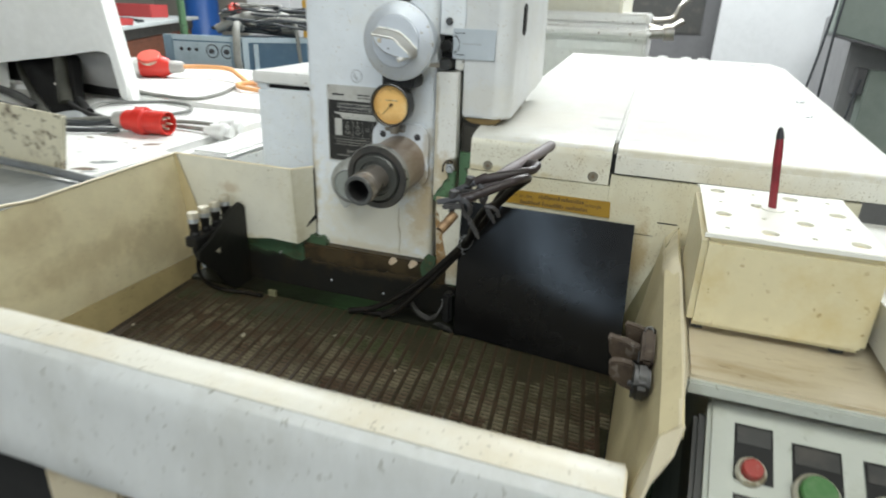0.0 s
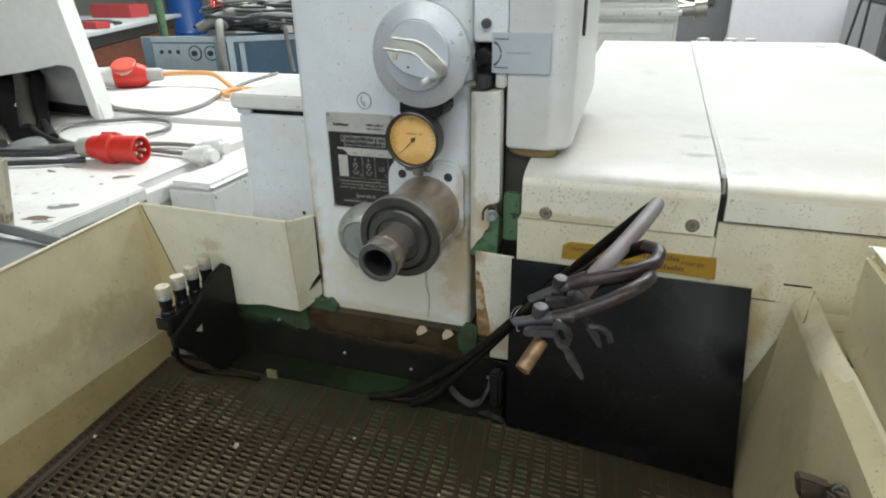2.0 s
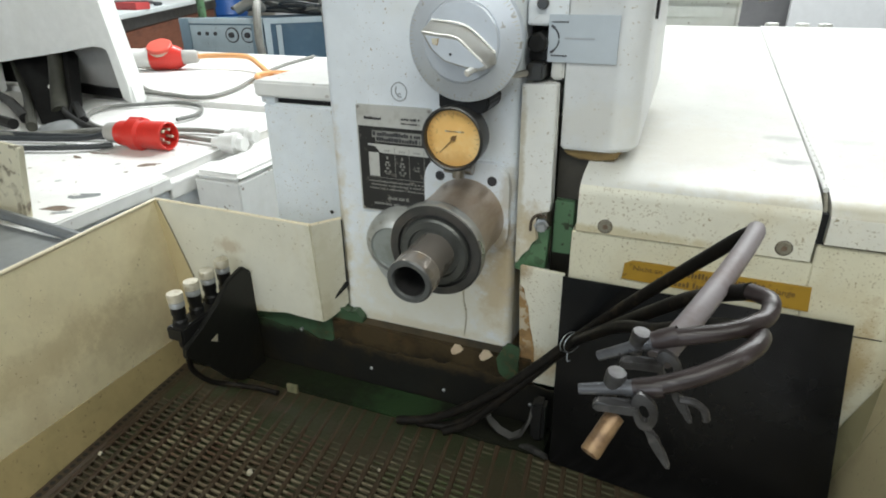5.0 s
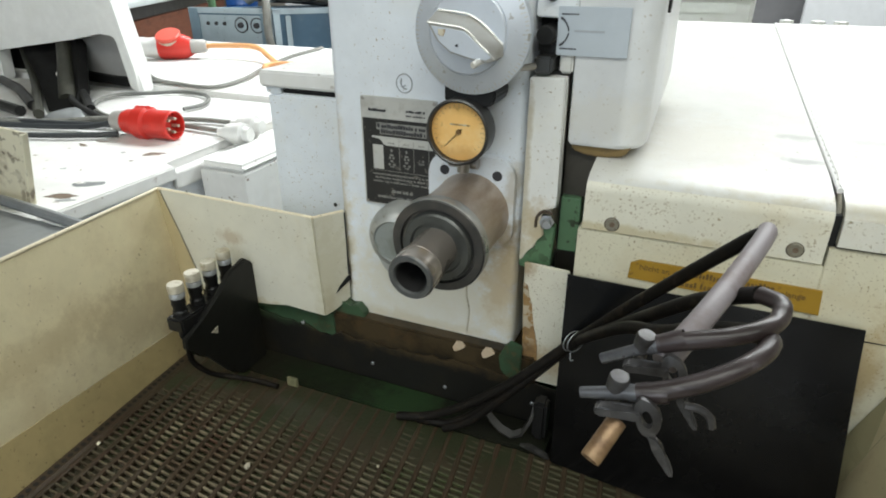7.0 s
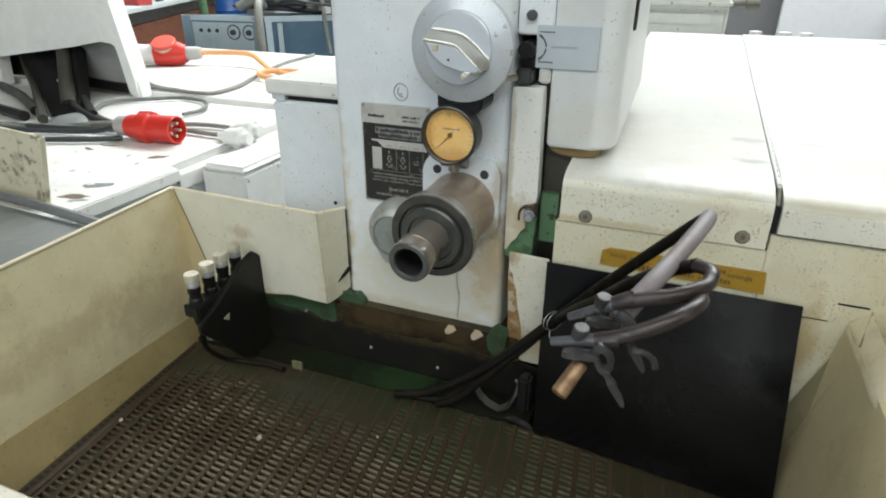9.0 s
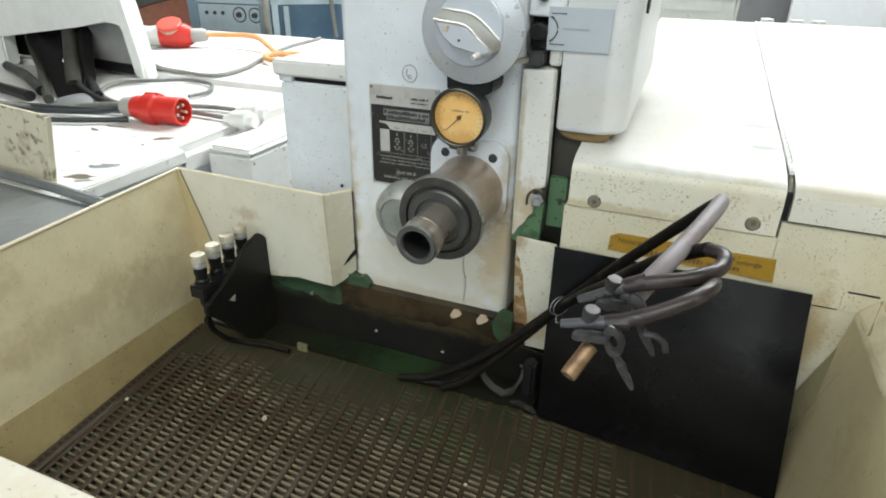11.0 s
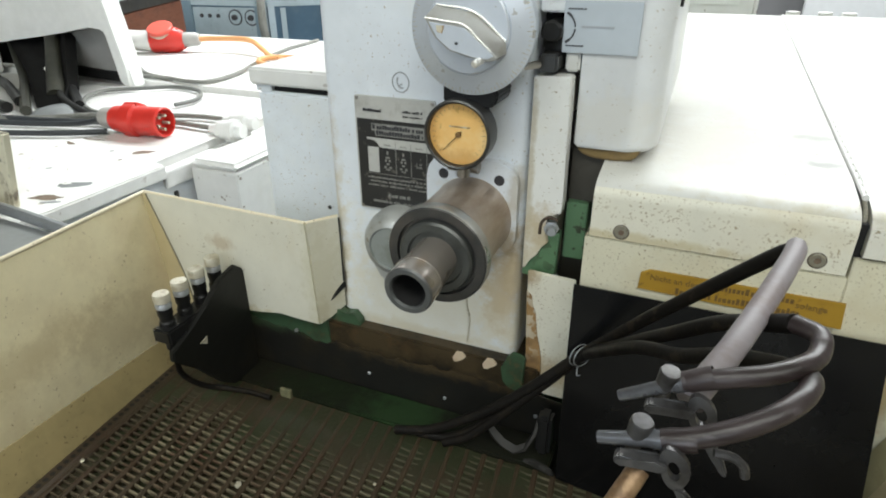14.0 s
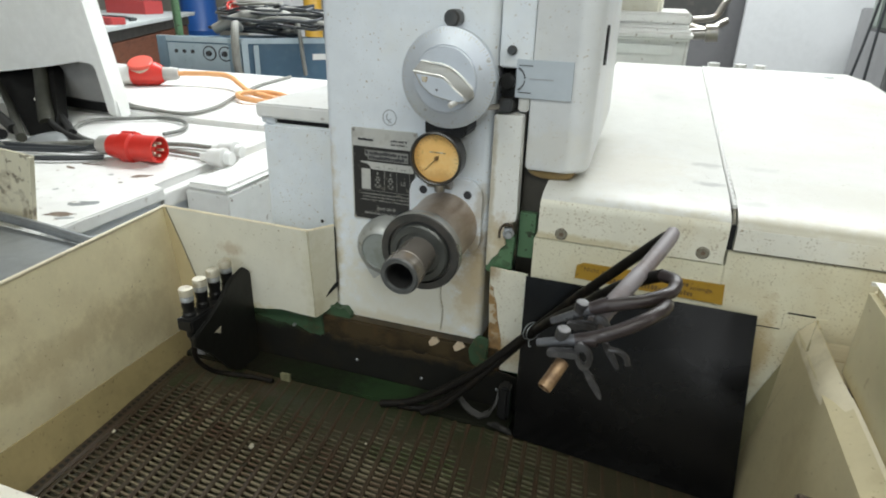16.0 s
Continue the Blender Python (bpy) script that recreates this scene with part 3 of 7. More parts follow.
# ---- the hall ----
def hall():
    X0, X1, Y0, Y1, HT = -6.0, 5.0, -3.0, 7.0, 3.6
    tagged(part("floor", box(X0 - 0.2, X1 + 0.2, Y0 - 0.2, Y1 + 0.2, -0.2, 0.0), "concrete"), "grey stained concrete workshop floor", "floor", kind="structure")
    tagged(part("wall_west", box(X0 - 0.2, X0, Y0 - 0.2, Y1 + 0.2, 0, HT), "wall"), "pale painted workshop wall", "wall", kind="structure")
    tagged(part("wall_east", box(X1, X1 + 0.2, Y0 - 0.2, Y1 + 0.2, 0, HT), "wall"), "pale painted workshop wall", "wall", kind="structure")
    tagged(part("wall_north", box(X0, X1, Y1, Y1 + 0.2, 0, HT), "wall"), "pale painted workshop wall behind the machines", "wall", kind="structure")
    # south wall with one long high window and two small low ones
    b = box(X0, X1, Y0 - 0.2, Y0, 0, 1.3)
    for xa, xb in ((X0, -0.78), (-0.34, 0.34), (0.78, X1)):
        b = box(xa, xb, Y0 - 0.2, Y0, 1.3, 1.94, bm=b)
    b = box(X0, X1, Y0 - 0.2, Y0, 1.94, 2.3, bm=b)
    b = box(X0, X1, Y0 - 0.2, Y0, 3.2, HT, bm=b)
    b = box(X0, -3.7, Y0 - 0.2, Y0, 2.3, 3.2, bm=b)
    b = box(1.9, X1, Y0 - 0.2, Y0, 2.3, 3.2, bm=b)
    tagged(part("wall_south", b, "wall"), "pale painted workshop wall with a long window opening", "wall", kind="structure")
    w = thing("window_1", (-0.9, Y0 - 0.1, 2.3), "long white-framed workshop window", "window", kind="structure")
    for i in range(5):
        x = -3.7 + 1.4 * i
        part("mullion", box(x - 0.03, x + 0.03, Y0 - 0.14, Y0 - 0.08, 2.3, 3.2), "glass_white", w)
    for name_, xc in (("window_2", -0.56), ("window_3", 0.56)):
        w = thing(name_, (xc, Y0 - 0.1, 1.3), "small low window in the workshop wall", "window", kind="structure")
        for x in (xc - 0.205, xc, xc + 0.205):
            part("mullion", box(x - 0.012, x + 0.012, Y0 - 0.14, Y0 - 0.08, 1.3, 1.94), "glass_white", w)
    # ceiling with two roof light openings
    b = box(X0, X1, Y0, -1.3, HT, HT + 0.15)
    b = box(X0, X1, -0.1, 3.3, HT, HT + 0.15, bm=b)
    b = box(X0, X1, 4.5, Y1, HT, HT + 0.15, bm=b)
    for y0, y1, xa, xb in ((-1.3, -0.1, -1.5, 3.3), (3.3, 4.5, -3.0, 2.2)):
        b = box(X0, xa, y0, y1, HT, HT + 0.15, bm=b)
        b = box(xb, X1, y0, y1, HT, HT + 0.15, bm=b)
    tagged(part("ceiling", b, "wall"), "pale workshop ceiling with roof lights", "ceiling", kind="structure")


hall()


# ---- the honing machine ----
mach = thing("honing_machine", (0.0, 1.6, 0.0), "white and cream honing machine with a steel spindle and gauge", "machine")


def machine_body():
    part("bed", box(-0.47, 0.50, 1.252, 2.24, 0.0, 0.958, 0.006), "green", mach, "green painted cast bed")
    part("ledge", box(-0.333, -0.06, 1.2325, 1.40, 0.938, 0.9885, 0.003), "brown", mach, "oily brown ledge under the column")
    part("bed_step", box(-0.556, -0.032, 1.1815, 1.2290, 0.86, 0.9015, 0.002), "green_oily", mach, "oily green step behind the grate")
    part("skirt", prism([(-0.562, 0.90), (-0.333, 0.90), (-0.331, 0.952), (-0.3345, 0.998), (-0.562, 1.0)], "y", 1.2335, 1.2480, 0.002), "green_worn", mach, "green painted skirt with chipped paint")
    # black oily splash strip at the back of the pan, and its small screws
    random.seed(31)
    edge = []
    for k in range(61):
        x = -0.032 - 0.523 * k / 60
        h = 0.9585 if x > -0.33 else (0.949 if x > -0.36 else 0.955 - (x + 0.36) * 0.16)
        edge.append((x, h + random.uniform(-0.0030, 0.0022) + 0.002 * math.sin(x * 31)))
    strip = part("splash_strip", prism([(-0.555, 0.893), (-0.032, 0.893)] + edge, "y", 1.2296, 1.2318), "oily", mach, "black oily splash strip")
    for x, z in ((-0.172, 0.918), (-0.275, 0.925), (-0.38, 0.962), (-0.06, 0.928)):
        part("screw", lathe((x, 1.2296, z), (0, -1, 0), [(-0.002, 0.0024), (0.0012, 0.0024), (0.002, 0.0014), (0.002, 0)], 10), "grey_metal", strip)
    for x, z, s in ((-0.155, 0.9835, 0.95), (-0.118, 0.984, 1.0)):
        p = [(x - 0.008 * s, z - 0.003), (x - 0.003, z + 0.006 * s), (x + 0.004, z + 0.0065 * s), (x + 0.009 * s, z + 0.001), (x + 0.005, z - 0.003), (x - 0.002, z - 0.0085 * s), (x - 0.006, z - 0.009 * s)]
        part("paint_flake", prism(p, "y", 1.2308, 1.2330), "flake", mach, "loose cream paint flake")
    # column with rounded front edges
    col = part("column", prism(rounded_rect(-0.319, -0.0935, 1.25, 1.80, 0.010, 4), "z", 0.9885, 1.95), "column", mach, "bluish white painted column")
    part("drip_line", tube([(-0.152, 1.2497, 1.075), (-0.153, 1.2495, 1.045), (-0.149, 1.2495, 1.025), (-0.152, 1.2497, 0.993)], 0.0011, 6, 4), "cap", col, "dried drip line")
    part("edge_cover", prism([(-0.0905, 1.302), (-0.056, 1.303), (-0.0545, 1.182), (-0.0555, 1.171), (-0.062, 1.172), (-0.069, 1.166), (-0.072, 1.153), (-0.067, 1.147), (-0.066, 1.138),
                               (-0.073, 1.134), (-0.075, 1.124), (-0.0835, 1.118), (-0.0865, 1.108), (-0.0905, 1.105)], "y", 1.245, 1.262, 0.0012), "edge_white", mach, "chipped white edge cover")
    part("edge_frame", box(-0.0905, -0.062, 1.262, 1.70, 1.10, 1.302, 0.001), "edge_white", mach)
    b = lathe((-0.066, 1.256, 1.154), (0.25, -1, 0.05), [(0, 0.0048), (0.018, 0.0048), (0.020, 0.0040), (0.020, 0)], 14)
    b = lathe((-0.066, 1.256, 1.154), (0.25, -1, 0.05), [(0.004, 0.0080), (0.010, 0.0080), (0.010, 0.0048)], 6, b)
    part("bolt", b, "grey_metal", mach, "dull bolt in a broken-out hole")
    part("broken_edge", tube([(-0.0745, 1.2446, 1.148), (-0.0735, 1.2446, 1.160), (-0.0660, 1.2446, 1.1675), (-0.0575, 1.2446, 1.1650)], 0.0016, 6, 5), "rust_dark", mach, "rusty broken edge")
    part("lower_plate", prism([(-0.082, 1.108), (-0.0325, 1.106), (-0.0295, 0.99), (-0.0295, 0.955), (-0.070, 0.955), (-0.0775, 0.968)], "y", 1.237, 1.2415, 0.001), "speckled", mach, "white plate with rusty edge")
    part("rust_patch", prism([(-0.0815, 1.085), (-0.076, 1.080), (-0.074, 1.068), (-0.0705, 1.060), (-0.069, 1.045), (-0.0665, 1.030), (-0.064, 1.020), (-0.061, 1.005), (-0.060, 0.985), (-0.064, 0.975), (-0.069, 0.960), (-0.0765, 0.970)], "y", 1.2358, 1.2372), "rust", mach, "rust streak on the plate edge")
    part("slide_green", box(-0.054, -0.033, 1.266, 1.50, 1.116, 1.178, 0.001), "green", mach, "green slide block")
    # box coloured as the shade in the gap behind the slide
    part("slide_dark", box(-0.062, -0.026, 1.30, 1.60, 0.96, 1.26, 0), "gap_shade", mach)
    part("slide_foot", prism([(-0.0915, 1.097), (-0.058, 1.092), (-0.055, 1.150), (-0.070, 1.146), (-0.0905, 1.13)], "y", 1.2485, 1.2605, 0.001), "green", mach, "bare green corner")
    part("foot_green", prism([(-0.101, 0.966), (-0.094, 0.958), (-0.078, 0.955), (-0.076, 1.004), (-0.090, 1.008), (-0.097, 1.001), (-0.099, 0.992), (-0.104, 0.984)], "y", 1.2285, 1.2330, 0.001), "green_worn", mach, "green painted foot")
    part("left_foot", prism([(-0.336, 0.985), (-0.286, 0.978), (-0.288, 0.994), (-0.297, 1.004), (-0.308, 1.000), (-0.333, 1.012)], "y", 1.2360, 1.2495, 0.001), "green_worn", mach, "green painted foot")


machine_body()


def name_plate():
    pl = part("name_plate", prism(rounded_rect(-0.281, -0.189, 1.1445, 1.270, 0.002, 2), "y", 1.2475, 1.2502), "silver", mach, "scratched black and silver data plate")
    y = 1.2474
    part("dark_field", prism([(-0.279, 1.1465), (-0.191, 1.1465), (-0.191, 1.246), (-0.279, 1.246)], "y", y - 0.0006, y), "plate_black", pl)
    y -= 0.0007
    random.seed(77)

    def type_row(b, x0, x1, z, h, lo=0.0008, hi=0.0018, gap=0.0006, word=0.16):
        """One line of small unreadable type: narrow bars with word gaps."""
        x = x0
        while x < x1:
            w = random.uniform(lo, hi)
            b = box(x, min(x + w, x1), y - 0.0002, y + 0.0004, z, z + h * random.choice((0.75, 1.0, 1.0)), bm=b)
            x += w + gap + (0.0016 if random.random() < word else 0)
        return b

    b = type_row(None, -0.271, -0.250, 1.2540, 0.0030, 0.0016, 0.0026)
    b = type_row(b, -0.225, -0.203, 1.2555, 0.0024)
    b = type_row(b, -0.225, -0.203, 1.2510, 0.0014)
    part("print_dark", b, "ink", pl, smooth=False, kind="stuff")
    b = prism([(-0.262, 1.2420), (-0.201, 1.2420), (-0.201, 1.2290), (-0.258, 1.2290), (-0.258, 1.2340), (-0.262, 1.2340)], "y", y, y + 0.0004)
    part("print_band", b, "print_grey", pl, smooth=False)
    y -= 0.0003
    b = type_row(None, -0.2605, -0.2025, 1.2362, 0.0044, 0.0018, 0.0030, 0.0007)
    b = type_row(b, -0.2565, -0.2025, 1.2302, 0.0044, 0.0018, 0.0030, 0.0007)
    part("print_dark", b, "ink", pl, smooth=False, kind="stuff")
    y += 0.0003
    # table head with a curved corner, silver first column, ruled columns with small figures
    b = prism([(-0.268, 1.2265), (-0.193, 1.2265), (-0.193, 1.2165), (-0.250, 1.2165), (-0.2535, 1.2175), (-0.2555, 1.2205), (-0.2590, 1.2235), (-0.268, 1.2245)], "y", y - 0.0002, y + 0.0004)
    b = box(-0.2675, -0.2545, y - 0.0002, y + 0.0004, 1.1885, 1.2165, bm=b)
    part("print_silver", b, "silver", pl, smooth=False)
    b = None
    for x in (-0.2344, -0.2167, -0.1985):
        b = box(x - 0.0003, x + 0.0003, y - 0.0002, y + 0.0004, 1.1885, 1.2235, bm=b)
    b = box(-0.268, -0.193, y - 0.0002, y + 0.0004, 1.1868, 1.1873, bm=b)
    part("print_rule", b, "print_grey", pl, smooth=False)
    b = None
    for x in (-0.2442, -0.2256):
        for dx, dz, w, h in ((0, 0.0205, 0.0010, 0.0035), (0, 0.0160, 0.0022, 0.0020), (-0.0022, 0.0125, 0.0011, 0.0026), (0.0022, 0.0125, 0.0011, 0.0026), (0, 0.0090, 0.0016, 0.0022), (-0.0030, 0.0050, 0.0013, 0.0024), (0.0030, 0.0050, 0.0013, 0.0024), (0, 0.0030, 0.0026, 0.0011)):
            b = box(x + dx - w, x + dx + w, y - 0.0002, y + 0.0004, 1.1890 + dz, 1.1890 + dz + h, bm=b)
    b = type_row(b, -0.2105, -0.2040, 1.2020, 0.0022)
    b = type_row(b, -0.2105, -0.2040, 1.1985, 0.0022)
    for x in (-0.2480, -0.2290, -0.2110):
        b = type_row(b, x, x + 0.0080, 1.2188, 0.0018)
    for z, x0, x1, h in ((1.1815, -0.2690, -0.1950, 0.0018), (1.1772, -0.2660, -0.1960, 0.0018), (1.1728, -0.2690, -0.1990, 0.0018), (1.1612, -0.2450, -0.2190, 0.0034), (1.1538, -0.2640, -0.2060, 0.0026)):
        b = type_row(b, x0, x1, z, h)
    part("print_type", b, "print_grey", pl, smooth=False)
    for x, z in ((-0.278, 1.267), (-0.192, 1.267), (-0.278, 1.1475)):
        part("rivet", lathe((x, 1.2478, z), (0, -1, 0), [(0, 0.0022), (0.001, 0.0018), (0.0015, 0)], 10), "steel", pl)
    # round mark pressed into the column paint: a thin ring with a hook in it
    a = [radians(k * 20) for k in range(19)]
    b = tube([(-0.2275 + 0.0092 * math.cos(k), 1.2497, 1.2855 + 0.0098 * math.sin(k)) for k in a], 0.0006, 6, 2)
    b = tube([(-0.2305, 1.2497, 1.2905), (-0.2315, 1.2497, 1.2850), (-0.2285, 1.2497, 1.2805), (-0.2245, 1.2497, 1.2800)], 0.0007, 6, 4, bm=b)
    b = tube([(-0.2285, 1.2497, 1.2805), (-0.2280, 1.2497, 1.2835), (-0.2255, 1.2497, 1.2830)], 0.0006, 6, 3, bm=b)
    part("round_mark", b, "grey_metal", mach, "round grey mark")


name_plate()


def spindle():
    # flange bolted to the column
    flange = part("flange", prism(rounded_rect(-0.196, -0.0985, 1.118, 1.219, 0.022, 5), "y", 1.240, 1.2505, 0.0015), "column", mach, "white painted spindle flange")
    for x, z in ((-0.1175, 1.200), (-0.1770, 1.200)):
        part("bolt_hole", lathe((x, 1.2402, z), (0, -1, 0), [(-0.001, 0.0056), (0.0006, 0.0054), (0.0006, 0)], 14), "ink", flange)
    sp = part("spindle_housing", lathe((-0.1465, 1.241, 1.1565), (0, -1, -0.02), [(0, 0.0435), (0.01, 0.0425), (0.045, 0.0425), (0.066, 0.0445), (0.080, 0.0475)], 48), "tan_steel", mach, "discoloured steel spindle housing")
    tilt = (0, -1, -0.035)
    part("collar_edge", lathe((-0.1465, 1.163, 1.1540), tilt, [(0, 0.0440), (0.001, 0.0480), (0.003, 0.0492), (0.0125, 0.0492), (0.0140, 0.0482)], 48), "collar_edge", sp, "polished collar edge")
    part("collar", lathe((-0.1465, 1.163, 1.1540), tilt, [(0.0138, 0.0484), (0.0150, 0.0474), (0.0150, 0.0395), (0.0110, 0.0385), (0.0110, 0.0)], 48), "dark_steel", sp, "dark steel collar face")
    part("inner_ring", lathe((-0.1467, 1.1530, 1.1530), tilt, [(0, 0.0365), (0.0065, 0.0360), (0.0085, 0.0340), (0.0085, 0.0270), (0.0050, 0.0260), (0.0050, 0.0)], 40), "ring_grey", sp)
    axis = (0, -1, -0.060)
    part("spindle_nose", lathe((-0.1470, 1.150, 1.1525), axis, [(0, 0.0212), (0.030, 0.0214), (0.0385, 0.0218), (0.0390, 0.0226), (0.0415, 0.0228), (0.0420, 0.0222), (0.0585, 0.0226), (0.0600, 0.0222)], 40), "nose", sp, "hollow steel spindle nose")
    part("nose_rim", lathe((-0.1470, 1.150, 1.1525), axis, [(0.0598, 0.0223), (0.0615, 0.0210), (0.0615, 0.0168), (0.0590, 0.0154)], 40), "nose_rim", sp, "dark worn nose rim")
    part("bore", lathe((-0.1470, 1.150, 1.1525), axis, [(0.0592, 0.0155), (0.035, 0.0150), (0.012, 0.0150), (0.012, 0)], 32), "bore", sp, "dark oily bore")
    # rounded guard with a pointed drip lip on the column beside the spindle
    c = Vector((-0.2290, 1.2505, 1.1150))
    g = part("side_cap", lathe(c, (0, -1, 0), [(0, 0.0395), (0.016, 0.0392), (0.026, 0.0370), (0.033, 0.0320), (0.0365, 0.0265), (0.0368, 0.0250)], 44), "side_cap", mach, "light grey cast side cap with a drip lip")
    part("cap_window", lathe(c, (0, -1, 0), [(0.0366, 0.0252), (0.0345, 0.0240), (0.0345, 0.0)], 36), "cap_window", g)
    part("drip_lip", prism([(-0.2560, 1.0930), (-0.2500, 1.0850), (-0.2450, 1.0785), (-0.2425, 1.0725), (-0.2405, 1.0700), (-0.2380, 1.0705), (-0.2365, 1.0760), (-0.2270, 1.0810), (-0.2130, 1.0850), (-0.2100, 1.1000), (-0.2420, 1.1010)], "y", 1.2200, 1.2495, 0.003), "side_cap", g)


spindle()


def gauge():
    c = Vector((-0.1462, 1.213, 1.2535))
    g = part("pressure_gauge", lathe(c, (0, -1, 0), [(-0.010, 0), (-0.010, 0.028), (-0.006, 0.0315), (0.014, 0.0325), (0.0165, 0.0322), (0.0175, 0.0305), (0.0165, 0.0290), (0.010, 0.0288), (0.010, 0)], 44), "dark_steel", mach, "black-rimmed pressure gauge")
    part("gauge_face", lathe(c, (0, -1, 0), [(0.0102, 0.0289), (0.0112, 0.0285), (0.0112, 0)], 40), "amber", g, "yellowed amber gauge face")
    y = c.y - 0.0114
    b = None
    for i in range(-12, 13):
        a = radians(90 - i * 11.0)
        r0 = 0.0235 if i % 4 else 0.0220
        p0, p1 = Vector((c.x + r0 * math.cos(a), y, c.z + r0 * math.sin(a))), Vector((c.x + 0.0262 * math.cos(a), y, c.z + 0.0262 * math.sin(a)))
        b = rod(p0, p1, 0.00018, 4, bm=b)
    part("scale_marks", b, "brass", g, smooth=False)
    b = rod((c.x + 0.003, y - 0.0008, c.z + 0.003), (c.x - 0.0145, y - 0.0008, c.z - 0.0155), 0.0006, 6, 0.0003)
    b = lathe((c.x, y, c.z), (0, -1, 0), [(0, 0.0026), (0.0022, 0.0024), (0.0022, 0)], 14, b)
    part("needle", b, "needle", g)
    part("print_bar", box(c.x - 0.009, c.x + 0.011, y - 0.0002, y + 0.0003, c.z + 0.0062, c.z + 0.0076), "rust", g, smooth=False)
    b = rod((c.x, 1.2200, c.z - 0.020), (c.x - 0.002, 1.220, c.z - 0.046), 0.0065, 12)
    b = rod((c.x - 0.021, 1.232, c.z - 0.040), (c.x + 0.010, 1.232, c.z - 0.040), 0.006, 12, bm=b)
    part("stem", b, "steel", g)
    part("gauge_bracket", prism([(-0.165, 1.305), (-0.118, 1.305), (-0.112, 1.288), (-0.116, 1.279), (-0.150, 1.270), (-0.165, 1.280)], "y", 1.210, 1.252, 0.002), "black", mach, "black gauge bracket")


gauge()


def feed_dial():
    c = Vector((-0.1355, 1.252, 1.3452))
    hub = part("feed_dial", lathe(c, (0, -1, 0), [(0, 0.044), (0.034, 0.045), (0.036, 0.0542), (0.048, 0.0555), (0.0505, 0.0550), (0.0580, 0.0372), (0.0575, 0.0366), (0.0575, 0.0)], 64), "dial", mach, "round satin metal feed dial with a bent handle bar")
    b = lathe(c + Vector((0, 0, 0)), (0, -1, 0), [(0.0570, 0.0364), (0.0590, 0.0362), (0.0600, 0.0350), (0.0600, 0)], 56)
    part("dial_disc", b, "dial", hub)
    marks = None
    for i in range(90):
        a = 2 * math.pi * i / 90
        r1 = 0.0540
        r0 = 0.0510 if i % 5 else 0.0488
        ya, yb = c.y - 0.0507 - (0.0550 - r1) * 0.42, c.y - 0.0507 - (0.0550 - r0) * 0.42
        marks = rod((c.x + r0 * math.cos(a), yb, c.z + r0 * math.sin(a)), (c.x + r1 * math.cos(a), ya, c.z + r1 * math.sin(a)), 0.00022, 4, bm=marks)
    part("graduation", marks, "cap", hub, "fine engraved graduation", smooth=False)
    # chevron handle block: flat front plate, sloping upper flank, worn bright edges, pin
    front = [(-0.1665, 1.3557), (-0.1313, 1.3512), (-0.1078, 1.3315), (-0.1030, 1.3270), (-0.1080, 1.3240), (-0.1223, 1.3252), (-0.1451, 1.3307), (-0.1580, 1.3412)]
    rise = [(0.0020, 0.0085), (0.0020, 0.0080), (0.0060, 0.0060), (0.0020, 0.0010), (0, -0.001), (0, -0.001), (0, -0.001), (-0.001, 0)]
    b = bmesh.new()
    fv = [b.verts.new((x, 1.1740, z)) for x, z in front]
    bv = [b.verts.new((x + dx, 1.1930, z + dz)) for (x, z), (dx, dz) in zip(front, rise)]
    b.faces.new(fv)
    b.faces.new(bv[::-1])
    for i in range(8):
        b.faces.new((fv[i], fv[(i + 1) % 8], bv[(i + 1) % 8], bv[i]))
    bmesh.ops.bevel(b, geom=b.edges[:], offset=0.0007, segments=2, affect="EDGES", clamp_overlap=True)
    part("handle_block", b, "bright_steel", hub, "bent bright steel handle bar")
    mx, mz = sum(x for x, z in front) / 8, sum(z for x, z in front) / 8
    part("handle_plate", prism([(mx + (x - mx) * 0.88, mz + (z - mz) * 0.84) for x, z in front], "y", 1.1728, 1.1742, 0.0003), "dial", hub)
    part("worn_edge", tube([(-0.1655, 1.1740, 1.3553), (-0.1490, 1.1738, 1.3534), (-0.1313, 1.1738, 1.3508), (-0.1190, 1.1738, 1.3405), (-0.1085, 1.1740, 1.3318)], 0.0010, 6, 4), "cap_bright", hub, "edge worn to bright metal")
    part("worn_edge", tube([(-0.1625, 1.1915, 1.3640), (-0.1293, 1.1915, 1.3592), (-0.1020, 1.1915, 1.3375)], 0.0009, 6, 4), "cap_bright", hub, "edge worn to bright metal")
    part("handle_pin", rod((-0.1150, 1.186, 1.3270), (-0.1200, 1.1660, 1.3222), 0.0032, 14, chamfer=0.001), "cap_bright", hub)
    part("handle_bolt", rod((-0.1375, 1.1735, 1.3370), (-0.1375, 1.1718, 1.3370), 0.0012, 10), "ink", hub)
    part("rust_spot", prism([(-0.1555, 1.3500), (-0.1480, 1.3500), (-0.1500, 1.3440), (-0.1545, 1.3450)], "y", 1.1724, 1.1729), "rust", hub, "small rusty spot")
    part("index_knob", lathe((-0.1425, 1.252, 1.4075), (0, -1, 0), [(0, 0.0095), (0.020, 0.0095), (0.023, 0.0075), (0.023, 0)], 20), "dark_steel", mach, "small dark index knob")
    part("top_plate", prism(rounded_rect(-0.185, -0.095, 1.437, 1.475, 0.002, 2), "y", 1.2478, 1.2502), "blue_plate", mach, "blue grey label plate")


feed_dial()


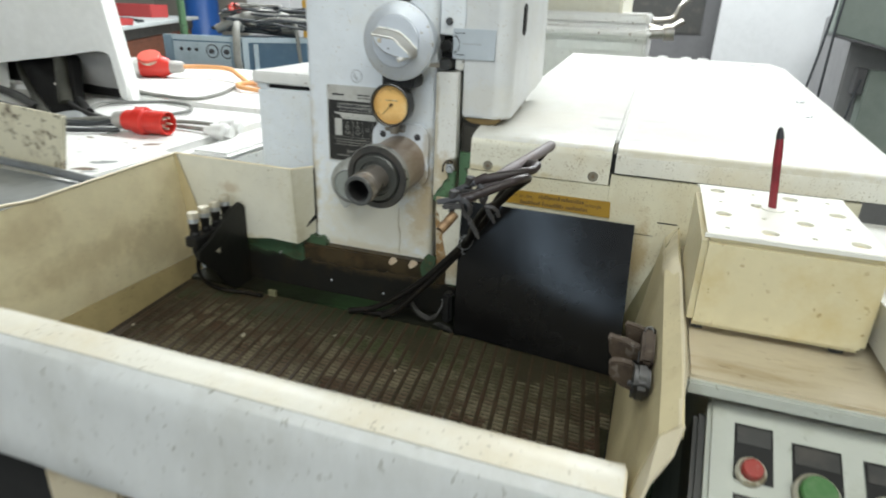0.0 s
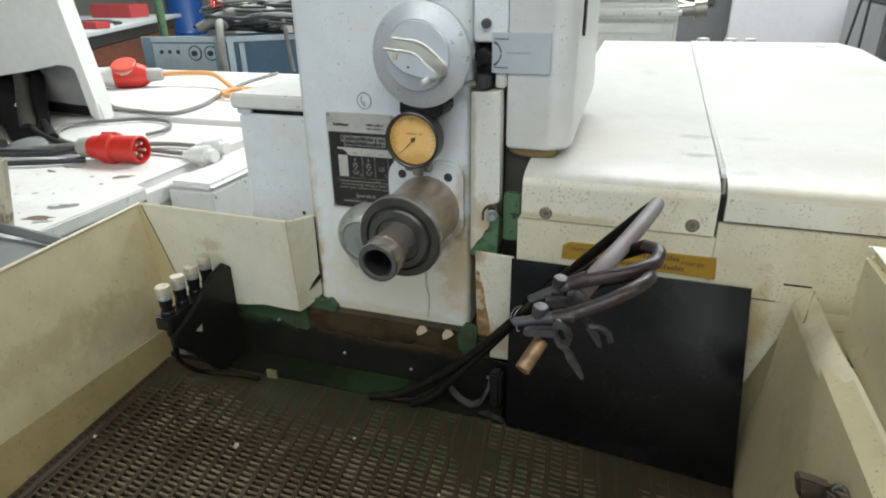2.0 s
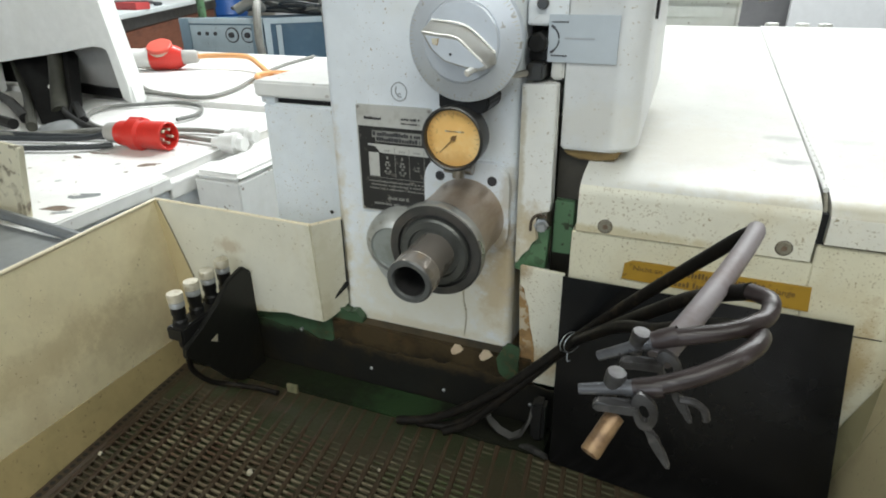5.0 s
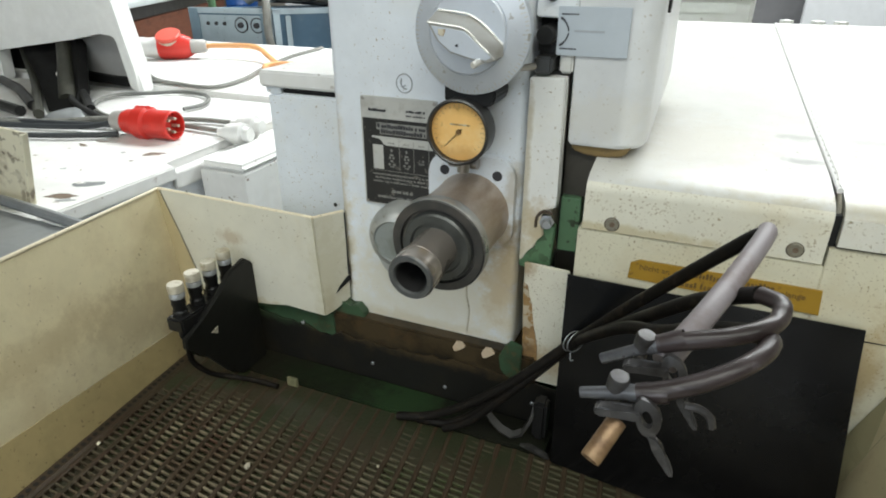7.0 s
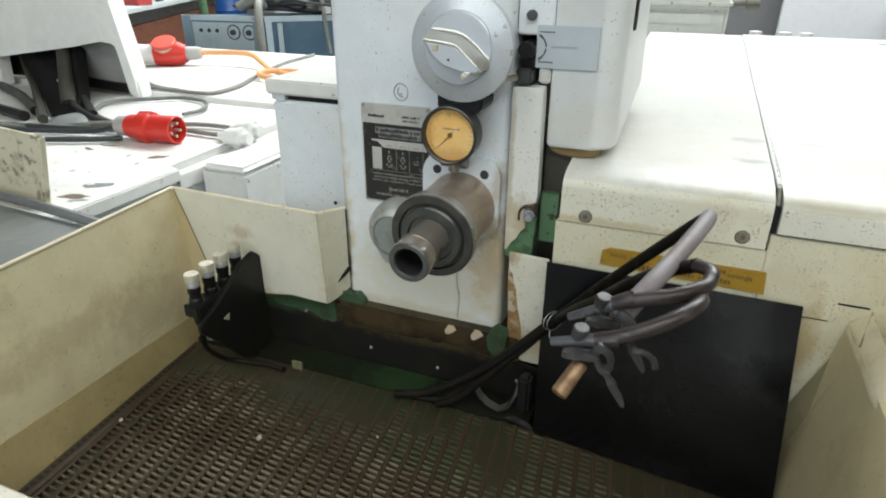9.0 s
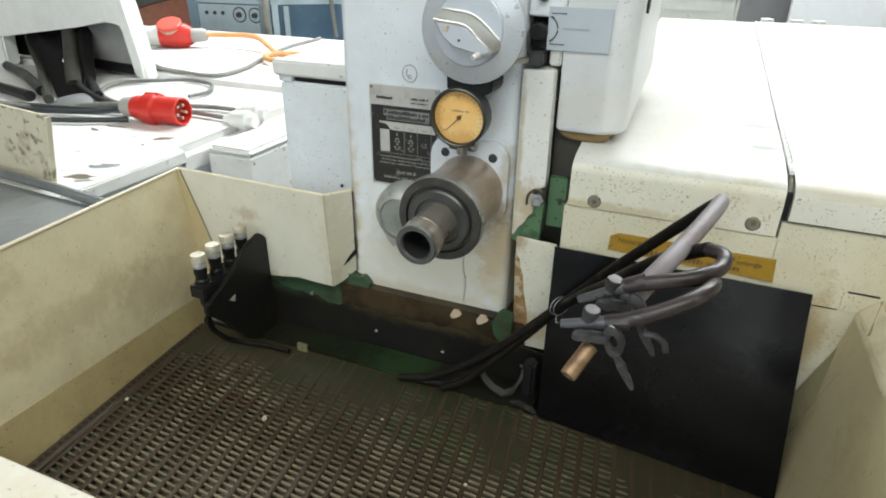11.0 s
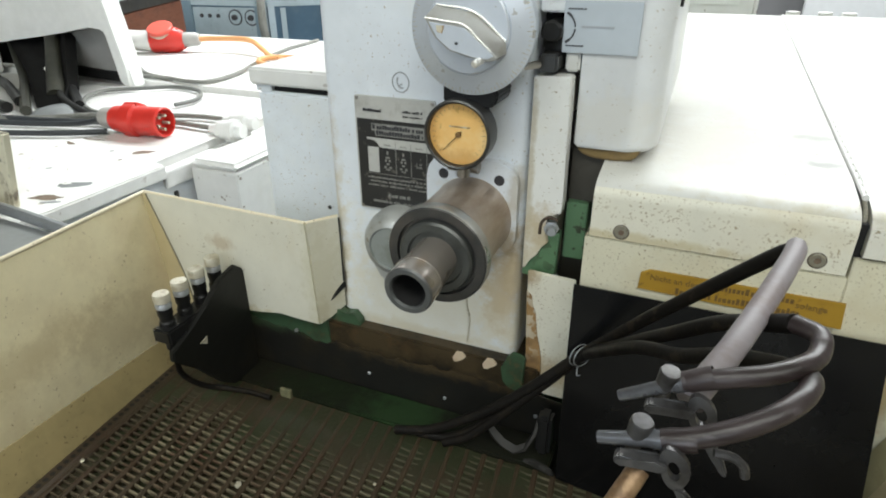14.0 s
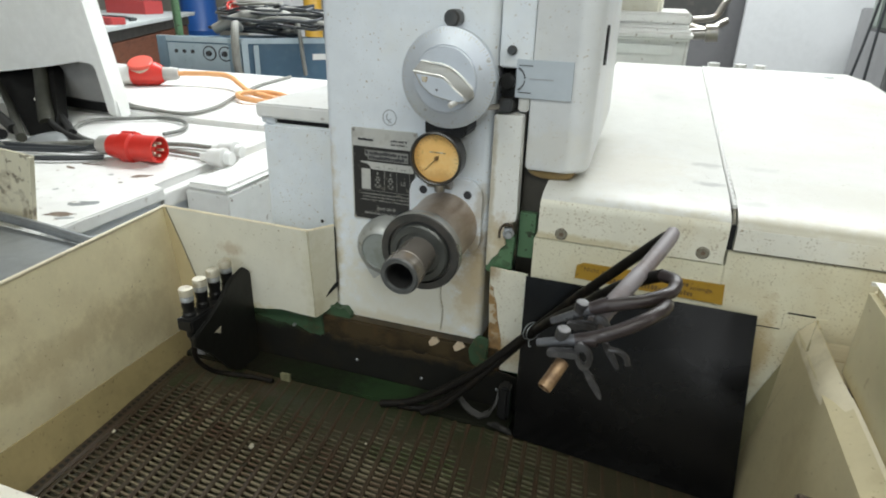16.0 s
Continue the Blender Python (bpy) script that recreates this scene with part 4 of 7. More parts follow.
def head_box():
    # tall housing beside the column; its right edge is broadly rounded
    prof = [(-0.0525, 1.264), (-0.0515, 1.2625), (-0.006, 1.2625)]
    for k in range(1, 7):
        a = radians(90 * k / 6)
        prof.append((-0.006 + 0.028 * math.sin(a), 1.2905 - 0.028 * math.cos(a)))
    prof += [(0.0225, 1.52), (-0.0525, 1.52)]
    b = bmesh.new()
    lift = lambda y: 0.0 if y < 1.3 else 0.15 * (y - 1.3)
    lo = [b.verts.new((x, y, 1.2352 + lift(y))) for x, y in prof]
    md = [b.verts.new((x, y, 1.2395 + lift(y))) for x, y in prof]
    hi = [b.verts.new((x - (0.010 if y > 1.4 and x > 0 else 0), y, 1.95)) for x, y in prof]
    for v in lo:
        v.co.x += 0.0025 if v.co.x < -0.05 else (-0.003 if v.co.x > 0.0 else 0)
        v.co.y += 0.0025 if v.co.y < 1.30 else 0
    n = len(prof)
    for i in range(n):
        j = (i + 1) % n
        b.faces.new((lo[i], lo[j], md[j], md[i]))
        b.faces.new((md[i], md[j], hi[j], hi[i]))
    b.faces.new(lo[::-1])
    b.faces.new(hi)
    hb = part("head_housing", b, "head_white", mach, "bluish white head housing with rounded edge")
    part("head_side_panel", box(-0.0925, -0.0533, 1.2625, 1.60, 1.3545, 1.95, 0.0015), "column", mach)
    part("head_step", box(-0.0665, -0.0535, 1.2622, 1.60, 1.3045, 1.3535, 0.002), "white", mach)
    part("switch_recess", box(-0.0925, -0.0675, 1.285, 1.60, 1.3035, 1.3540, 0), "hole", mach)
    # black roller switch in the recess
    b = rod((-0.0795, 1.284, 1.3395), (-0.0795, 1.252, 1.3395), 0.0095, 18, chamfer=0.002)
    b = box(-0.089, -0.069, 1.262, 1.286, 1.322, 1.334, 0.002, bm=b)
    sw = part("limit_switch", b, "black", mach, "black limit switch with a steel plunger")
    part("switch_base", box(-0.0875, -0.0700, 1.245, 1.285, 1.3055, 1.3215, 0.002), "dark_steel", sw)
    part("plunger", rod((-0.086, 1.24, 1.313), (-0.096, 1.215, 1.314), 0.0035, 12, 0.0025), "steel", sw)
    part("screw_knob", lathe((-0.0775, 1.2625, 1.3745), (0, -1, 0), [(-0.002, 0.0055), (0.004, 0.0055), (0.006, 0.0045), (0.006, 0)], 16), "dark_steel", hb)
    pl = part("label_plate", box(-0.0705, -0.0045, 1.2598, 1.2623, 1.3215, 1.3650, 0.0004), "blue_plate", mach, "pale blue grey label plate")
    y = 1.2596
    b = None
    for z in (1.3578, 1.3272):
        for k in range(6):
            b = box(-0.0672 + 0.0027 * k, -0.0652 + 0.0027 * k, y - 0.0003, y + 0.0004, z, z + 0.0013, bm=b)
    for k in range(15):
        a = radians(-52 + 104 * k / 14)
        if k == 7:
            continue
        w = 0.0011 if k in (0, 1, 13, 14) else 0.0006
        px, pz = -0.0780 + 0.0180 * math.cos(a), 1.3428 + 0.0150 * math.sin(a)
        b = box(px - w, px + w, y - 0.0003, y + 0.0004, pz - 0.0011, pz + 0.0011, bm=b)
    part("label_print", b, "ink", pl, smooth=False)
    part("label_bar", box(-0.0545, -0.0265, y - 0.0002, y + 0.0004, 1.3430, 1.3448), "grey_metal", pl, smooth=False)
    part("side_slot", prism([(1.322, 1.362), (1.330, 1.357), (1.338, 1.362), (1.338, 1.398), (1.330, 1.403), (1.322, 1.398)], "x", 0.0190, 0.0232), "hole", hb)
    part("under_bracket", prism([(-0.0505, 1.2355), (0.010, 1.238), (0.004, 1.2265), (-0.018, 1.2235), (-0.036, 1.2250), (-0.0480, 1.2290)], "y", 1.268, 1.42, 0.002), "ochre_grease", mach, "ochre greasy bracket under the head")
    # dark box added where only shade lies under the head housing
    part("under_shadow", box(-0.0545, -0.0235, 1.275, 1.60, 1.178, 1.2375), "gap_shade", mach)


head_box()

SLOPE = 0.048


def covers():
    prof = [(1.2215, 1.1655), (1.2215, 1.2030), (1.2222, 1.2076), (1.2243, 1.2116), (1.2285, 1.2150), (1.2370, 1.2185), (1.252, 1.2216), (1.285, 1.2258), (2.26, 1.2240 + SLOPE * 1.02), (2.272, 1.268), (2.272, 1.1655)]
    part("left_cover", prism([(1.2260, 1.1655), (1.2260, 1.2130)] + prof[4:], "x", -0.0225, 0.1845), "white", mach, "white sheet metal cover")
    part("cover_front", prism(prof[:4] + [(1.2259, 1.2129), (1.2259, 1.1655)], "x", -0.0225, 0.1845), "speckled", mach, "speckled white cover front")
    for x, z in ((0.0055, 1.1735), (0.1620, 1.1755)):
        b = lathe((x, 1.2217, z), (0, -1, 0), [(-0.002, 0.0066), (0.0006, 0.0066), (0.0012, 0.0058), (0.0012, 0.0030), (0.0004, 0.0026), (0.0004, 0)], 18)
        cb = part("cover_bolt", b, "worn_bolt", mach, "worn grey flat cap bolt")
        part("bolt_rim", lathe((x, 1.2216, z), (0, -1, 0), [(-0.001, 0.0073), (0.0003, 0.0073), (0.0003, 0.0066)], 20), "rust_dark", cb, "rusty ring round the bolt")
        part("bolt_socket", lathe((x + 0.0004, 1.2212, z - 0.0005), (0, -1, 0), [(-0.001, 0.0028), (0.0003, 0.0027), (0.0003, 0)], 8), "chip", cb, smooth=False)
    body = part("lower_body", box(-0.0265, 0.1870, 1.2225, 2.24, 0.953, 1.1640, 0.001), "body_cream", mach, "speckled cream-white machine body")
    part("right_body", box(0.1872, 0.50, 1.2225, 2.24, 0.953, 1.1815, 0.001), "body_cream", mach, "speckled cream-white machine body")
    # slits in the body sheet
    part("sheet_slit", box(0.2290, 0.2560, 1.2218, 1.226, 1.0980, 1.0988), "hole", body, smooth=False)
    part("sheet_slit", box(0.2600, 0.2870, 1.2212, 1.226, 1.1190, 1.1204), "hole", body, smooth=False)
    b = prism([(0.2570, 1.0985), (0.2990, 1.0960), (0.2990, 1.1180), (0.2570, 1.1188)], "y", 1.2217, 1.2228)
    part("slit_plate", b, "body_cream", body)
    # right lid
    b = bmesh.new()
    outline_lo = []
    for x0, x1, y, z in ((0.191, 0.548, 1.2195, 1.1845), (0.191, 0.548, 1.2195, 1.2045), (0.191, 0.548, 1.2203, 1.2095), (0.191, 0.548, 1.2228, 1.2138), (0.191, 0.548, 1.2280, 1.2172), (0.191, 0.548, 1.2390, 1.2205), (0.191, 0.548, 1.2550, 1.2232), (0.191, 0.547, 1.2900, 1.2272),
                          (0.187, 0.540, 2.17, 1.225 + SLOPE * 0.94), (0.187, 0.515, 2.265, 1.225 + SLOPE * 1.03), (0.187, 0.515, 2.275, 1.266), (0.187, 0.515, 2.275, 1.1845)):
        outline_lo.append((b.verts.new((x0, y, z)), b.verts.new((x1 - 0.008, y, z)), b.verts.new((x1, y, max(1.1845, z - 0.007)))))
    for a, c2 in zip(outline_lo, outline_lo[1:]):
        b.faces.new((a[0], a[1], c2[1], c2[0]))
        b.faces.new((a[1], a[2], c2[2], c2[1]))
    b.faces.new([r[0] for r in outline_lo])
    b.faces.new([r[2] for r in outline_lo][::-1])
    b.faces.new((outline_lo[0][0], outline_lo[-1][0], outline_lo[-1][2], outline_lo[0][2]))
    lid = part("right_lid", b, "white", mach, "large white painted lid")
    fs = [(1.2189, 1.1850), (1.2189, 1.2043), (1.2196, 1.2095), (1.2210, 1.2097), (1.2205, 1.2045), (1.2205, 1.1850)]
    part("lid_front", prism(fs, "x", 0.1914, 0.5390), "lid_front", lid, "speckled white lid front")
    part("lid_gap", box(0.1848, 0.1905, 1.2260, 2.26, 1.1820, 1.2100), "hole", mach)
    fold = [(1.2300, 1.1845), (1.2300, 1.2080), (1.2330, 1.2150), (1.2400, 1.2198), (1.2520, 1.2232), (1.2520, 1.1845)]
    part("lid_fold", prism(fold, "x", 0.1862, 0.1896, 0.0008), "worn_bolt", mach, "grey folded lid edge in the seam")
    # black strip drawn in as the shade under the lid edge
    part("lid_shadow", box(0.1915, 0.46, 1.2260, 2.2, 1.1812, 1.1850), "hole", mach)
    # pale sealing strip with dark dashes beside the gap
    line = [(0.1878, 1.2480 + 1.01 * k / 6, 1.2245 + SLOPE * 1.02 * k / 6) for k in range(7)]
    part("seal_strip", tube(line, 0.0027, 8, 3), "white_plastic", mach, "pale sealing strip")
    b = None
    for k in range(60):
        y = 1.252 + 0.0165 * k
        b = box(0.1872, 0.1884, y, y + 0.0030, 1.2262 + SLOPE * (y - 1.235), 1.2274 + SLOPE * (y - 1.235), bm=b)
    part("seal_marks", b, "seal_mark", mach, smooth=False)
    # small screws in the lid
    for x, y, r in ((0.492, 1.69, 0.008), (0.483, 1.548, 0.006), (0.458, 2.20, 0.010)):
        part("lid_screw", lathe((x, y, 1.2250 + SLOPE * (y - 1.235)), (0, 0, 1), [(-0.002, r), (0.0012, r), (0.002, r * 0.7), (0.002, 0)], 16), "grey_metal", lid)
    # yellow warning label across the body
    yl = part("warning_label", prism([(0.027, 1.1205), (0.1935, 1.1165), (0.1915, 1.1410), (0.036, 1.1415), (0.028, 1.1370)], "y", 1.2206, 1.2224), "yellow", mach, "torn yellow warning label")
    letters("label_text", "Nicht an der", (0.0365, 1.2204, 1.1315), 0.0082, "label_ink", yl)
    letters("label_text", "solange", (0.1560, 1.2204, 1.1295), 0.0082, "label_ink", yl)
    b = None
    random.seed(8)
    for z, runs in ((1.1325, ((0.0875, 0.118), (0.121, 0.153))), (1.1215, ((0.0600, 0.0740), (0.0765, 0.0900), (0.0935, 0.1120), (0.1150, 0.1260), (0.1290, 0.1600)))):
        for x0, x1 in runs:
            x = x0
            while x < x1:
                w = random.uniform(0.0020, 0.0034)
                b = box(x, x + w, 1.2204, 1.2208, z, z + random.choice((0.0042, 0.0042, 0.0060)), bm=b)
                x += w + 0.0009
    part("label_lines", b, "label_ink", yl, smooth=False, kind="stuff")


covers()


# ---- drip pan ----
def drip_pan():
    pan = thing("drip_pan", (-0.15, 1.0, 0.89), "cream painted sheet metal drip pan, oily inside", "drip pan")
    # left wall: rim, upper face, fold, lower face
    ys = [1.2215, 1.12, 1.02, 0.92, 0.845, 0.795]
    rows = [[], [], [], []]
    for y in ys:
        k = (1.2215 - y) / 0.42
        top = 1.127 if y > 0.83 else 1.045
        rim = -0.585 + 0.036 * k + (0.004 if y < 0.83 else 0)
        rows[0].append((rim, y, top))
        rows[1].append((-0.5660 + 0.036 * k, y, 1.007 - (y - 0.83) * 0.143 if y > 0.83 else 1.008))
        rows[2].append((-0.5650 + 0.035 * k, y, 0.953 - (y - 0.897) * 0.061))
        rows[3].append((-0.562 + 0.036 * k, y, 0.894))
    part("left_wall", sheet_strip(rows[:3], -0.003), "cream", pan, "stained cream pan wall")
    band = [[(x + 0.0015, y, z) for x, y, z in rows[2]], [(x + 0.010, y, z) for x, y, z in rows[3]]]
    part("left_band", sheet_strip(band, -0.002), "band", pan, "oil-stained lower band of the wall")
    part("left_rim", tube([(x - 0.001, y, z) for x, y, z in rows[0][:5]] + [(rows[0][5][0], 0.80, 1.05)], 0.0026, 8, 4), "rim", pan)
    # back wall with a ragged lower edge
    top = [(-0.585 + 0.248 * k / 8, 1.2215 - 0.006 * k / 8, 1.127) for k in range(9)]
    random.seed(4)
    low = [(-0.5665 + 0.2335 * k / 8, 1.2215 - 0.003 * k / 8, 0.988 + random.uniform(-0.004, 0.006)) for k in range(9)]
    part("back_wall", sheet_strip([top, low], 0.0025), "cream_back", pan, "stained cream pan wall")
    gusset = [(-0.586, 1.126), (-0.5805, 1.1265), (-0.5595, 1.069), (-0.5425, 1.017), (-0.5365, 0.980), (-0.5365, 0.940), (-0.566, 0.940)]
    part("corner_gusset", prism(gusset, "y", 1.2165, 1.2195), "tan_wall", pan, "tan corner gusset lapped over the wall")
    part("gusset_seam", tube([(-0.5800, 1.2180, 1.1260), (-0.5590, 1.2180, 1.0690), (-0.5420, 1.2180, 1.0170), (-0.5360, 1.2180, 0.9800), (-0.5358, 1.2180, 0.945)], 0.0008, 6, 4), "grime", pan)
    part("back_rim", tube([(x, y, z) for x, y, z in top], 0.0024, 8, 2), "rim", pan)
    rt = [(-0.337, 1.2155, 1.127), (-0.3260, 1.2318, 1.127), (-0.3142, 1.2478, 1.127)]
    rl = [(-0.3335, 1.2185, 0.992), (-0.3250, 1.2312, 0.997), (-0.3142, 1.2478, 1.008)]
    part("corner_wall", sheet_strip([rt, rl], 0.0025), "cream_back", pan, "cream pan corner return")
    part("corner_seam", tube([(-0.3120, 1.2462, 1.126), (-0.3118, 1.2462, 1.084), (-0.3121, 1.2460, 1.042)], 0.0010, 6, 3), "hole", pan)
    tear = [(-0.3136, 1.0415), (-0.3155, 1.0395), (-0.3212, 1.0295), (-0.3248, 1.0205), (-0.3205, 1.0255), (-0.3160, 1.0310), (-0.3132, 1.0345)]
    b = bmesh.new()
    near, far = [], []
    for x, z in tear:
        y = 1.2185 + (x + 0.3335) * 1.513
        near.append(b.verts.new((x + 0.0032, y - 0.0021, z)))
        far.append(b.verts.new((x - 0.0002, y + 0.0001, z)))
    b.faces.new(near)
    b.faces.new(far[::-1])
    for k in range(7):
        b.faces.new((near[k], near[(k + 1) % 7], far[(k + 1) % 7], far[k]))
    part("torn_crack", b, "hole", pan, "torn dark crack in the corner", smooth=False)
    part("corner_rim", tube(rt, 0.0022, 8, 3), "rim", pan)
    # front lip: inner wall, broad rolled top, front face
    xs = [-0.552 + 0.808 * k / 12 for k in range(13)]
    prof = [(0.812, 0.892), (0.806, 0.98), (0.8035, 1.022), (0.799, 1.029), (0.790, 1.0325), (0.775, 1.0320), (0.760, 1.0285), (0.751, 1.0225), (0.7475, 1.013), (0.746, 0.985), (0.7445, 0.952), (0.743, 0.930), (0.741, 0.905), (0.739, 0.872), (0.745, 0.860)]
    random.seed(9)
    rows = [[(x, y + random.uniform(-0.0008, 0.0008), z + random.uniform(-0.0006, 0.0006)) for x in xs] for y, z in prof]
    part("front_lip", sheet_strip(rows[:7], -0.003), "lip", pan, "broad rolled cream front lip, worn white")
    part("lip_face", sheet_strip(rows[6:], -0.003), "lip_face", pan, "grey white front face of the pan")
    part("lip_end", prism([(y, z) for y, z in prof[1:12]], "x", 0.2555, 0.2580), "rim", pan)
    # right wall: leans outward, turned-over top edge, front edge cut slanting down to the lip
    ys = [1.222, 1.12, 1.02, 0.92, 0.84, 0.775]
    rows = [[] for _ in range(5)]
    for i, y in enumerate(ys):
        t = 1.114 if i < 5 else 1.104
        rows[0].append((0.2925, y, t - 0.012))
        rows[1].append((0.2915, y, t - 0.002))
        rows[2].append((0.2885, y, t))
        rows[3].append((0.2740, y, t - 0.014))
        rows[4].append((0.2405, y + (0.035 if i == 5 else 0.0), 0.894))
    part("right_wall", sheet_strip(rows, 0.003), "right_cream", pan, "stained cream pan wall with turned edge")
    random.seed(17)
    bent = [[], [], [], [], []]
    for k in range(31):
        y = 1.2205 - 0.4455 * k / 30
        w = random.uniform(-0.0006, 0.0006) + (0.0010 if y > 1.085 else 0.0)
        t = 1.114 if y > 0.84 else 1.114 - (0.84 - y) * 0.15
        f = min(1.0, max(0.12, (y - 0.775) / 0.085))
        o = 0.0032 * min(1.0, max(0.0, (1.105 - y) / 0.045))
        for row, dx, dz in zip(bent, (-0.0175 + w + o, -0.0160 + w + o, -0.0080 + o, -0.0005 + o, 0.0045 + o), (-0.0205, -0.0150, -0.0050, 0.0022, -0.0110)):
            row.append((0.2885 + dx * f, y, t + dz * f))
    part("right_rim", sheet_strip(bent, 0.002), "rim", pan, "broad worn turned-over edge")
    up = [(0.2890, 1.2195, 1.1180), (0.2715, 1.2195, 1.0700), (0.2515, 1.2195, 1.0150), (0.2360, 1.2195, 0.9700), (0.2290, 1.2195, 0.9000)]
    low = [(0.2745, 1.1760, 1.1030), (0.2665, 1.1850, 1.0540), (0.2575, 1.1960, 0.9990), (0.2490, 1.2060, 0.9460), (0.2420, 1.2130, 0.9000)]
    # the diagonal corner shadow is put into this flange's colour
    part("corner_flange", sheet_strip([up, low], 0.0015), "corner_shade", pan, "narrow corner flange with shade in its colour")
    part("wall_front_edge", sheet_strip([[(0.2905, 0.775, 1.104), (0.2745, 0.775, 1.088), (0.258, 0.79, 0.99)], [(0.285, 0.760, 1.085), (0.271, 0.756, 1.055), (0.2575, 0.748, 0.985)]], 0.003), "rim", pan)
    # sump bottom under the grate
    part("pan_floor", box(-0.56, 0.255, 0.80, 1.245, 0.868, 0.872), "sump", pan, "oily dark sump floor")
    part("pan_support", prism([(-0.42, 0.86), (-0.30, 0.86), (-0.285, 0.55), (-0.42, 0.55)], "y", 0.752, 0.80, 0.004), "board", pan, "ochre support bracket")
    part("pan_base", box(-0.62, 0.25, 0.775, 1.24, 0.0, 0.862, 0.004), "hole", pan, "dark machine base")
    return pan


drip_pan()


def drain_grate():
    g = thing("drain_grate", (-0.15, 1.0, 0.894), "oily brown slotted steel drain grate", "grate")
    x0, x1, y0, y1, z = -0.5475, 0.2385, 0.815, 1.1800, 0.8985
    pitch, lean, web = 0.0195, -0.105, 0.0082

    def reach(xm):
        """The stretch of y over which a leaning column keeps inside the pan."""
        lo_, hi_ = y0, y1
        lo_ = max(lo_, 1.0 + (x1 - 0.004 - xm) / lean)
        return lo_, hi_

    first = x0 + 0.034
    n = int((x1 + 0.012 - first) / pitch)
    prof = [(-0.0031, -0.004), (0.0031, -0.004), (0.0031, -0.0006), (0.0016, 0.0005), (-0.0016, 0.0005), (-0.0031, -0.0006)]
    for i in range(n + 1):
        xm = first + pitch * i
        ya, yb = reach(xm)
        if yb - ya < 0.02:
            continue
        b = bmesh.new()
        ends = [[b.verts.new((xm + dx + lean * (yy - 1.0), yy, z + dz)) for dx, dz in prof] for yy in (ya, yb)]
        b.faces.new(ends[0])
        b.faces.new(ends[1][::-1])
        for k in range(6):
            b.faces.new((ends[0][k], ends[0][(k + 1) % 6], ends[1][(k + 1) % 6], ends[1][k]))
        part("long_bar", b, "bar", g, smooth=False)
    # thin cross webs, each a bevelled strip between two bars
    verts, faces = [], []
    random.seed(3)
    for i in range(n):
        ya, yb = reach(first + pitch * (i + 0.5))
        shift = random.uniform(-0.002, 0.002)
        for k in range(int((yb - ya) / web)):
            y = ya + 0.004 + web * k + shift
            xa = first + pitch * i + lean * (y - 1.0) + 0.0028
            xb = xa + pitch - 0.0056
            h = random.uniform(-0.0003, 0.0003)
            s0 = len(verts)
            for xx, dy in ((xa, 0.0004), ((xa + xb) / 2, -0.0002), (xb, -0.0006)):
                verts += [(xx, y + dy - 0.0014, z - 0.0034 + h), (xx, y + dy - 0.0010, z - 0.0009 + h), (xx, y + dy + 0.0007, z - 0.0002 + h), (xx, y + dy + 0.0014, z - 0.0014 + h)]
            for q in (0, 4):
                for a in range(3):
                    faces.append((s0 + q + a, s0 + q + a + 1, s0 + q + 5 + a, s0 + q + 4 + a))
    me2 = bpy.data.meshes.new("webbing")
    me2.from_pydata([(x - g.location.x, y - g.location.y, zz - g.location.z) for x, y, zz in verts], [], faces)
    me2.materials.append(M["web"])
    ob = new("webbing", me2)
    ob.parent = g
    tagged(ob, "worn cross webs between the slots", kind="stuff")
    # plain edge strip beside the sloping wall
    edge = bmesh.new()
    ring = []
    for yy in (0.815, 0.95, 1.08, 1.175):
        xl = -0.5515 + 0.086 * (1.2215 - yy)
        ring.append([edge.verts.new(p) for p in ((xl, yy, z - 0.004), (xl, yy, z + 0.0012), (xl + 0.012, yy, z + 0.0014), (xl + 0.016, yy, z - 0.001), (xl + 0.016, yy, z - 0.004))])
    for a, c in zip(ring, ring[1:]):
        for k in range(4):
            edge.faces.new((a[k], a[k + 1], c[k + 1], c[k]))
    part("edge_strip", edge, "bar", g, "dark perforated edge strip")
    # dried oil that clogs the slots, deepest towards the machine
    nx, ny = 190, 92
    vs, fs = [], []
    for j in range(ny + 1):
        for i in range(nx + 1):
            x, y = x0 + (x1 - x0) * i / nx, y0 + (y1 - y0) * j / ny
            back = max(0.0, (y - 1.045 + 0.10 * (x + 0.20)) / 0.09) + max(0.0, (-0.490 - x) / 0.05)
            clot = (0.55 if x < -0.02 or y > 1.12 else 0.25) + 0.9 * noise.noise((x * 7, y * 9, 1.7)) + 0.5 * noise.noise((x * 19, y * 22, 2.7))
            rise = min(1.0, back) * (0.75 + 0.4 * noise.noise((x * 16, y * 16, 3.3))) + 0.55 * max(0.0, clot)
            h = -0.0125 + 0.0128 * min(1.0, rise) + 0.0010 * noise.noise((x * 60, y * 60, 5.1))
            vs.append((x - g.location.x, y - g.location.y, z + min(h, 0.0001 + 0.0003 * noise.noise((x * 25, y * 25, 9.0))) - g.location.z))
    for j in range(ny):
        for i in range(nx):
            a = j * (nx + 1) + i
            fs.append((a, a + 1, a + nx + 2, a + nx + 1))
    me3 = bpy.data.meshes.new("sludge")
    me3.from_pydata(vs, [], fs)
    me3.materials.append(M["sludge"])
    for p in me3.polygons:
        p.use_smooth = True
    ob = new("sludge", me3)
    ob.parent = g
    tagged(ob, "dark olive oil sludge clogging the slots", kind="stuff")
    # row of drain holes along the edge strip
    b = None
    for k in range(39):
        y = 0.825 + 0.0088 * k
        x = -0.5445 + 0.086 * (1.2215 - y)
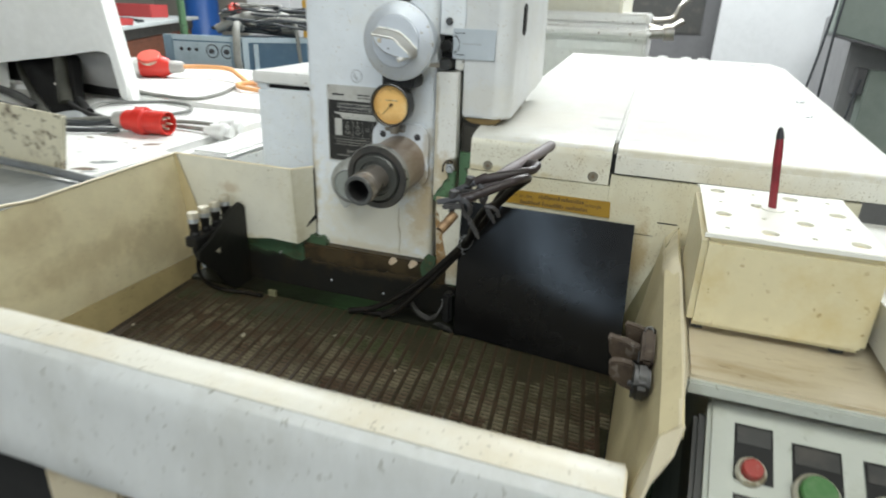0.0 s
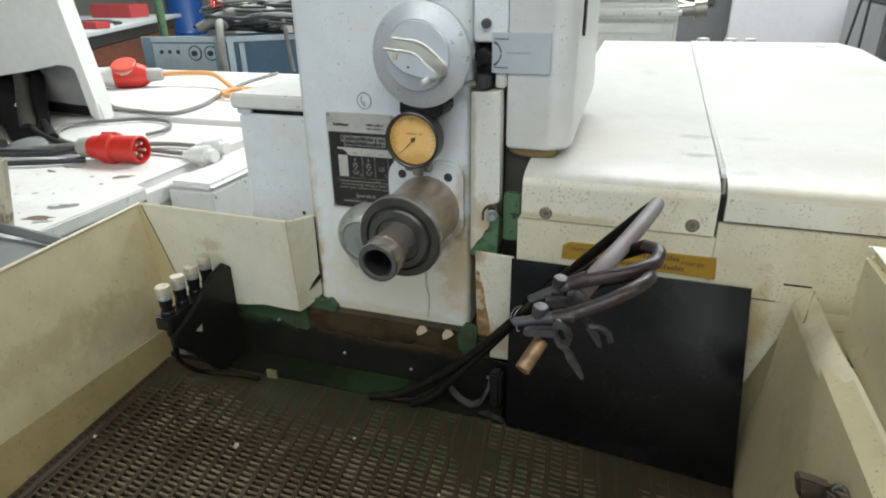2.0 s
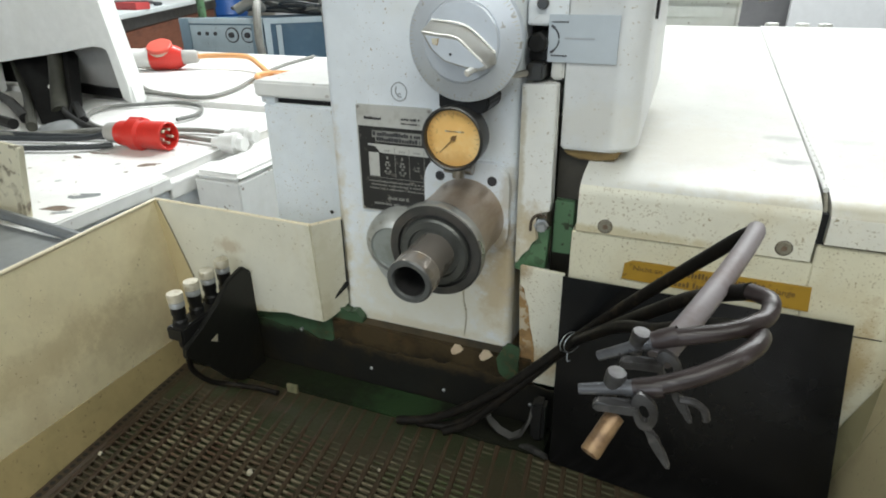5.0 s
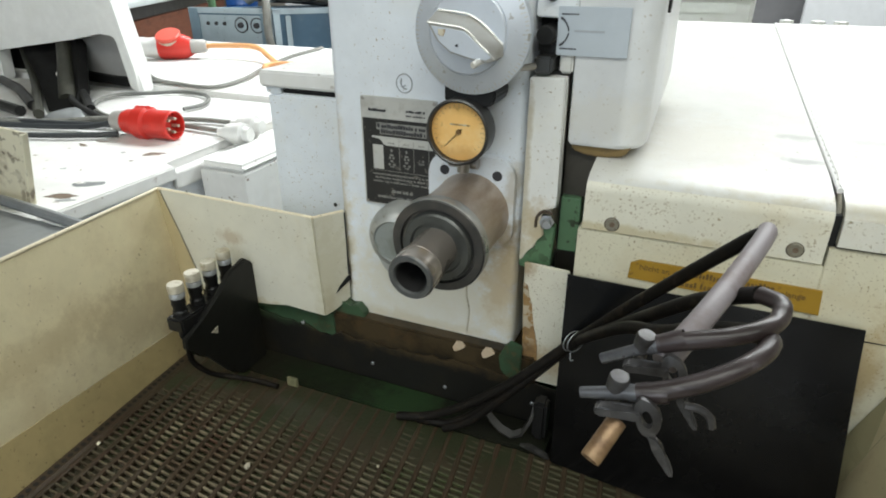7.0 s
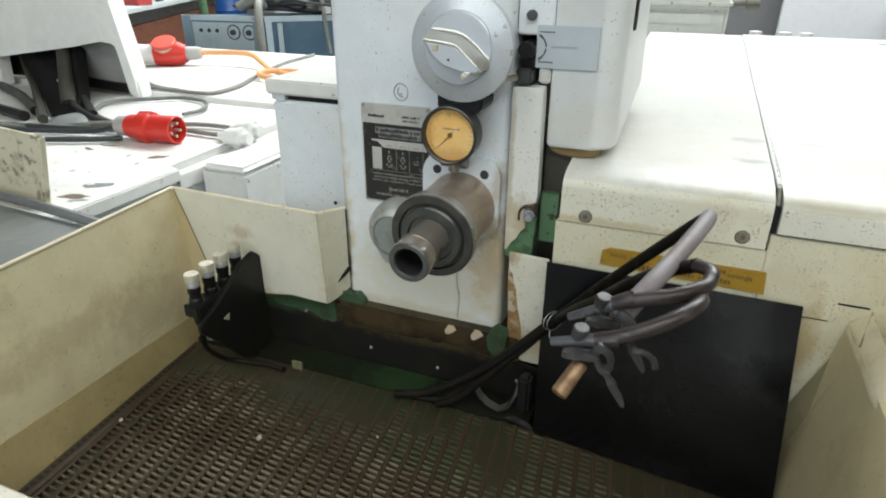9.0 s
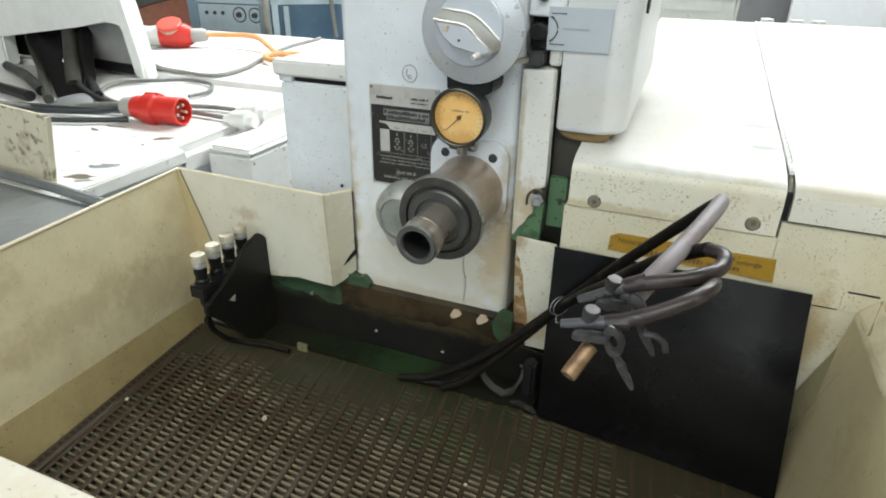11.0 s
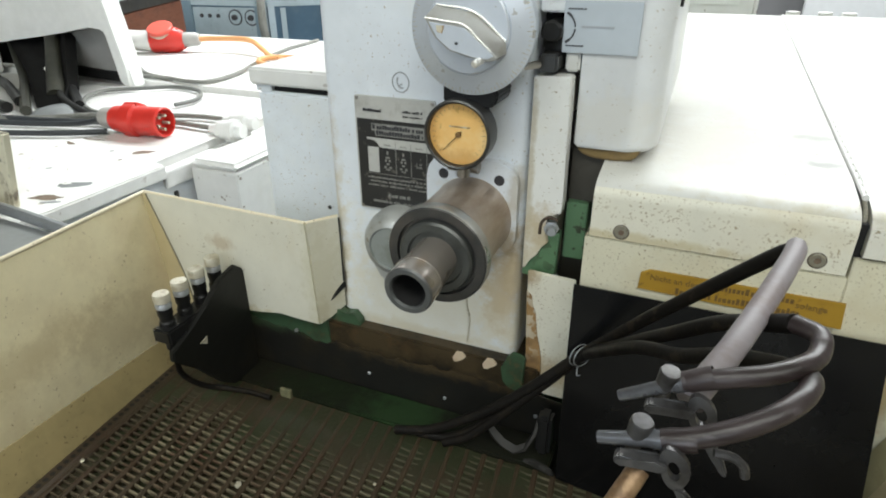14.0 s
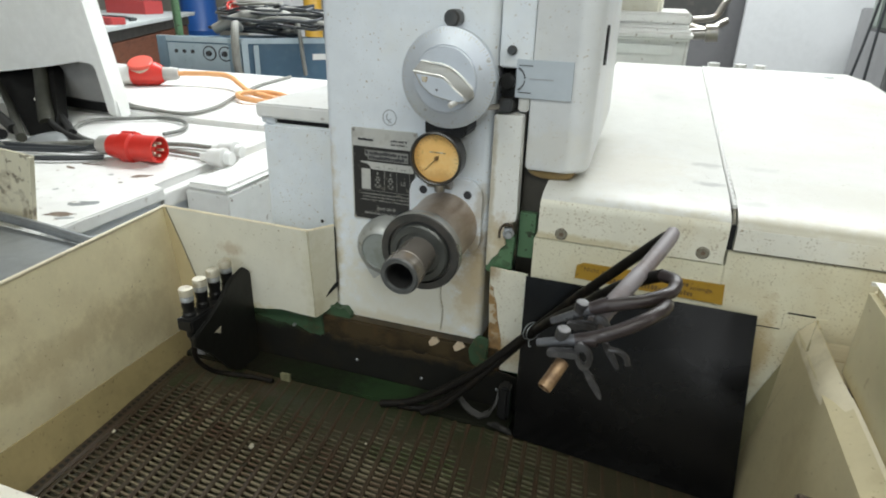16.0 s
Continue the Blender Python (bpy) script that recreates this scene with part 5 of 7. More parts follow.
        b = lathe((x, y, z + 0.0016), (0, 0, 1), [(0, 0), (0, 0.0030), (0.0003, 0.0030), (0.0003, 0)], 8, b)
    part("edge_perforation", b, "hole", g, smooth=False, kind="stuff")
    # crumbs lying on the grate
    random.seed(12)
    for x, y, s in ((-0.328, 1.038, 0.0036), (-0.51, 1.0, 0.0026), (-0.196, 1.095, 0.0018), (-0.067, 1.04, 0.002), (-0.224, 0.92, 0.0024)):
        c = Vector((x, y, z + s * 0.7))
        bb = bmesh.new()
        bmesh.ops.create_icosphere(bb, subdivisions=1, radius=s, matrix=Matrix.Translation(c) @ Matrix.Diagonal((1.0, 1.2, 0.75, 1)))
        for v in bb.verts:
            v.co += Vector([random.uniform(-1, 1) * s * 0.22 for _ in range(3)])
        solo("crumb", bb, "cap", "small pale crumb lying on the grate", "debris", group="crumbs on the grate")
    solo("small_clip", box(-0.374, -0.358, 1.174, 1.179, 0.8985, 0.9115, 0.001), "olive", "small yellowish clip standing on the grate", "clip")


drain_grate()


def black_panel():
    rows = []
    for k in range(7):
        f = k / 6
        z = 1.1145 - 0.2135 * f
        bow = 0.006 * math.sin(math.pi * f)
        rows.append([(-0.0305 + 0.0085 * f + (0.2605 + 0.0015 * f) * i / 6, 1.2165 - (0.040 + 0.028 * i / 6) * f ** 1.25 - bow, z - 0.0015 * i / 6) for i in range(7)])
    p = tagged(part("splash_panel", sheet_strip(rows, 0.0025), "black_sheet"), "black rubber splash sheet leaning against the machine", "splash guard")
    part("panel_rivet", lathe((0.174, 1.2145, 1.0880), (0, -1, 0), [(-0.001, 0.0045), (0.002, 0.0040), (0.003, 0.002), (0.003, 0)], 12), "cap", p)


black_panel()


# ---- coolant hoses and nozzles ----
def coolant():
    t = thing("coolant_nozzles", (-0.006, 1.154, 0.90), "black coolant hoses with grey tubes, clamps and nozzle tips", "coolant hose")
    tie = Vector((-0.0095, 1.182, 1.059))
    # hose that climbs to the upper bend and turns back inside the pale sleeve
    part("hose", tube([(-0.210, 1.172, 0.9045), (-0.168, 1.176, 0.916), (-0.125, 1.180, 0.943), (-0.084, 1.182, 0.978), (-0.048, 1.182, 1.017), (-0.012, 1.180, 1.060), (0.030, 1.152, 1.120), (0.064, 1.124, 1.169), (0.094, 1.100, 1.211), (0.114, 1.082, 1.239), (0.119, 1.074, 1.2425)], 0.0052, 12, 6), "hose", t)
    part("sleeve", tube([(0.1190, 1.0815, 1.2440), (0.1180, 1.074, 1.2440), (0.1125, 1.055, 1.2415), (0.1005, 1.018, 1.2360), (0.0865, 0.980, 1.2290), (0.0745, 0.957, 1.2190), (0.0700, 0.948, 1.2140)], 0.0060, 14, 6, taper=0.0070), "pale_hose", t, "pale grey rubber sleeve")
    # two hoses that sweep round in wide bends into the nozzles
    part("hose", tube([(-0.15, 1.174, 0.9045), (-0.123, 1.176, 0.921), (-0.096, 1.18, 0.95), (-0.052, 1.184, 1.003), (-0.012, 1.18, 1.0575), (0.03, 1.13, 1.118), (0.06, 1.075, 1.17), (0.0835, 1.044, 1.203), (0.1005, 1.014, 1.226), (0.112, 0.994, 1.2405)], 0.0050, 12, 6), "hose", t)
    part("nozzle_tube", tube([(0.112, 0.994, 1.2405), (0.121, 0.983, 1.2425), (0.1195, 0.97, 1.24), (0.112, 0.959, 1.2395), (0.099, 0.9505, 1.237), (0.083, 0.946, 1.2335), (0.065, 0.945, 1.227)], 0.0048, 14, 6), "grey_hose", t, "worn grey bent tube")
    part("hose", tube([(-0.185, 1.177, 0.9045), (-0.14, 1.18, 0.912), (-0.09, 1.184, 0.958), (-0.05, 1.186, 1.004), (-0.012, 1.184, 1.0545), (0.016, 1.125, 1.11), (0.042, 1.078, 1.1515), (0.066, 1.047, 1.1725), (0.088, 1.015, 1.2), (0.106, 0.985, 1.2205), (0.115, 0.968, 1.2305)], 0.0050, 12, 6), "hose", t)
    part("nozzle_tube", tube([(0.115, 0.968, 1.2305), (0.1165, 0.955, 1.235), (0.112, 0.941, 1.236), (0.102, 0.9285, 1.2335), (0.088, 0.9205, 1.2275), (0.073, 0.9165, 1.221), (0.06, 0.9155, 1.216)], 0.0048, 14, 6), "grey_hose", t, "worn grey bent tube")
    # wire tie round the bundle
    b = None
    for off in (0.0, 0.004):
        pts = [(tie.x - 0.004 + off + 0.009 * math.cos(a) * 0.75, tie.y - 0.002 + 0.010 * math.cos(a), tie.z + 0.001 + 0.011 * math.sin(a)) for a in [2 * math.pi * k / 10 for k in range(11)]]
        b = tube(pts, 0.0005, 6, 3, bm=b)
    b = tube([(tie.x - 0.003, tie.y - 0.012, tie.z - 0.006), (tie.x - 0.002, tie.y - 0.015, tie.z - 0.013), (tie.x + 0.001, tie.y - 0.015, tie.z - 0.012)], 0.0006, 6, 4, bm=b)
    part("wire_tie", b, "tray", t, "twisted wire tie")
    # nozzles: ferrule, thin tip, clamp with bolt
    for tip, root, bolt in (((0.0385, 0.9435, 1.2115), (0.0680, 0.9450, 1.2280), (0.0590, 0.9455, 1.2270)), ((0.0335, 0.9145, 1.2090), (0.0630, 0.9155, 1.2170), (0.0505, 0.9165, 1.2190))):
        tip, root, bolt = Vector(tip), Vector(root), Vector(bolt)
        d = (tip - root).normalized()
        L = (tip - root).length
        nz = part("nozzle_tip", lathe(root, d, [(-0.004, 0.0044), (0.006, 0.0044), (0.008, 0.0036), (L - 0.001, 0.0029), (L, 0.0026), (L, 0.0016), (L - 0.004, 0.0013), (L - 0.004, 0)], 16), "tip_metal", t, "dull metal nozzle tip")
        part("ferrule", lathe(root, -d, [(-0.001, 0.0050), (0.001, 0.0053), (0.009, 0.0053), (0.011, 0.0050)], 16), "grey_hose", nz)
        up = Vector((0.12, -0.10, 1)).normalized()
        b = lathe(bolt - up * 0.020, up, [(0, 0), (0, 0.0033), (0.0130, 0.0033), (0.0140, 0.0040), (0.0155, 0.0051), (0.0232, 0.0052), (0.0242, 0.0046), (0.0244, 0)], 16)
        part("clamp_bolt", b, "zinc", t, "grey clamp bolt")
        # clamp casting: thin tongue under the bolt, ring with an oval hole, bent claw
        o = bolt
        tongue = [(-0.0090, -0.0120), (-0.0075, -0.0085), (-0.0010, -0.0080), (0.0085, -0.0075), (0.0130, -0.0060), (0.0130, -0.0108), (0.0105, -0.0112), (0.0015, -0.0120), (-0.0060, -0.0140)]
        part("clamp_tongue", prism([(o.x + x, o.z + z) for x, z in tongue], "y", o.y - 0.0125, o.y - 0.0055, 0.0009), "zinc", t)
        cx, cz = 0.0160, -0.0100
        bb = bmesh.new()
        rings = []
        seg = 22
        for k in range(seg):
            a = 2 * math.pi * k / seg
            ca, sa = math.cos(a), math.sin(a)
            wob = 1.0 + 0.06 * math.sin(3 * a + 1.0)
            outer = (cx + 0.0062 * wob * ca - 0.0020 * sa, cz + 0.0105 * wob * sa)
            inner = (cx + 0.0026 * ca - 0.0010 * sa, cz + 0.0050 * sa)
            rings.append([bb.verts.new((o.x + x, o.y + dy, o.z + z)) for (x, z), dy in ((outer, -0.0095), (inner, -0.0105), (inner, -0.0065), (outer, -0.0065))])
        for k in range(seg):
            q = rings[(k + 1) % seg]
            for m in range(4):
                bb.faces.new((rings[k][m], q[m], q[(m + 1) % 4], rings[k][(m + 1) % 4]))
        bmesh.ops.recalc_face_normals(bb, faces=bb.faces)
        ce = part("clamp_ear", bb, "zinc", t, "clamp ring with an oval hole")
        claw = [(0.0165, -0.0190), (0.0215, -0.0195), (0.0240, -0.0250), (0.0290, -0.0315), (0.0322, -0.0395), (0.0315, -0.0420), (0.0290, -0.0400), (0.0245, -0.0330), (0.0205, -0.0270)]
        part("claw", prism([(o.x + x, o.z + z) for x, z in claw], "y", o.y - 0.0105, o.y - 0.0070, 0.0010), "zinc", ce)
    part("hook", tube([(0.082, 0.925, 1.208), (0.089, 0.926, 1.2075), (0.0945, 0.927, 1.2035), (0.0965, 0.927, 1.1975)], 0.0021, 8, 5), "zinc", t, "bent steel hook")
    b = lathe((0.0530, 0.9130, 1.1985), (-0.36, -0.72, -0.52), [(0, 0), (0, 0.0050), (0.0225, 0.0052), (0.0236, 0.0048), (0.0236, 0.0040), (0.012, 0.0041), (0.012, 0)], 18)
    part("stub_pipe", b, "brass", t, "worn copper stub pipe")


coolant()


def floor_clamp():
    """Dark square-bent strap clamp lying at the foot of the hoses, and the bracket behind it."""
    run = [(-0.1065, 1.196, 0.928), (-0.098, 1.192, 0.920), (-0.086, 1.188, 0.913), (-0.072, 1.186, 0.910), (-0.062, 1.190, 0.915), (-0.055, 1.200, 0.930), (-0.053, 1.208, 0.946)]
    rows = [[(x, y - 0.002, z - 0.001) for x, y, z in run], [(x + 0.001, y + 0.006, z + 0.003) for x, y, z in run]]
    c = thing("bent_clamp", (-0.08, 1.19, 0.9015), "dark bent steel clamp lying on the grate beside the black sheet", "clamp")
    part("strap", sheet_strip(rows, 0.0035), "clamp_steel", c)
    part("tail", prism([(-0.060, 0.9085), (-0.050, 0.9065), (-0.024, 0.8990), (-0.027, 0.9050), (-0.048, 0.9130)], "y", 1.176, 1.182, 0.001), "clamp_steel", c)
    # plain block in place of a dark bracket
    solo("rubber_block", box(-0.052, -0.036, 1.1985, 1.2200, 0.9015, 0.955, 0.004), "black", "black oily bracket at the foot of the sheet, drawn as a block", "block")


floor_clamp()


def valve_block():
    v = thing("valve_block", (-0.452, 1.16, 0.90), "black valve block with four capped push fittings", "valve block")
    part("mount_plate", prism([(1.088, 0.992), (1.090, 1.004), (1.120, 1.013), (1.150, 1.031), (1.176, 1.052), (1.205, 1.058), (1.2185, 1.046), (1.2185, 0.9005), (1.172, 0.9005), (1.150, 0.918), (1.118, 0.962)], "x", -0.4475, -0.4400, 0.0015), "oily", v, "black oily mounting plate")
    part("rail", box(-0.473, -0.4482, 1.096, 1.2150, 1.006, 1.024, 0.002), "black", v)
    for k in range(4):
        y = 1.1105 + 0.0272 * k
        up = 0.0022 * k
        f = part("fitting", lathe((-0.463, y, 0.992 + up), (0.0, 0, 1), [(0, 0), (0, 0.0070), (0.014, 0.0075), (0.016, 0.0088), (0.036, 0.0088), (0.038, 0.0075), (0.044, 0.0075), (0.0455, 0.0084), (0.054, 0.0084)], 18), "black", v)
        part("fitting_ring", lathe((-0.463, y, 1.036 + up), (0, 0, 1), [(0.010, 0.0078), (0.011, 0.0090), (0.015, 0.0090), (0.017, 0.0078)], 18), "grey_metal", f)
        part("fitting_cap", lathe((-0.463, y, 1.0535 + up), (0, 0, 1), [(0, 0.0080), (0.001, 0.0092), (0.009, 0.0095), (0.0110, 0.0088), (0.0113, 0)], 20), "cap", f, "pale metal cap")
        part("nipple", lathe((-0.462, y, 0.993), (0.1, 0, -1), [(0, 0.006), (0.006, 0.006), (0.010, 0.0045), (0.013, 0.0045), (0.013, 0)], 12), "zinc", f)
    part("tag", prism([(1.128, 0.992), (1.140, 0.995), (1.138, 0.985)], "x", -0.4402, -0.4390), "cap", v)
    part("hose", tube([(-0.462, 1.110, 0.985), (-0.470, 1.118, 0.948), (-0.463, 1.135, 0.920), (-0.448, 1.154, 0.905), (-0.412, 1.162, 0.9035), (-0.380, 1.163, 0.9030)], 0.0036, 10, 6), "hose", v, "thin black hose")


valve_block()


def side_clamp():
    """Dark stained clamping jaws hung on the sloping pan wall: flat fingers on a wall-side body."""
    c = thing("clamping_jaw", (0.262, 0.945, 1.04), "brown-stained steel clamping jaw with two fingers on the pan wall", "clamp", group="jaws on the pan wall")
    part("jaw_body", prism([(0.966, 1.054), (0.972, 1.078), (0.947, 1.0905), (0.913, 1.0905), (0.893, 1.083), (0.905, 1.068), (0.945, 1.046)], "x", 0.2560, 0.2690, 0.003), "jaw", c)
    part("jaw_finger", prism([(0.237, 1.081), (0.241, 1.063), (0.254, 1.053), (0.2645, 1.048), (0.2670, 1.062), (0.262, 1.076), (0.248, 1.080)], "y", 0.969, 0.981, 0.0022), "jaw", c)
    part("jaw_finger", prism([(0.222, 1.079), (0.226, 1.056), (0.240, 1.049), (0.251, 1.044), (0.2655, 1.045), (0.2660, 1.060), (0.258, 1.071), (0.242, 1.075)], "y", 0.938, 0.951, 0.0022), "jaw", c)
    part("jaw_bolt", lathe((0.266, 0.972, 1.074), (-0.25, -0.75, 0.6), [(0, 0), (0, 0.0062), (0.010, 0.0062), (0.012, 0.0050), (0.012, 0.0032), (0.008, 0.003), (0.008, 0)], 14), "dark_steel", c)
    part("jaw_hole", lathe((0.252, 0.9382, 1.0535), (0, -1, 0), [(-0.0005, 0.0040), (0.0004, 0.0038), (0.0004, 0)], 12), "hole", c)
    part("jaw_slot", box(0.2545, 0.2575, 0.915, 0.940, 1.066, 1.069, 0.0006), "hole", c)
    d = thing("clamping_jaw", (0.262, 0.90, 1.02), "dark oily steel clamping jaw on the pan wall", "clamp", group="jaws on the pan wall")
    part("jaw_body", prism([(0.952, 1.036), (0.915, 1.066), (0.876, 1.089), (0.853, 1.089), (0.847, 1.082), (0.855, 1.068), (0.872, 1.052), (0.893, 1.040), (0.93, 1.026)], "x", 0.2520, 0.2670, 0.004), "clamp_steel", d)
    part("jaw_finger", prism([(0.227, 1.068), (0.229, 1.051), (0.241, 1.044), (0.2545, 1.038), (0.2600, 1.052), (0.252, 1.069), (0.238, 1.071)], "y", 0.904, 0.917, 0.0022), "jaw", d)
    part("jaw_bolt", lathe((0.2505, 0.906, 1.049), (-1, 0, 0), [(-0.002, 0.0042), (0.002, 0.004), (0.0025, 0)], 12), "zinc", d)
    part("jaw_slot", box(0.2503, 0.2530, 0.852, 0.866, 1.072, 1.078, 0.0006), "hole", d)


side_clamp()


# ---- shelf, plastic block and push buttons at the right ----
def shelf_and_block():
    sh = thing("machine_shelf", (0.46, 1.04, 0.0), "stained board shelf on a grey stand beside the pan", "shelf")
    part("board", box(0.2965, 0.66, 0.862, 1.214, 1.078, 1.0975, 0.003), "board", sh)
    part("shelf_edge", box(0.2965, 0.66, 0.855, 0.8618, 1.0825, 1.0965, 0.002), "panel", sh)
    part("stand", box(0.325, 0.65, 0.90, 1.20, 0.0, 1.0775, 0.003), "panel", sh)
    bl = thing("plastic_block", (0.38, 1.035, 1.0975), "white and yellowed plastic block with drilled holes", "block")
    x0, x1, y0, y1, z0, z1 = 0.2945, 0.4540, 0.945, 1.135, 1.1050, 1.2055
    part("block_body", box(x0, x1, y0, y1, z0, z1 - 0.0035, 0.006, 4), "block", bl, "yellowed plastic sides")
    # top skin with round holes: a grid of squares, each with its own hole
    xs = [x0 + 0.003 + (x1 - x0 - 0.006) * k / 4 for k in range(5)]
    yy = [y0 + 0.003 + (y1 - y0 - 0.006) * k / 4 for k in range(5)]
    b = bmesh.new()
    seg = 20
    for i in range(4):
        for j in range(4):
            cx, cy = (xs[i] + xs[i + 1]) / 2, (yy[j] + yy[j + 1]) / 2
            hw, hh = (xs[i + 1] - xs[i]) / 2, (yy[j + 1] - yy[j]) / 2
            r = 0.0080 if (i + j) % 2 else 0.0028
            rim, out, low = [], [], []
            for k in range(seg):
                a = 2 * math.pi * (k + 0.5) / seg
                ca, sa = math.cos(a), math.sin(a)
                sc = 1 / max(abs(ca), abs(sa))
                out.append(b.verts.new((cx + hw * ca * sc, cy + hh * sa * sc, z1)))
                rim.append(b.verts.new((cx + r * ca, cy + r * sa, z1)))
                low.append(b.verts.new((cx + r * ca, cy + r * sa, z1 - 0.0033)))
            for k in range(seg):
                m = (k + 1) % seg
                b.faces.new((out[k], out[m], rim[m], rim[k]))
                b.faces.new((rim[k], rim[m], low[m], low[k]))
    bmesh.ops.remove_doubles(b, verts=b.verts[:], dist=0.0002)
    b = box(x0 + 0.001, x1 - 0.001, y0 + 0.001, y0 + 0.003, z1 - 0.004, z1 - 0.0003, bm=b)
    b = box(x0 + 0.001, x1 - 0.001, y1 - 0.003, y1 - 0.001, z1 - 0.004, z1 - 0.0003, bm=b)
    part("block_top", b, "block_top", bl, "whiter drilled top")
    for dx, dy in ((0.012, 0.02), (0.14, 0.02), (0.012, 0.17), (0.14, 0.17)):
        part("foot", box(x0 + dx - 0.006, x0 + dx + 0.006, y0 + dy - 0.006, y0 + dy + 0.006, 1.0975, 1.1060), "dark_steel", bl)
    st = part("stick", lathe((0.3680, 1.057, 1.2035), (-0.115, 0.02, 1), [(0, 0), (0, 0.0040), (0.062, 0.0044), (0.078, 0.0038), (0.086, 0.0022), (0.0885, 0)], 12), "dark_red", None)
    tagged(st, "dark red wax marking stick standing in the block", "marker")
    part("stick_tip", lathe((0.3590, 1.0585, 1.2815), (-0.15, 0.02, 1), [(0, 0.0042), (0.006, 0.0034), (0.011, 0.0020), (0.0125, 0)], 10), "ink", st)
    part("stick_foot", lathe((0.3683, 1.0569, 1.2040), (0, 0, 1), [(0, 0.0125), (0.0028, 0.0115), (0.004, 0.0045)], 18), "block_top", st)
    sc = thing("side_cover", (0.58, 1.05, 0.9), "white rounded side cover beside the plastic block", "cover")
    part("cover_shell", box(0.462, 0.66, 0.885, 1.205, 1.0975, 1.165, 0.012, 3), "white", sc)
    # push button station with a sloping face
    cb = thing("control_station", (0.45, 0.78, 0.0), "grey push button control station with red and green buttons", "control panel")
    o, u = Vector((0.300, 0.864, 1.0660)), Vector((1, 0, 0))
    down = Vector((0, -0.86, -0.51)).normalized()
    nrm = Vector((0, -0.51, 0.86)).normalized()

    def spot(a, d, h=0.0):
        return o + u * a + down * d + nrm * h

    def slab(a0, a1, d0, d1, h0, h1, r=0.0015):
        bb = bmesh.new()
        m = Matrix((u.to_4d(), (-down).to_4d(), nrm.to_4d(), (0, 0, 0, 1))).transposed()
        m[3] = (0, 0, 0, 1)
        c = spot((a0 + a1) / 2, (d0 + d1) / 2, (h0 + h1) / 2)
        m = Matrix.Translation(c) @ m.to_3x3().to_4x4() @ Matrix.Diagonal((a1 - a0, d1 - d0, h1 - h0, 1))
        bmesh.ops.create_cube(bb, size=1, matrix=m)
        bmesh.ops.bevel(bb, geom=bb.edges[:], offset=r, segments=2, affect="EDGES", clamp_overlap=True)
        return bb

    part("panel_face", slab(0.020, 0.36, -0.012, 0.26, -0.05, 0.0, 0.004), "panel", cb)
    part("panel_frame", slab(0.010, 0.37, 0.0, 0.27, -0.08, -0.010, 0.004), "dark_steel", cb)
    part("station_body", box(0.33, 0.66, 0.66, 0.85, 0.0, 0.93, 0.004), "panel", cb)
    for a, d, colour, rr, wd in ((0.0425, 0.009, "red_dull", 0.0085, 0.031), (0.0880, 0.016, "button_green", 0.0140, 0.038), (0.142, 0.018, "black", 0.011, 0.034), (0.0425, 0.072, "black", 0.011, 0.031), (0.088, 0.080, "black", 0.011, 0.034)):
        bt = part("legend_plate", slab(a, a + wd, d - 0.0005, d + 0.050, 0.0, 0.0012, 0.0004), "black", cb)
        part("legend", slab(a + 0.002, a + wd - 0.002, d + 0.002, d + 0.018, 0.0012, 0.0020, 0.0003), "dark_steel", bt)
        part("button_ring", lathe(spot(a + wd / 2 - 0.003, d + 0.043), nrm, [(0.001, rr + 0.0035), (0.008, rr + 0.0035), (0.010, rr + 0.0015), (0.008, rr)], 22), "cap", bt)
        part("button_cap", lathe(spot(a + wd / 2 - 0.003, d + 0.043), nrm, [(0.004, rr), (0.014, rr), (0.0155, rr - 0.0012), (0.0158, 0)], 22), colour, bt)


shelf_and_block()


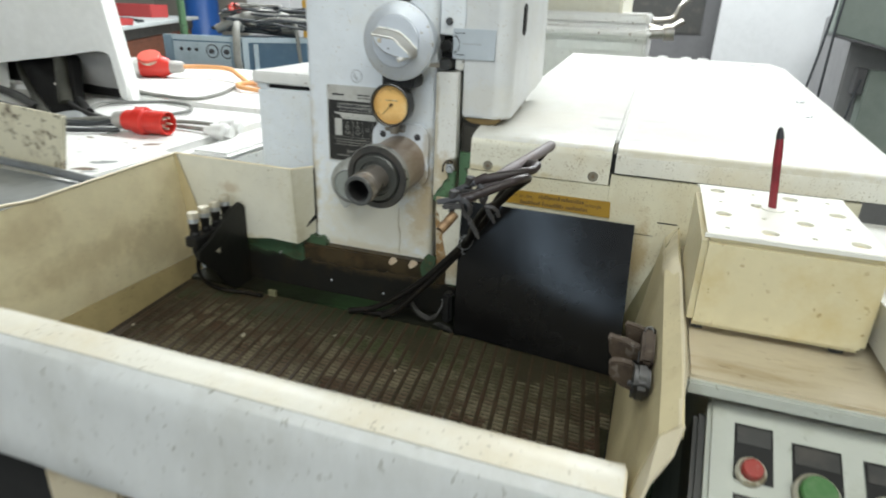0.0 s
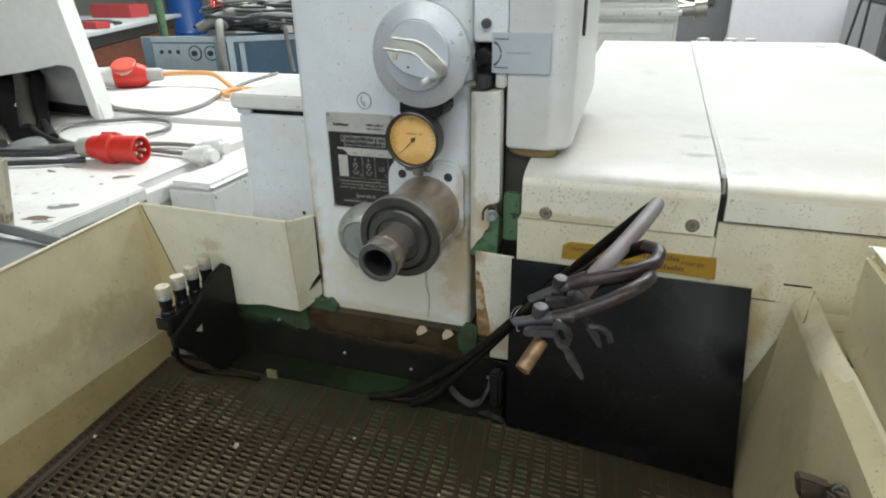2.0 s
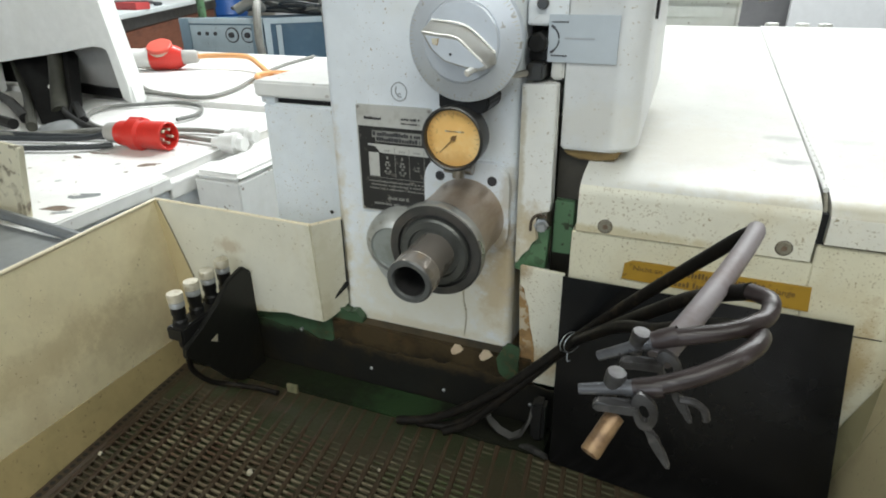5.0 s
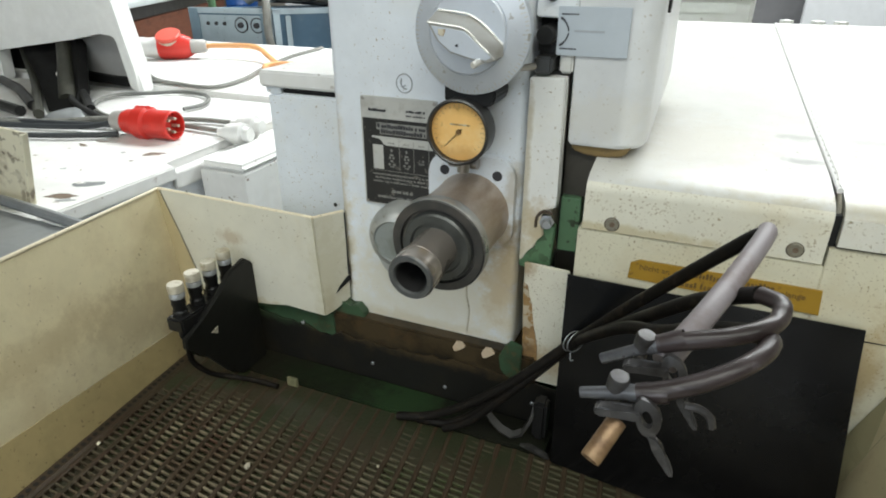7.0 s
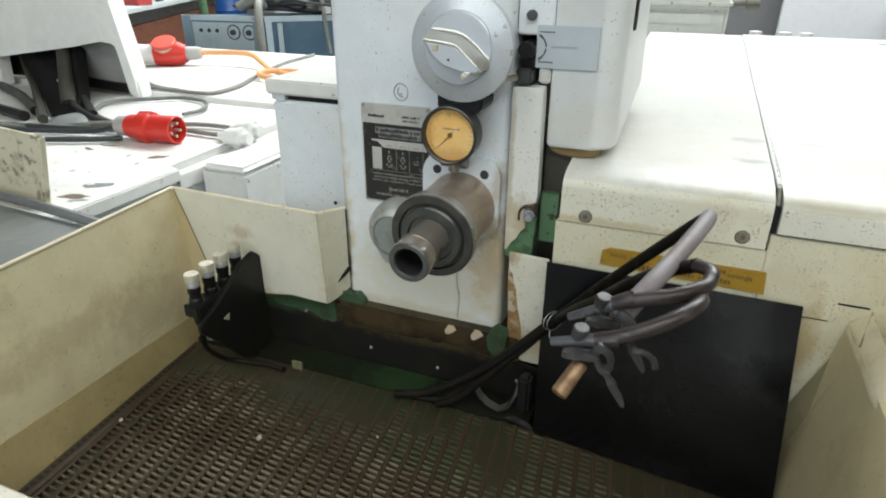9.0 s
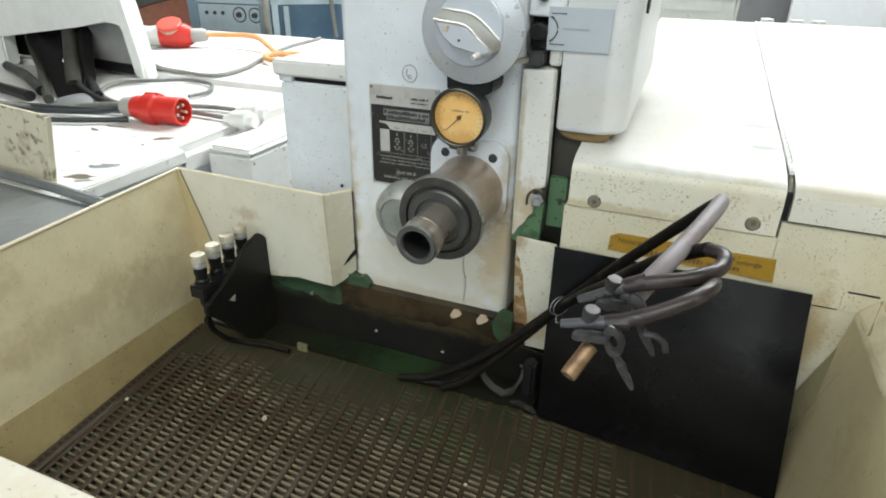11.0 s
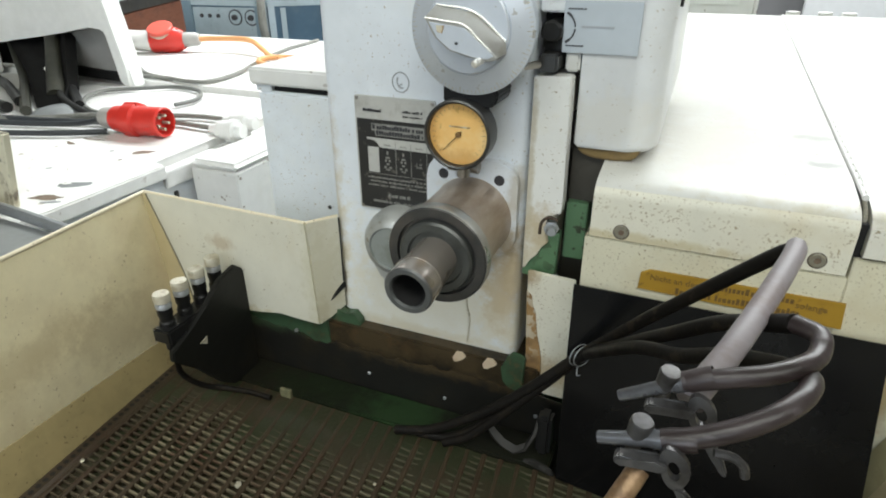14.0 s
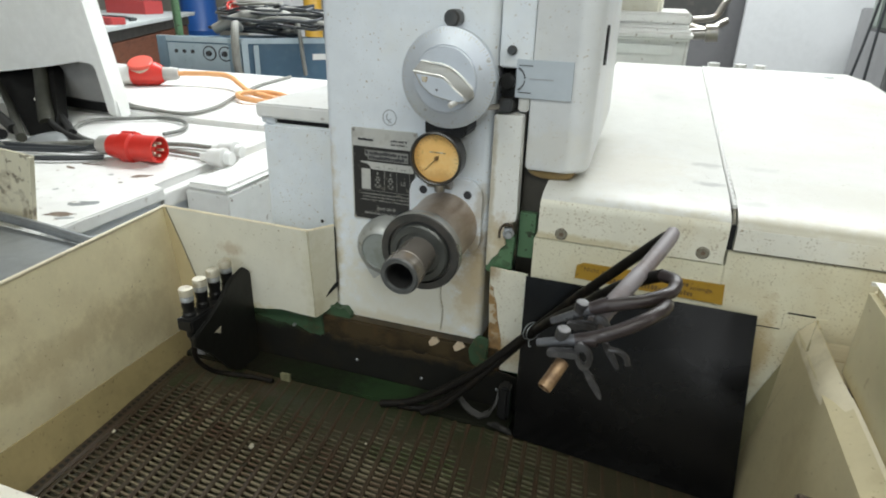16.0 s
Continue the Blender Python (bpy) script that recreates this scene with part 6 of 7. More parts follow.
# ---- left: white cabinets, plugs, grinder ----
def left_units():
    sc = thing("side_cabinet", (-0.41, 1.55, 0.0), "white painted side cabinet with an overhanging lid", "cabinet")
    part("cabinet_body", box(-0.489, -0.3215, 1.349, 1.78, 0.0, 1.2385, 0.004), "column", sc)
    part("cabinet_lid", box(-0.496, -0.3215, 1.343, 1.80, 1.2470, 1.2690, 0.003), "bench", sc)
    part("lid_spacer", box(-0.487, -0.3215, 1.356, 1.79, 1.2380, 1.2475), "hole", sc)
    part("lid_filler", box(-0.490, -0.466, 1.3495, 1.36, 1.2380, 1.2475, 0.001), "column", sc)
    part("side_screw", lathe((-0.392, 1.3495, 1.087), (0, -1, 0), [(-0.002, 0.0032), (0.001, 0.0030), (0.002, 0.002), (0.002, 0)], 12), "zinc", sc)
    lb = thing("low_cabinet", (-0.80, 1.8, 0.0), "low white cabinet beside the enamel bench", "cabinet")
    part("cabinet_body", box(-0.8695, -0.7565, 1.5765, 1.9395, 0.0, 1.0115, 0.002), "bench", lb)
    part("cabinet_top", box(-0.870, -0.756, 1.576, 1.94, 1.0120, 1.030, 0.008, 3), "bench", lb, "rounded white cabinet top")
    be = thing("enamel_bench", (-1.7, 1.6, 0.0), "chipped white enamel bench top on a cabinet", "bench")
    part("bench_top", prism([(-2.9, 0.75), (-0.862, 0.75), (-0.868, 1.515), (-0.905, 1.520), (-0.925, 2.06), (-2.9, 2.06)], "z", 1.008, 1.0350, 0.003), "bench", be, "chipped white enamel top")
    part("bench_body", box(-2.85, -0.885, 0.85, 2.0, 0.0, 1.0080, 0.003), "column", be)
    part("bench_ledge", prism([(-0.9035, 1.5200), (-0.8755, 1.5150), (-0.8780, 2.05), (-0.9235, 2.05)], "z", 0.985, 1.0180, 0.002), "bench", be)
    part("latch", box(-0.8845, -0.8800, 1.535, 1.545, 0.945, 0.972, 0.001), "dark_steel", be)
    part("latch", box(-0.8845, -0.8800, 1.470, 1.477, 0.955, 0.964, 0.001), "dark_steel", be)
    random.seed(44)
    for x, y, rx, ry, turn, m in ((-0.94, 1.374, 0.042, 0.016, 0.35, "tray"), (-0.955, 1.372, 0.014, 0.006, 0.2, "bench"), (-1.17, 1.552, 0.020, 0.007, -0.3, "chip"), (-1.148, 1.590, 0.030, 0.006, 0.1, "chip"), (-0.973, 1.560, 0.030, 0.012, 0.5, "chip"),
                                  (-0.924, 1.311, 0.034, 0.014, 0.45, "chip"), (-0.90, 1.300, 0.018, 0.007, 0.4, "tray"), (-1.041, 1.544, 0.006, 0.006, 0, "tray"), (-0.978, 1.507, 0.005, 0.005, 0, "chip"), (-1.06, 1.42, 0.007, 0.004, 1.0, "tray")):
        ring = []
        for k in range(14):
            a = 2 * math.pi * k / 14
            q = random.uniform(0.55, 1.1)
            px, py = rx * q * math.cos(a), ry * q * math.sin(a)
            ring.append((x + px * math.cos(turn) - py * math.sin(turn), y + px * math.sin(turn) + py * math.cos(turn)))
        part("chipped_spot", prism(ring, "z", 1.0345, 1.0354 if m != "bench" else 1.0358), m, be, "bare chipped spot" if m == "tray" else "")
    b2 = thing("rear_bench", (-1.6, 2.6, 0.0), "white rear bench behind the enamel bench", "bench")
    part("bench_top", box(-2.62, -0.70, 2.075, 3.02, 1.020, 1.0480, 0.003), "bench", b2)
    part("bench_body", box(-2.58, -0.74, 2.10, 2.98, 0.0, 1.020, 0.003), "column", b2)


left_units()


def power_plug(name, tail, face, label, closed=False):
    """A red five-pin plug lying on its side."""
    a, f = Vector(tail), Vector(face)
    L = (f - a).length
    d = (f - a).normalized()
    p = thing(name, a - Vector((0, 0, 0.03)), label, "power plug", group="red power plugs")
    part("cable_gland", lathe(a, d, [(0, 0), (0, 0.020), (0.004, 0.0225), (0.036, 0.0255), (0.040, 0.025)], 24), "grey_plastic", p)
    part("plug_body", lathe(a, d, [(0.036, 0.0265), (0.042, 0.0285), (L * 0.60, 0.0300), (L * 0.66, 0.0315), (L - 0.010, 0.0320), (L - 0.002, 0.0320), (L, 0.0300), (L, 0.0275), (L - 0.022, 0.0265), (L - 0.022, 0)], 36), "red", p)
    d_, u, v = frame_of(d)
    part("plug_collar", lathe(a, d, [(L * 0.40, 0.0300), (L * 0.43, 0.0365), (L * 0.60, 0.0375), (L * 0.63, 0.0310)], 28), "red", p)
    part("keyway", rod(a + d * (L * 0.42) + Vector((0, 0, 0.033)), a + d * (L * 0.62) + Vector((0, 0, 0.034)), 0.006, 10), "red", p)
    for k in range(5):
        an = 2 * math.pi * k / 5 + 0.35
        c = a + d * (L - 0.022) + (u * math.cos(an) + v * math.sin(an)) * 0.0155
        part("pin", rod(c, c + d * 0.019, 0.0034, 10, chamfer=0.001), "cap", p)
    return p


power_plug("power_plug", (-1.178, 1.652, 1.066), (-1.006, 1.662, 1.069), "red five-pin power plug with a grey gland, lying on the bench")


def coupler():
    c = thing("power_coupler", (-1.72, 2.55, 1.048), "red and white power coupler with a flap lid and orange cable", "power plug")
    a, f = Vector((-1.995, 2.46, 1.090)), Vector((-1.725, 2.60, 1.096))
    d = (f - a).normalized()
    part("white_half", lathe(a, d, [(0, 0), (0, 0.028), (0.05, 0.036), (0.09, 0.040), (0.10, 0.040)], 28), "white_plastic", c)
    part("red_half", lathe(a, d, [(0.098, 0.042), (0.11, 0.046), (0.19, 0.046), (0.215, 0.034), (0.22, 0.032)], 32), "red", c)
    part("flap_lid", lathe(a + d * 0.145 + Vector((0.0, -0.012, 0.038)), (0.15, -0.45, 1), [(0, 0), (0, 0.046), (0.010, 0.048), (0.014, 0.044), (0.015, 0)], 30), "faded_red", c, "faded red flap")
    part("flap_seal", lathe(a + d * 0.145 + Vector((0.0, -0.012, 0.038)), (0.15, -0.45, 1), [(-0.013, 0), (-0.013, 0.044), (-0.001, 0.0475), (0, 0)], 30), "cap", c)
    part("gland", lathe(a, d, [(0.215, 0.027), (0.262, 0.025), (0.275, 0.020), (0.275, 0)], 22), "grey_plastic", c)
    tail = a + d * 0.27
    part("orange_cable", tube([tail, tail + d * 0.05, (-1.55, 2.62, 1.098), (-1.44, 2.56, 1.078), (-1.36, 2.50, 1.066), (-1.26, 2.45, 1.064), (-1.16, 2.41, 1.060)], 0.010, 10, 6), "orange", c)
    part("orange_loop", tube([(-1.10, 2.42, 1.058), (-1.20, 2.37, 1.060), (-1.30, 2.37, 1.066), (-1.34, 2.43, 1.070), (-1.26, 2.49, 1.070), (-1.15, 2.46, 1.064), (-1.06, 2.42, 1.058)], 0.009, 10, 5), "orange", c)


coupler()


def bench_cables():
    z = 1.0445
    runs = (("dark_cable", 0.0068, [(-1.17, 1.652, 1.066), (-1.24, 1.640, 1.050), (-1.33, 1.62, z), (-1.46, 1.585, z), (-1.66, 1.54, z), (-1.85, 1.50, z)], "dark rubber plug cable on the bench"),
            ("cable", 0.0060, [(-0.925, 1.735, z), (-0.99, 1.737, z), (-1.06, 1.742, z), (-1.15, 1.735, z), (-1.25, 1.70, z + 0.01), (-1.42, 1.640, z), (-1.62, 1.58, z)], "grey cable with a white connector"),
            ("cable", 0.0060, [(-0.945, 1.805, z), (-1.035, 1.807, z), (-1.11, 1.790, z), (-1.22, 1.740, z), (-1.36, 1.655, z), (-1.60, 1.60, z)], "grey cable with a white connector"),
            ("loop_cable", 0.0054, [(-1.194, 1.876, z), (-1.188, 1.940, z), (-1.227, 2.006, z), (-1.288, 2.046, z), (-1.370, 2.050, z), (-1.445, 1.995, z), (-1.505, 1.950, z), (-1.508, 1.890, z), (-1.455, 1.820, z), (-1.380, 1.768, z), (-1.285, 1.732, z), (-1.20, 1.700, z)], "looped grey cable on the bench"),
            ("cable", 0.0064, [(-1.62, 2.090, 1.056), (-1.45, 2.10, 1.056), (-1.34, 2.085, 1.056), (-1.285, 2.115, 1.056), (-1.297, 2.25, 1.056), (-1.375, 2.45, 1.056), (-1.455, 2.72, 1.056), (-1.48, 2.98, 1.056)], "long grey cable across the rear bench"),
            ("cable", 0.0060, [(-1.847, 2.339, 1.054), (-1.709, 2.243, 1.054), (-1.582, 2.150, 1.054), (-1.483, 2.115, 1.054), (-1.424, 2.102, 1.056)], "thin grey cable on the rear bench"),
            ("dark_cable", 0.0065, [(-1.145, 1.625, z), (-1.21, 1.585, z), (-1.28, 1.555, z), (-1.40, 1.515, z), (-1.6, 1.46, z)], "thin dark cable on the bench"),
            ("dark_cable", 0.0060, [(-1.16, 1.690, z), (-1.27, 1.665, z), (-1.38, 1.640, z), (-1.50, 1.62, z), (-1.7, 1.59, z)], "thin dark cable on the bench"))
    for m, r, pts, lab in runs:
        solo("cable", tube(pts, r, 8, 6), m, lab, "cable", group="cables on the bench")
    for (x, y) in ((-0.880, 1.728), (-0.900, 1.795)):
        c = thing("white_connector", (x, y, 1.02), "white plastic cable connector", "connector", group="white connectors")
        part("shell", lathe((x - 0.060, y - 0.004, 1.0455), (1, 0.10, 0.0), [(0, 0), (0, 0.011), (0.020, 0.013), (0.022, 0.021), (0.050, 0.023), (0.066, 0.021), (0.068, 0.017), (0.082, 0.016), (0.083, 0)], 20), "white_plastic", c)
        part("locking_ring", lathe((x - 0.060, y - 0.004, 1.0455), (1, 0.10, 0.0), [(0.050, 0.0225), (0.052, 0.0255), (0.064, 0.0255), (0.066, 0.0215)], 16), "white_plastic", c)


bench_cables()


def grinder():
    g = thing("bench_machine", (-1.75, 2.02, 1.035), "off-white bench machine with an arched dark opening", "machine")
    # front casting: outline with an arched opening, in the plane of the front
    poly = [(-1.474, 1.0365), (-1.486, 1.10), (-1.520, 1.281), (-1.545, 1.42), (-1.585, 1.62), (-1.64, 1.68), (-2.30, 1.68), (-2.42, 1.60), (-2.40, 1.135), (-2.06, 1.136), (-2.02, 1.143), (-1.86, 1.164), (-1.731, 1.1817), (-1.60, 1.205), (-1.553, 1.211), (-1.534, 1.203), (-1.526, 1.185), (-1.517, 1.060), (-1.513, 1.0365)]
    part("housing", prism(poly, "y", 2.0, 2.055, 0.010, 3), "hood", g, "off-white cast housing")
    part("housing_back", box(-2.36, -1.80, 2.06, 2.30, 1.22, 1.66, 0.02), "hood", g)
    part("inner_wall", prism([(-2.40, 1.30), (-1.79, 1.30), (-1.79, 1.045), (-1.90, 1.045), (-1.915, 1.075), (-2.0, 1.085), (-2.03, 1.062), (-2.09, 1.06), (-2.40, 1.06)], "y", 2.085, 2.11), "gaiter", g, "oily black inner wall")
    part("inner_panel", box(-1.80, -1.560, 2.060, 2.075, 1.068, 1.25, 0.005, 2), "inner_grey", g, "grey inner panel")
    part("inner_sill", prism([(-1.80, 1.052), (-1.530, 1.040), (-1.530, 1.066), (-1.80, 1.084)], "y", 2.050, 2.080, 0.003), "black", g)
    part("left_foot", prism([(-2.40, 1.14), (-2.09, 1.14), (-2.10, 1.0365), (-2.40, 1.0365)], "y", 2.0, 2.05, 0.006), "hood", g)
    # black sloping carriage that reaches out of the opening onto the bench
    bm = bmesh.new()
    face = [(-2.115, 2.082, 1.20), (-1.80, 2.082, 1.215), (-1.585, 1.880, 1.062), (-1.500, 1.790, 1.040), (-1.515, 1.730, 1.040), (-1.660, 1.825, 1.048), (-1.900, 1.985, 1.062)]
    top_ring = [bm.verts.new(p) for p in face]
    low_ring = [bm.verts.new((x + 0.006, y + 0.030, max(1.0362, z - 0.012))) for x, y, z in face]
    bm.faces.new(top_ring)
    bm.faces.new(low_ring[::-1])
    for k in range(7):
        q = (k + 1) % 7
        bm.faces.new((top_ring[k], low_ring[k], low_ring[q], top_ring[q]))
    part("carriage", bm, "gaiter", g, "oily black sloping carriage")
    post = tube([(-1.845, 2.070, 1.215), (-1.770, 2.004, 1.150), (-1.660, 1.905, 1.085), (-1.565, 1.825, 1.046)], 0.022, 12, 5)
    part("slide_post", post, "olive_black", g, "dull olive black slide post")
    part("strut", tube([(-2.085, 2.085, 1.170), (-2.030, 2.055, 1.085), (-1.860, 1.946, 1.052), (-1.640, 1.790, 1.050), (-1.470, 1.672, 1.050)], 0.013, 10, 6), "olive_black", g, "curved black strut")
    part("strut", tube([(-1.815, 2.075, 1.150), (-1.800, 2.055, 1.075), (-1.660, 1.945, 1.055), (-1.500, 1.835, 1.052), (-1.400, 1.765, 1.050)], 0.012, 10, 6), "black", g, "curved black strut")
    part("side_lobe", tube([(-2.05, 1.965, 1.048), (-1.86, 1.885, 1.050), (-1.70, 1.80, 1.052), (-1.58, 1.735, 1.050)], 0.014, 10, 6), "black", g, "black side rail on the bench")
    part("side_lobe", tube([(-1.90, 1.760, 1.048), (-1.70, 1.715, 1.050), (-1.55, 1.680, 1.050)], 0.014, 10, 6), "black", g, "black side rail on the bench")
    part("drooping_cable", tube([(-1.775, 2.05, 1.13), (-1.73, 1.97, 1.080), (-1.62, 1.88, 1.056), (-1.49, 1.79, 1.056), (-1.36, 1.735, 1.048), (-1.25, 1.70, 1.0455)], 0.0080, 10, 6), "black", g, "black drooping cable")
    for p in ((-1.700, 1.915, 1.095), (-1.845, 1.985, 1.105)):
        part("bright_bolt", lathe(p, (0.5, -0.7, 0.4), [(0, 0), (0, 0.007), (0.006, 0.006), (0.008, 0)], 10), "cap_bright", g)
    part("round_base", lathe((-1.435, 1.735, 1.0355), (0, 0, 1), [(0, 0.066), (0.004, 0.066), (0.010, 0.052), (0.016, 0.028), (0.018, 0)], 30), "tray", g, "shiny round foot")


grinder()


def left_scrap():
    s = thing("guard_plate", (-1.0, 1.25, 1.035), "flaked rusty cream guard plate standing on the bench edge", "guard plate")
    part("plate", prism([(-1.35, 1.035), (-0.925, 1.036), (-0.893, 1.160), (-1.33, 1.190)], "y", 1.262, 1.268, 0.001), "flaked", s)
    part("plate_flange", prism([(-0.927, 1.036), (-0.920, 1.036), (-0.887, 1.160), (-0.894, 1.160)], "y", 1.254, 1.2615), "flaked", s)
    t = thing("steel_tray", (-0.95, 1.1, 1.0), "scratched grey steel tray with a folded rim", "tray")
    part("tray_floor", prism([(-1.5, 0.80), (-0.720, 0.80), (-0.700, 1.205), (-1.5, 1.255)], "z", 1.036, 1.040), "tray", t)
    part("tray_rim", tube([(-0.700, 1.212, 1.043), (-0.80, 1.220, 1.048), (-1.0, 1.236, 1.052), (-1.5, 1.262, 1.06)], 0.009, 10, 4), "tray", t)


left_scrap()


# ---- behind: power supply, tables, cabinets ----
def power_supply():
    p = thing("power_supply", (-1.95, 3.35, 0.0), "blue grey portable power supply box with round dials", "power supply")
    # front panel is turned towards the benches
    fl, fr, br = Vector((-2.385, 3.18, 0)), Vector((-1.925, 3.24, 0)), Vector((-1.49, 3.62, 0))
    z0, z1 = 0.94, 1.180

    def wall_slab(a, c, za, zb, inset, depth):
        d = (c - a).normalized()
        nrm = Vector((d.y, -d.x, 0))
        a2, c2 = a + d * inset, c - d * inset
        bb = bmesh.new()
        vs = []
        for h in (0.0, depth):
            vs += [bb.verts.new((q.x + nrm.x * h, q.y + nrm.y * h, zz)) for q, zz in ((a2, za), (c2, za), (c2, zb), (a2, zb))]
        for f in ((0, 1, 2, 3), (7, 6, 5, 4), (0, 4, 5, 1), (1, 5, 6, 2), (2, 6, 7, 3), (3, 7, 4, 0)):
            bb.faces.new([vs[k] for k in f])
        return bb

    bl = fl + (br - fr)
    part("case", prism([(q.x, q.y) for q in (fl, fr, br, bl)], "z", z0, z1, 0.004), "deep_blue", p)
    part("front_panel", wall_slab(fl, fr, z0 + 0.015, z1 - 0.03, 0.02, 0.006), "pale_box", p, "pale front panel")
    part("top_rim", wall_slab(fl, fr, z1 - 0.022, z1 + 0.004, 0.0, 0.012), "pale_box", p)
    part("side_rim", wall_slab(fr, br, z1 - 0.022, z1 + 0.004, 0.0, 0.012), "pale_box", p)
    part("corner_post", wall_slab(fl, fl + (fr - fl) * 0.12, z0, z1, 0.002, 0.014), "blue_box", p)
    part("corner_post", wall_slab(fr - (fr - fl) * 0.14, fr - (fr - fl) * 0.07, z0, z1, 0.002, 0.012), "blue_box", p)
    part("corner_strip", wall_slab(fr - (fr - fl) * 0.05, fr, z0, z1, 0.002, 0.012), "pale_box", p)
    part("corner_post", wall_slab(fr, fr + (br - fr) * 0.06, z0, z1, 0.002, 0.012), "pale_box", p)
    part("side_rib", wall_slab(fr + (br - fr) * 0.10, fr + (br - fr) * 0.15, z0, z1 - 0.03, 0.002, 0.010), "pale_box", p)
    part("side_label", wall_slab(fr + (br - fr) * 0.62, fr + (br - fr) * 0.80, z1 - 0.105, z1 - 0.075, 0, 0.003), "white_plastic", p)
    d = (fr - fl).normalized()
    nrm = Vector((d.y, -d.x, 0))
    for f, r in ((0.625, 0.037), (0.815, 0.037)):
        c = fl + (fr - fl) * f + nrm * 0.006
        c.z = z1 - 0.075
        k = part("dial", lathe(c, nrm, [(0, r), (0.004, r), (0.004, r - 0.006), (0.0045, r - 0.006)], 24), "ink", p, "round dial")
        part("dial_disc", lathe(c, nrm, [(0.003, r - 0.006), (0.0046, r - 0.007), (0.0046, 0)], 24), "pale_box", k)
        part("dial_knob", lathe(c, nrm, [(0.004, 0.014), (0.020, 0.012), (0.020, 0)], 16), "ink", k)
    for f in (0.22, 0.32, 0.42):
        c = fl + (fr - fl) * f + nrm * 0.006
        c.z = z1 - 0.070
        part("switch", lathe(c, nrm, [(0, 0.010), (0.006, 0.009), (0.006, 0)], 12), "ink", p)
    for f in (0.30, 0.55, 0.72):
        c = fl + (fr - fl) * f + nrm * 0.006
        c.z = z0 + 0.055
        part("socket", lathe(c, nrm, [(0, 0.020), (0.006, 0.018), (0.006, 0)], 16), "ink", p)
    part("stand", box(-2.3, -1.7, 3.36, 3.7, 0.0, 0.94, 0.004), "dark_wood", p)
    # coiled leads heaped on the lid
    random.seed(21)
    for k in range(22):
        cx, cy = random.uniform(-2.12, -1.66), random.uniform(3.38, 3.62)
        r0, turn = random.uniform(0.08, 0.26), random.uniform(0, 6.28)
        pts = []
        zz = z1 + 0.014 + 0.0062 * k
        for q in range(13):
            a = turn + q * 0.52
            rr = r0 * (1 + 0.22 * math.sin(2.3 * a + k))
            pts.append((cx + rr * math.cos(a) * 1.2, cy + rr * math.sin(a) * 0.62, zz + random.uniform(-0.004, 0.022)))
        m, r = (("dark_cable", 0.0085), ("cable", 0.0075), ("dark_cable", 0.0065), ("cable", 0.010))[k % 4]
        solo("lead", tube(pts, r, 8, 4), m, "coiled rubber lead heaped on the power supply", "cable", group="leads on the power supply")
    solo("lead", tube([(-2.12, 3.30, 1.215), (-2.02, 3.33, 1.265), (-1.90, 3.40, 1.300), (-1.78, 3.47, 1.285), (-1.62, 3.54, 1.255)], 0.026, 12, 6), "cable", "thick grey hose lying over the coiled leads", "cable", group="leads on the power supply")
    solo("lead", tube([(-1.98, 3.32, 1.225), (-1.945, 3.24, 1.248), (-1.925, 3.200, 1.19), (-1.93, 3.20, 1.08), (-1.925, 3.21, 1.00)], 0.020, 10, 6), "cable", "thick grey lead hanging over the box edge", "cable", group="leads on the power supply")
    solo("lead", tube([(-1.72, 3.44, 1.225), (-1.70, 3.42, 1.255), (-1.680, 3.40, 1.21), (-1.68, 3.42, 1.08), (-1.67, 3.42, 1.0)], 0.011, 10, 6), "cable", "grey lead hanging over the box edge", "cable", group="leads on the power supply")
    power_plug("power_plug", (-2.17, 3.52, 1.235), (-2.10, 3.44, 1.330), "faded red power plug lying among the leads")
    return p


power_supply()


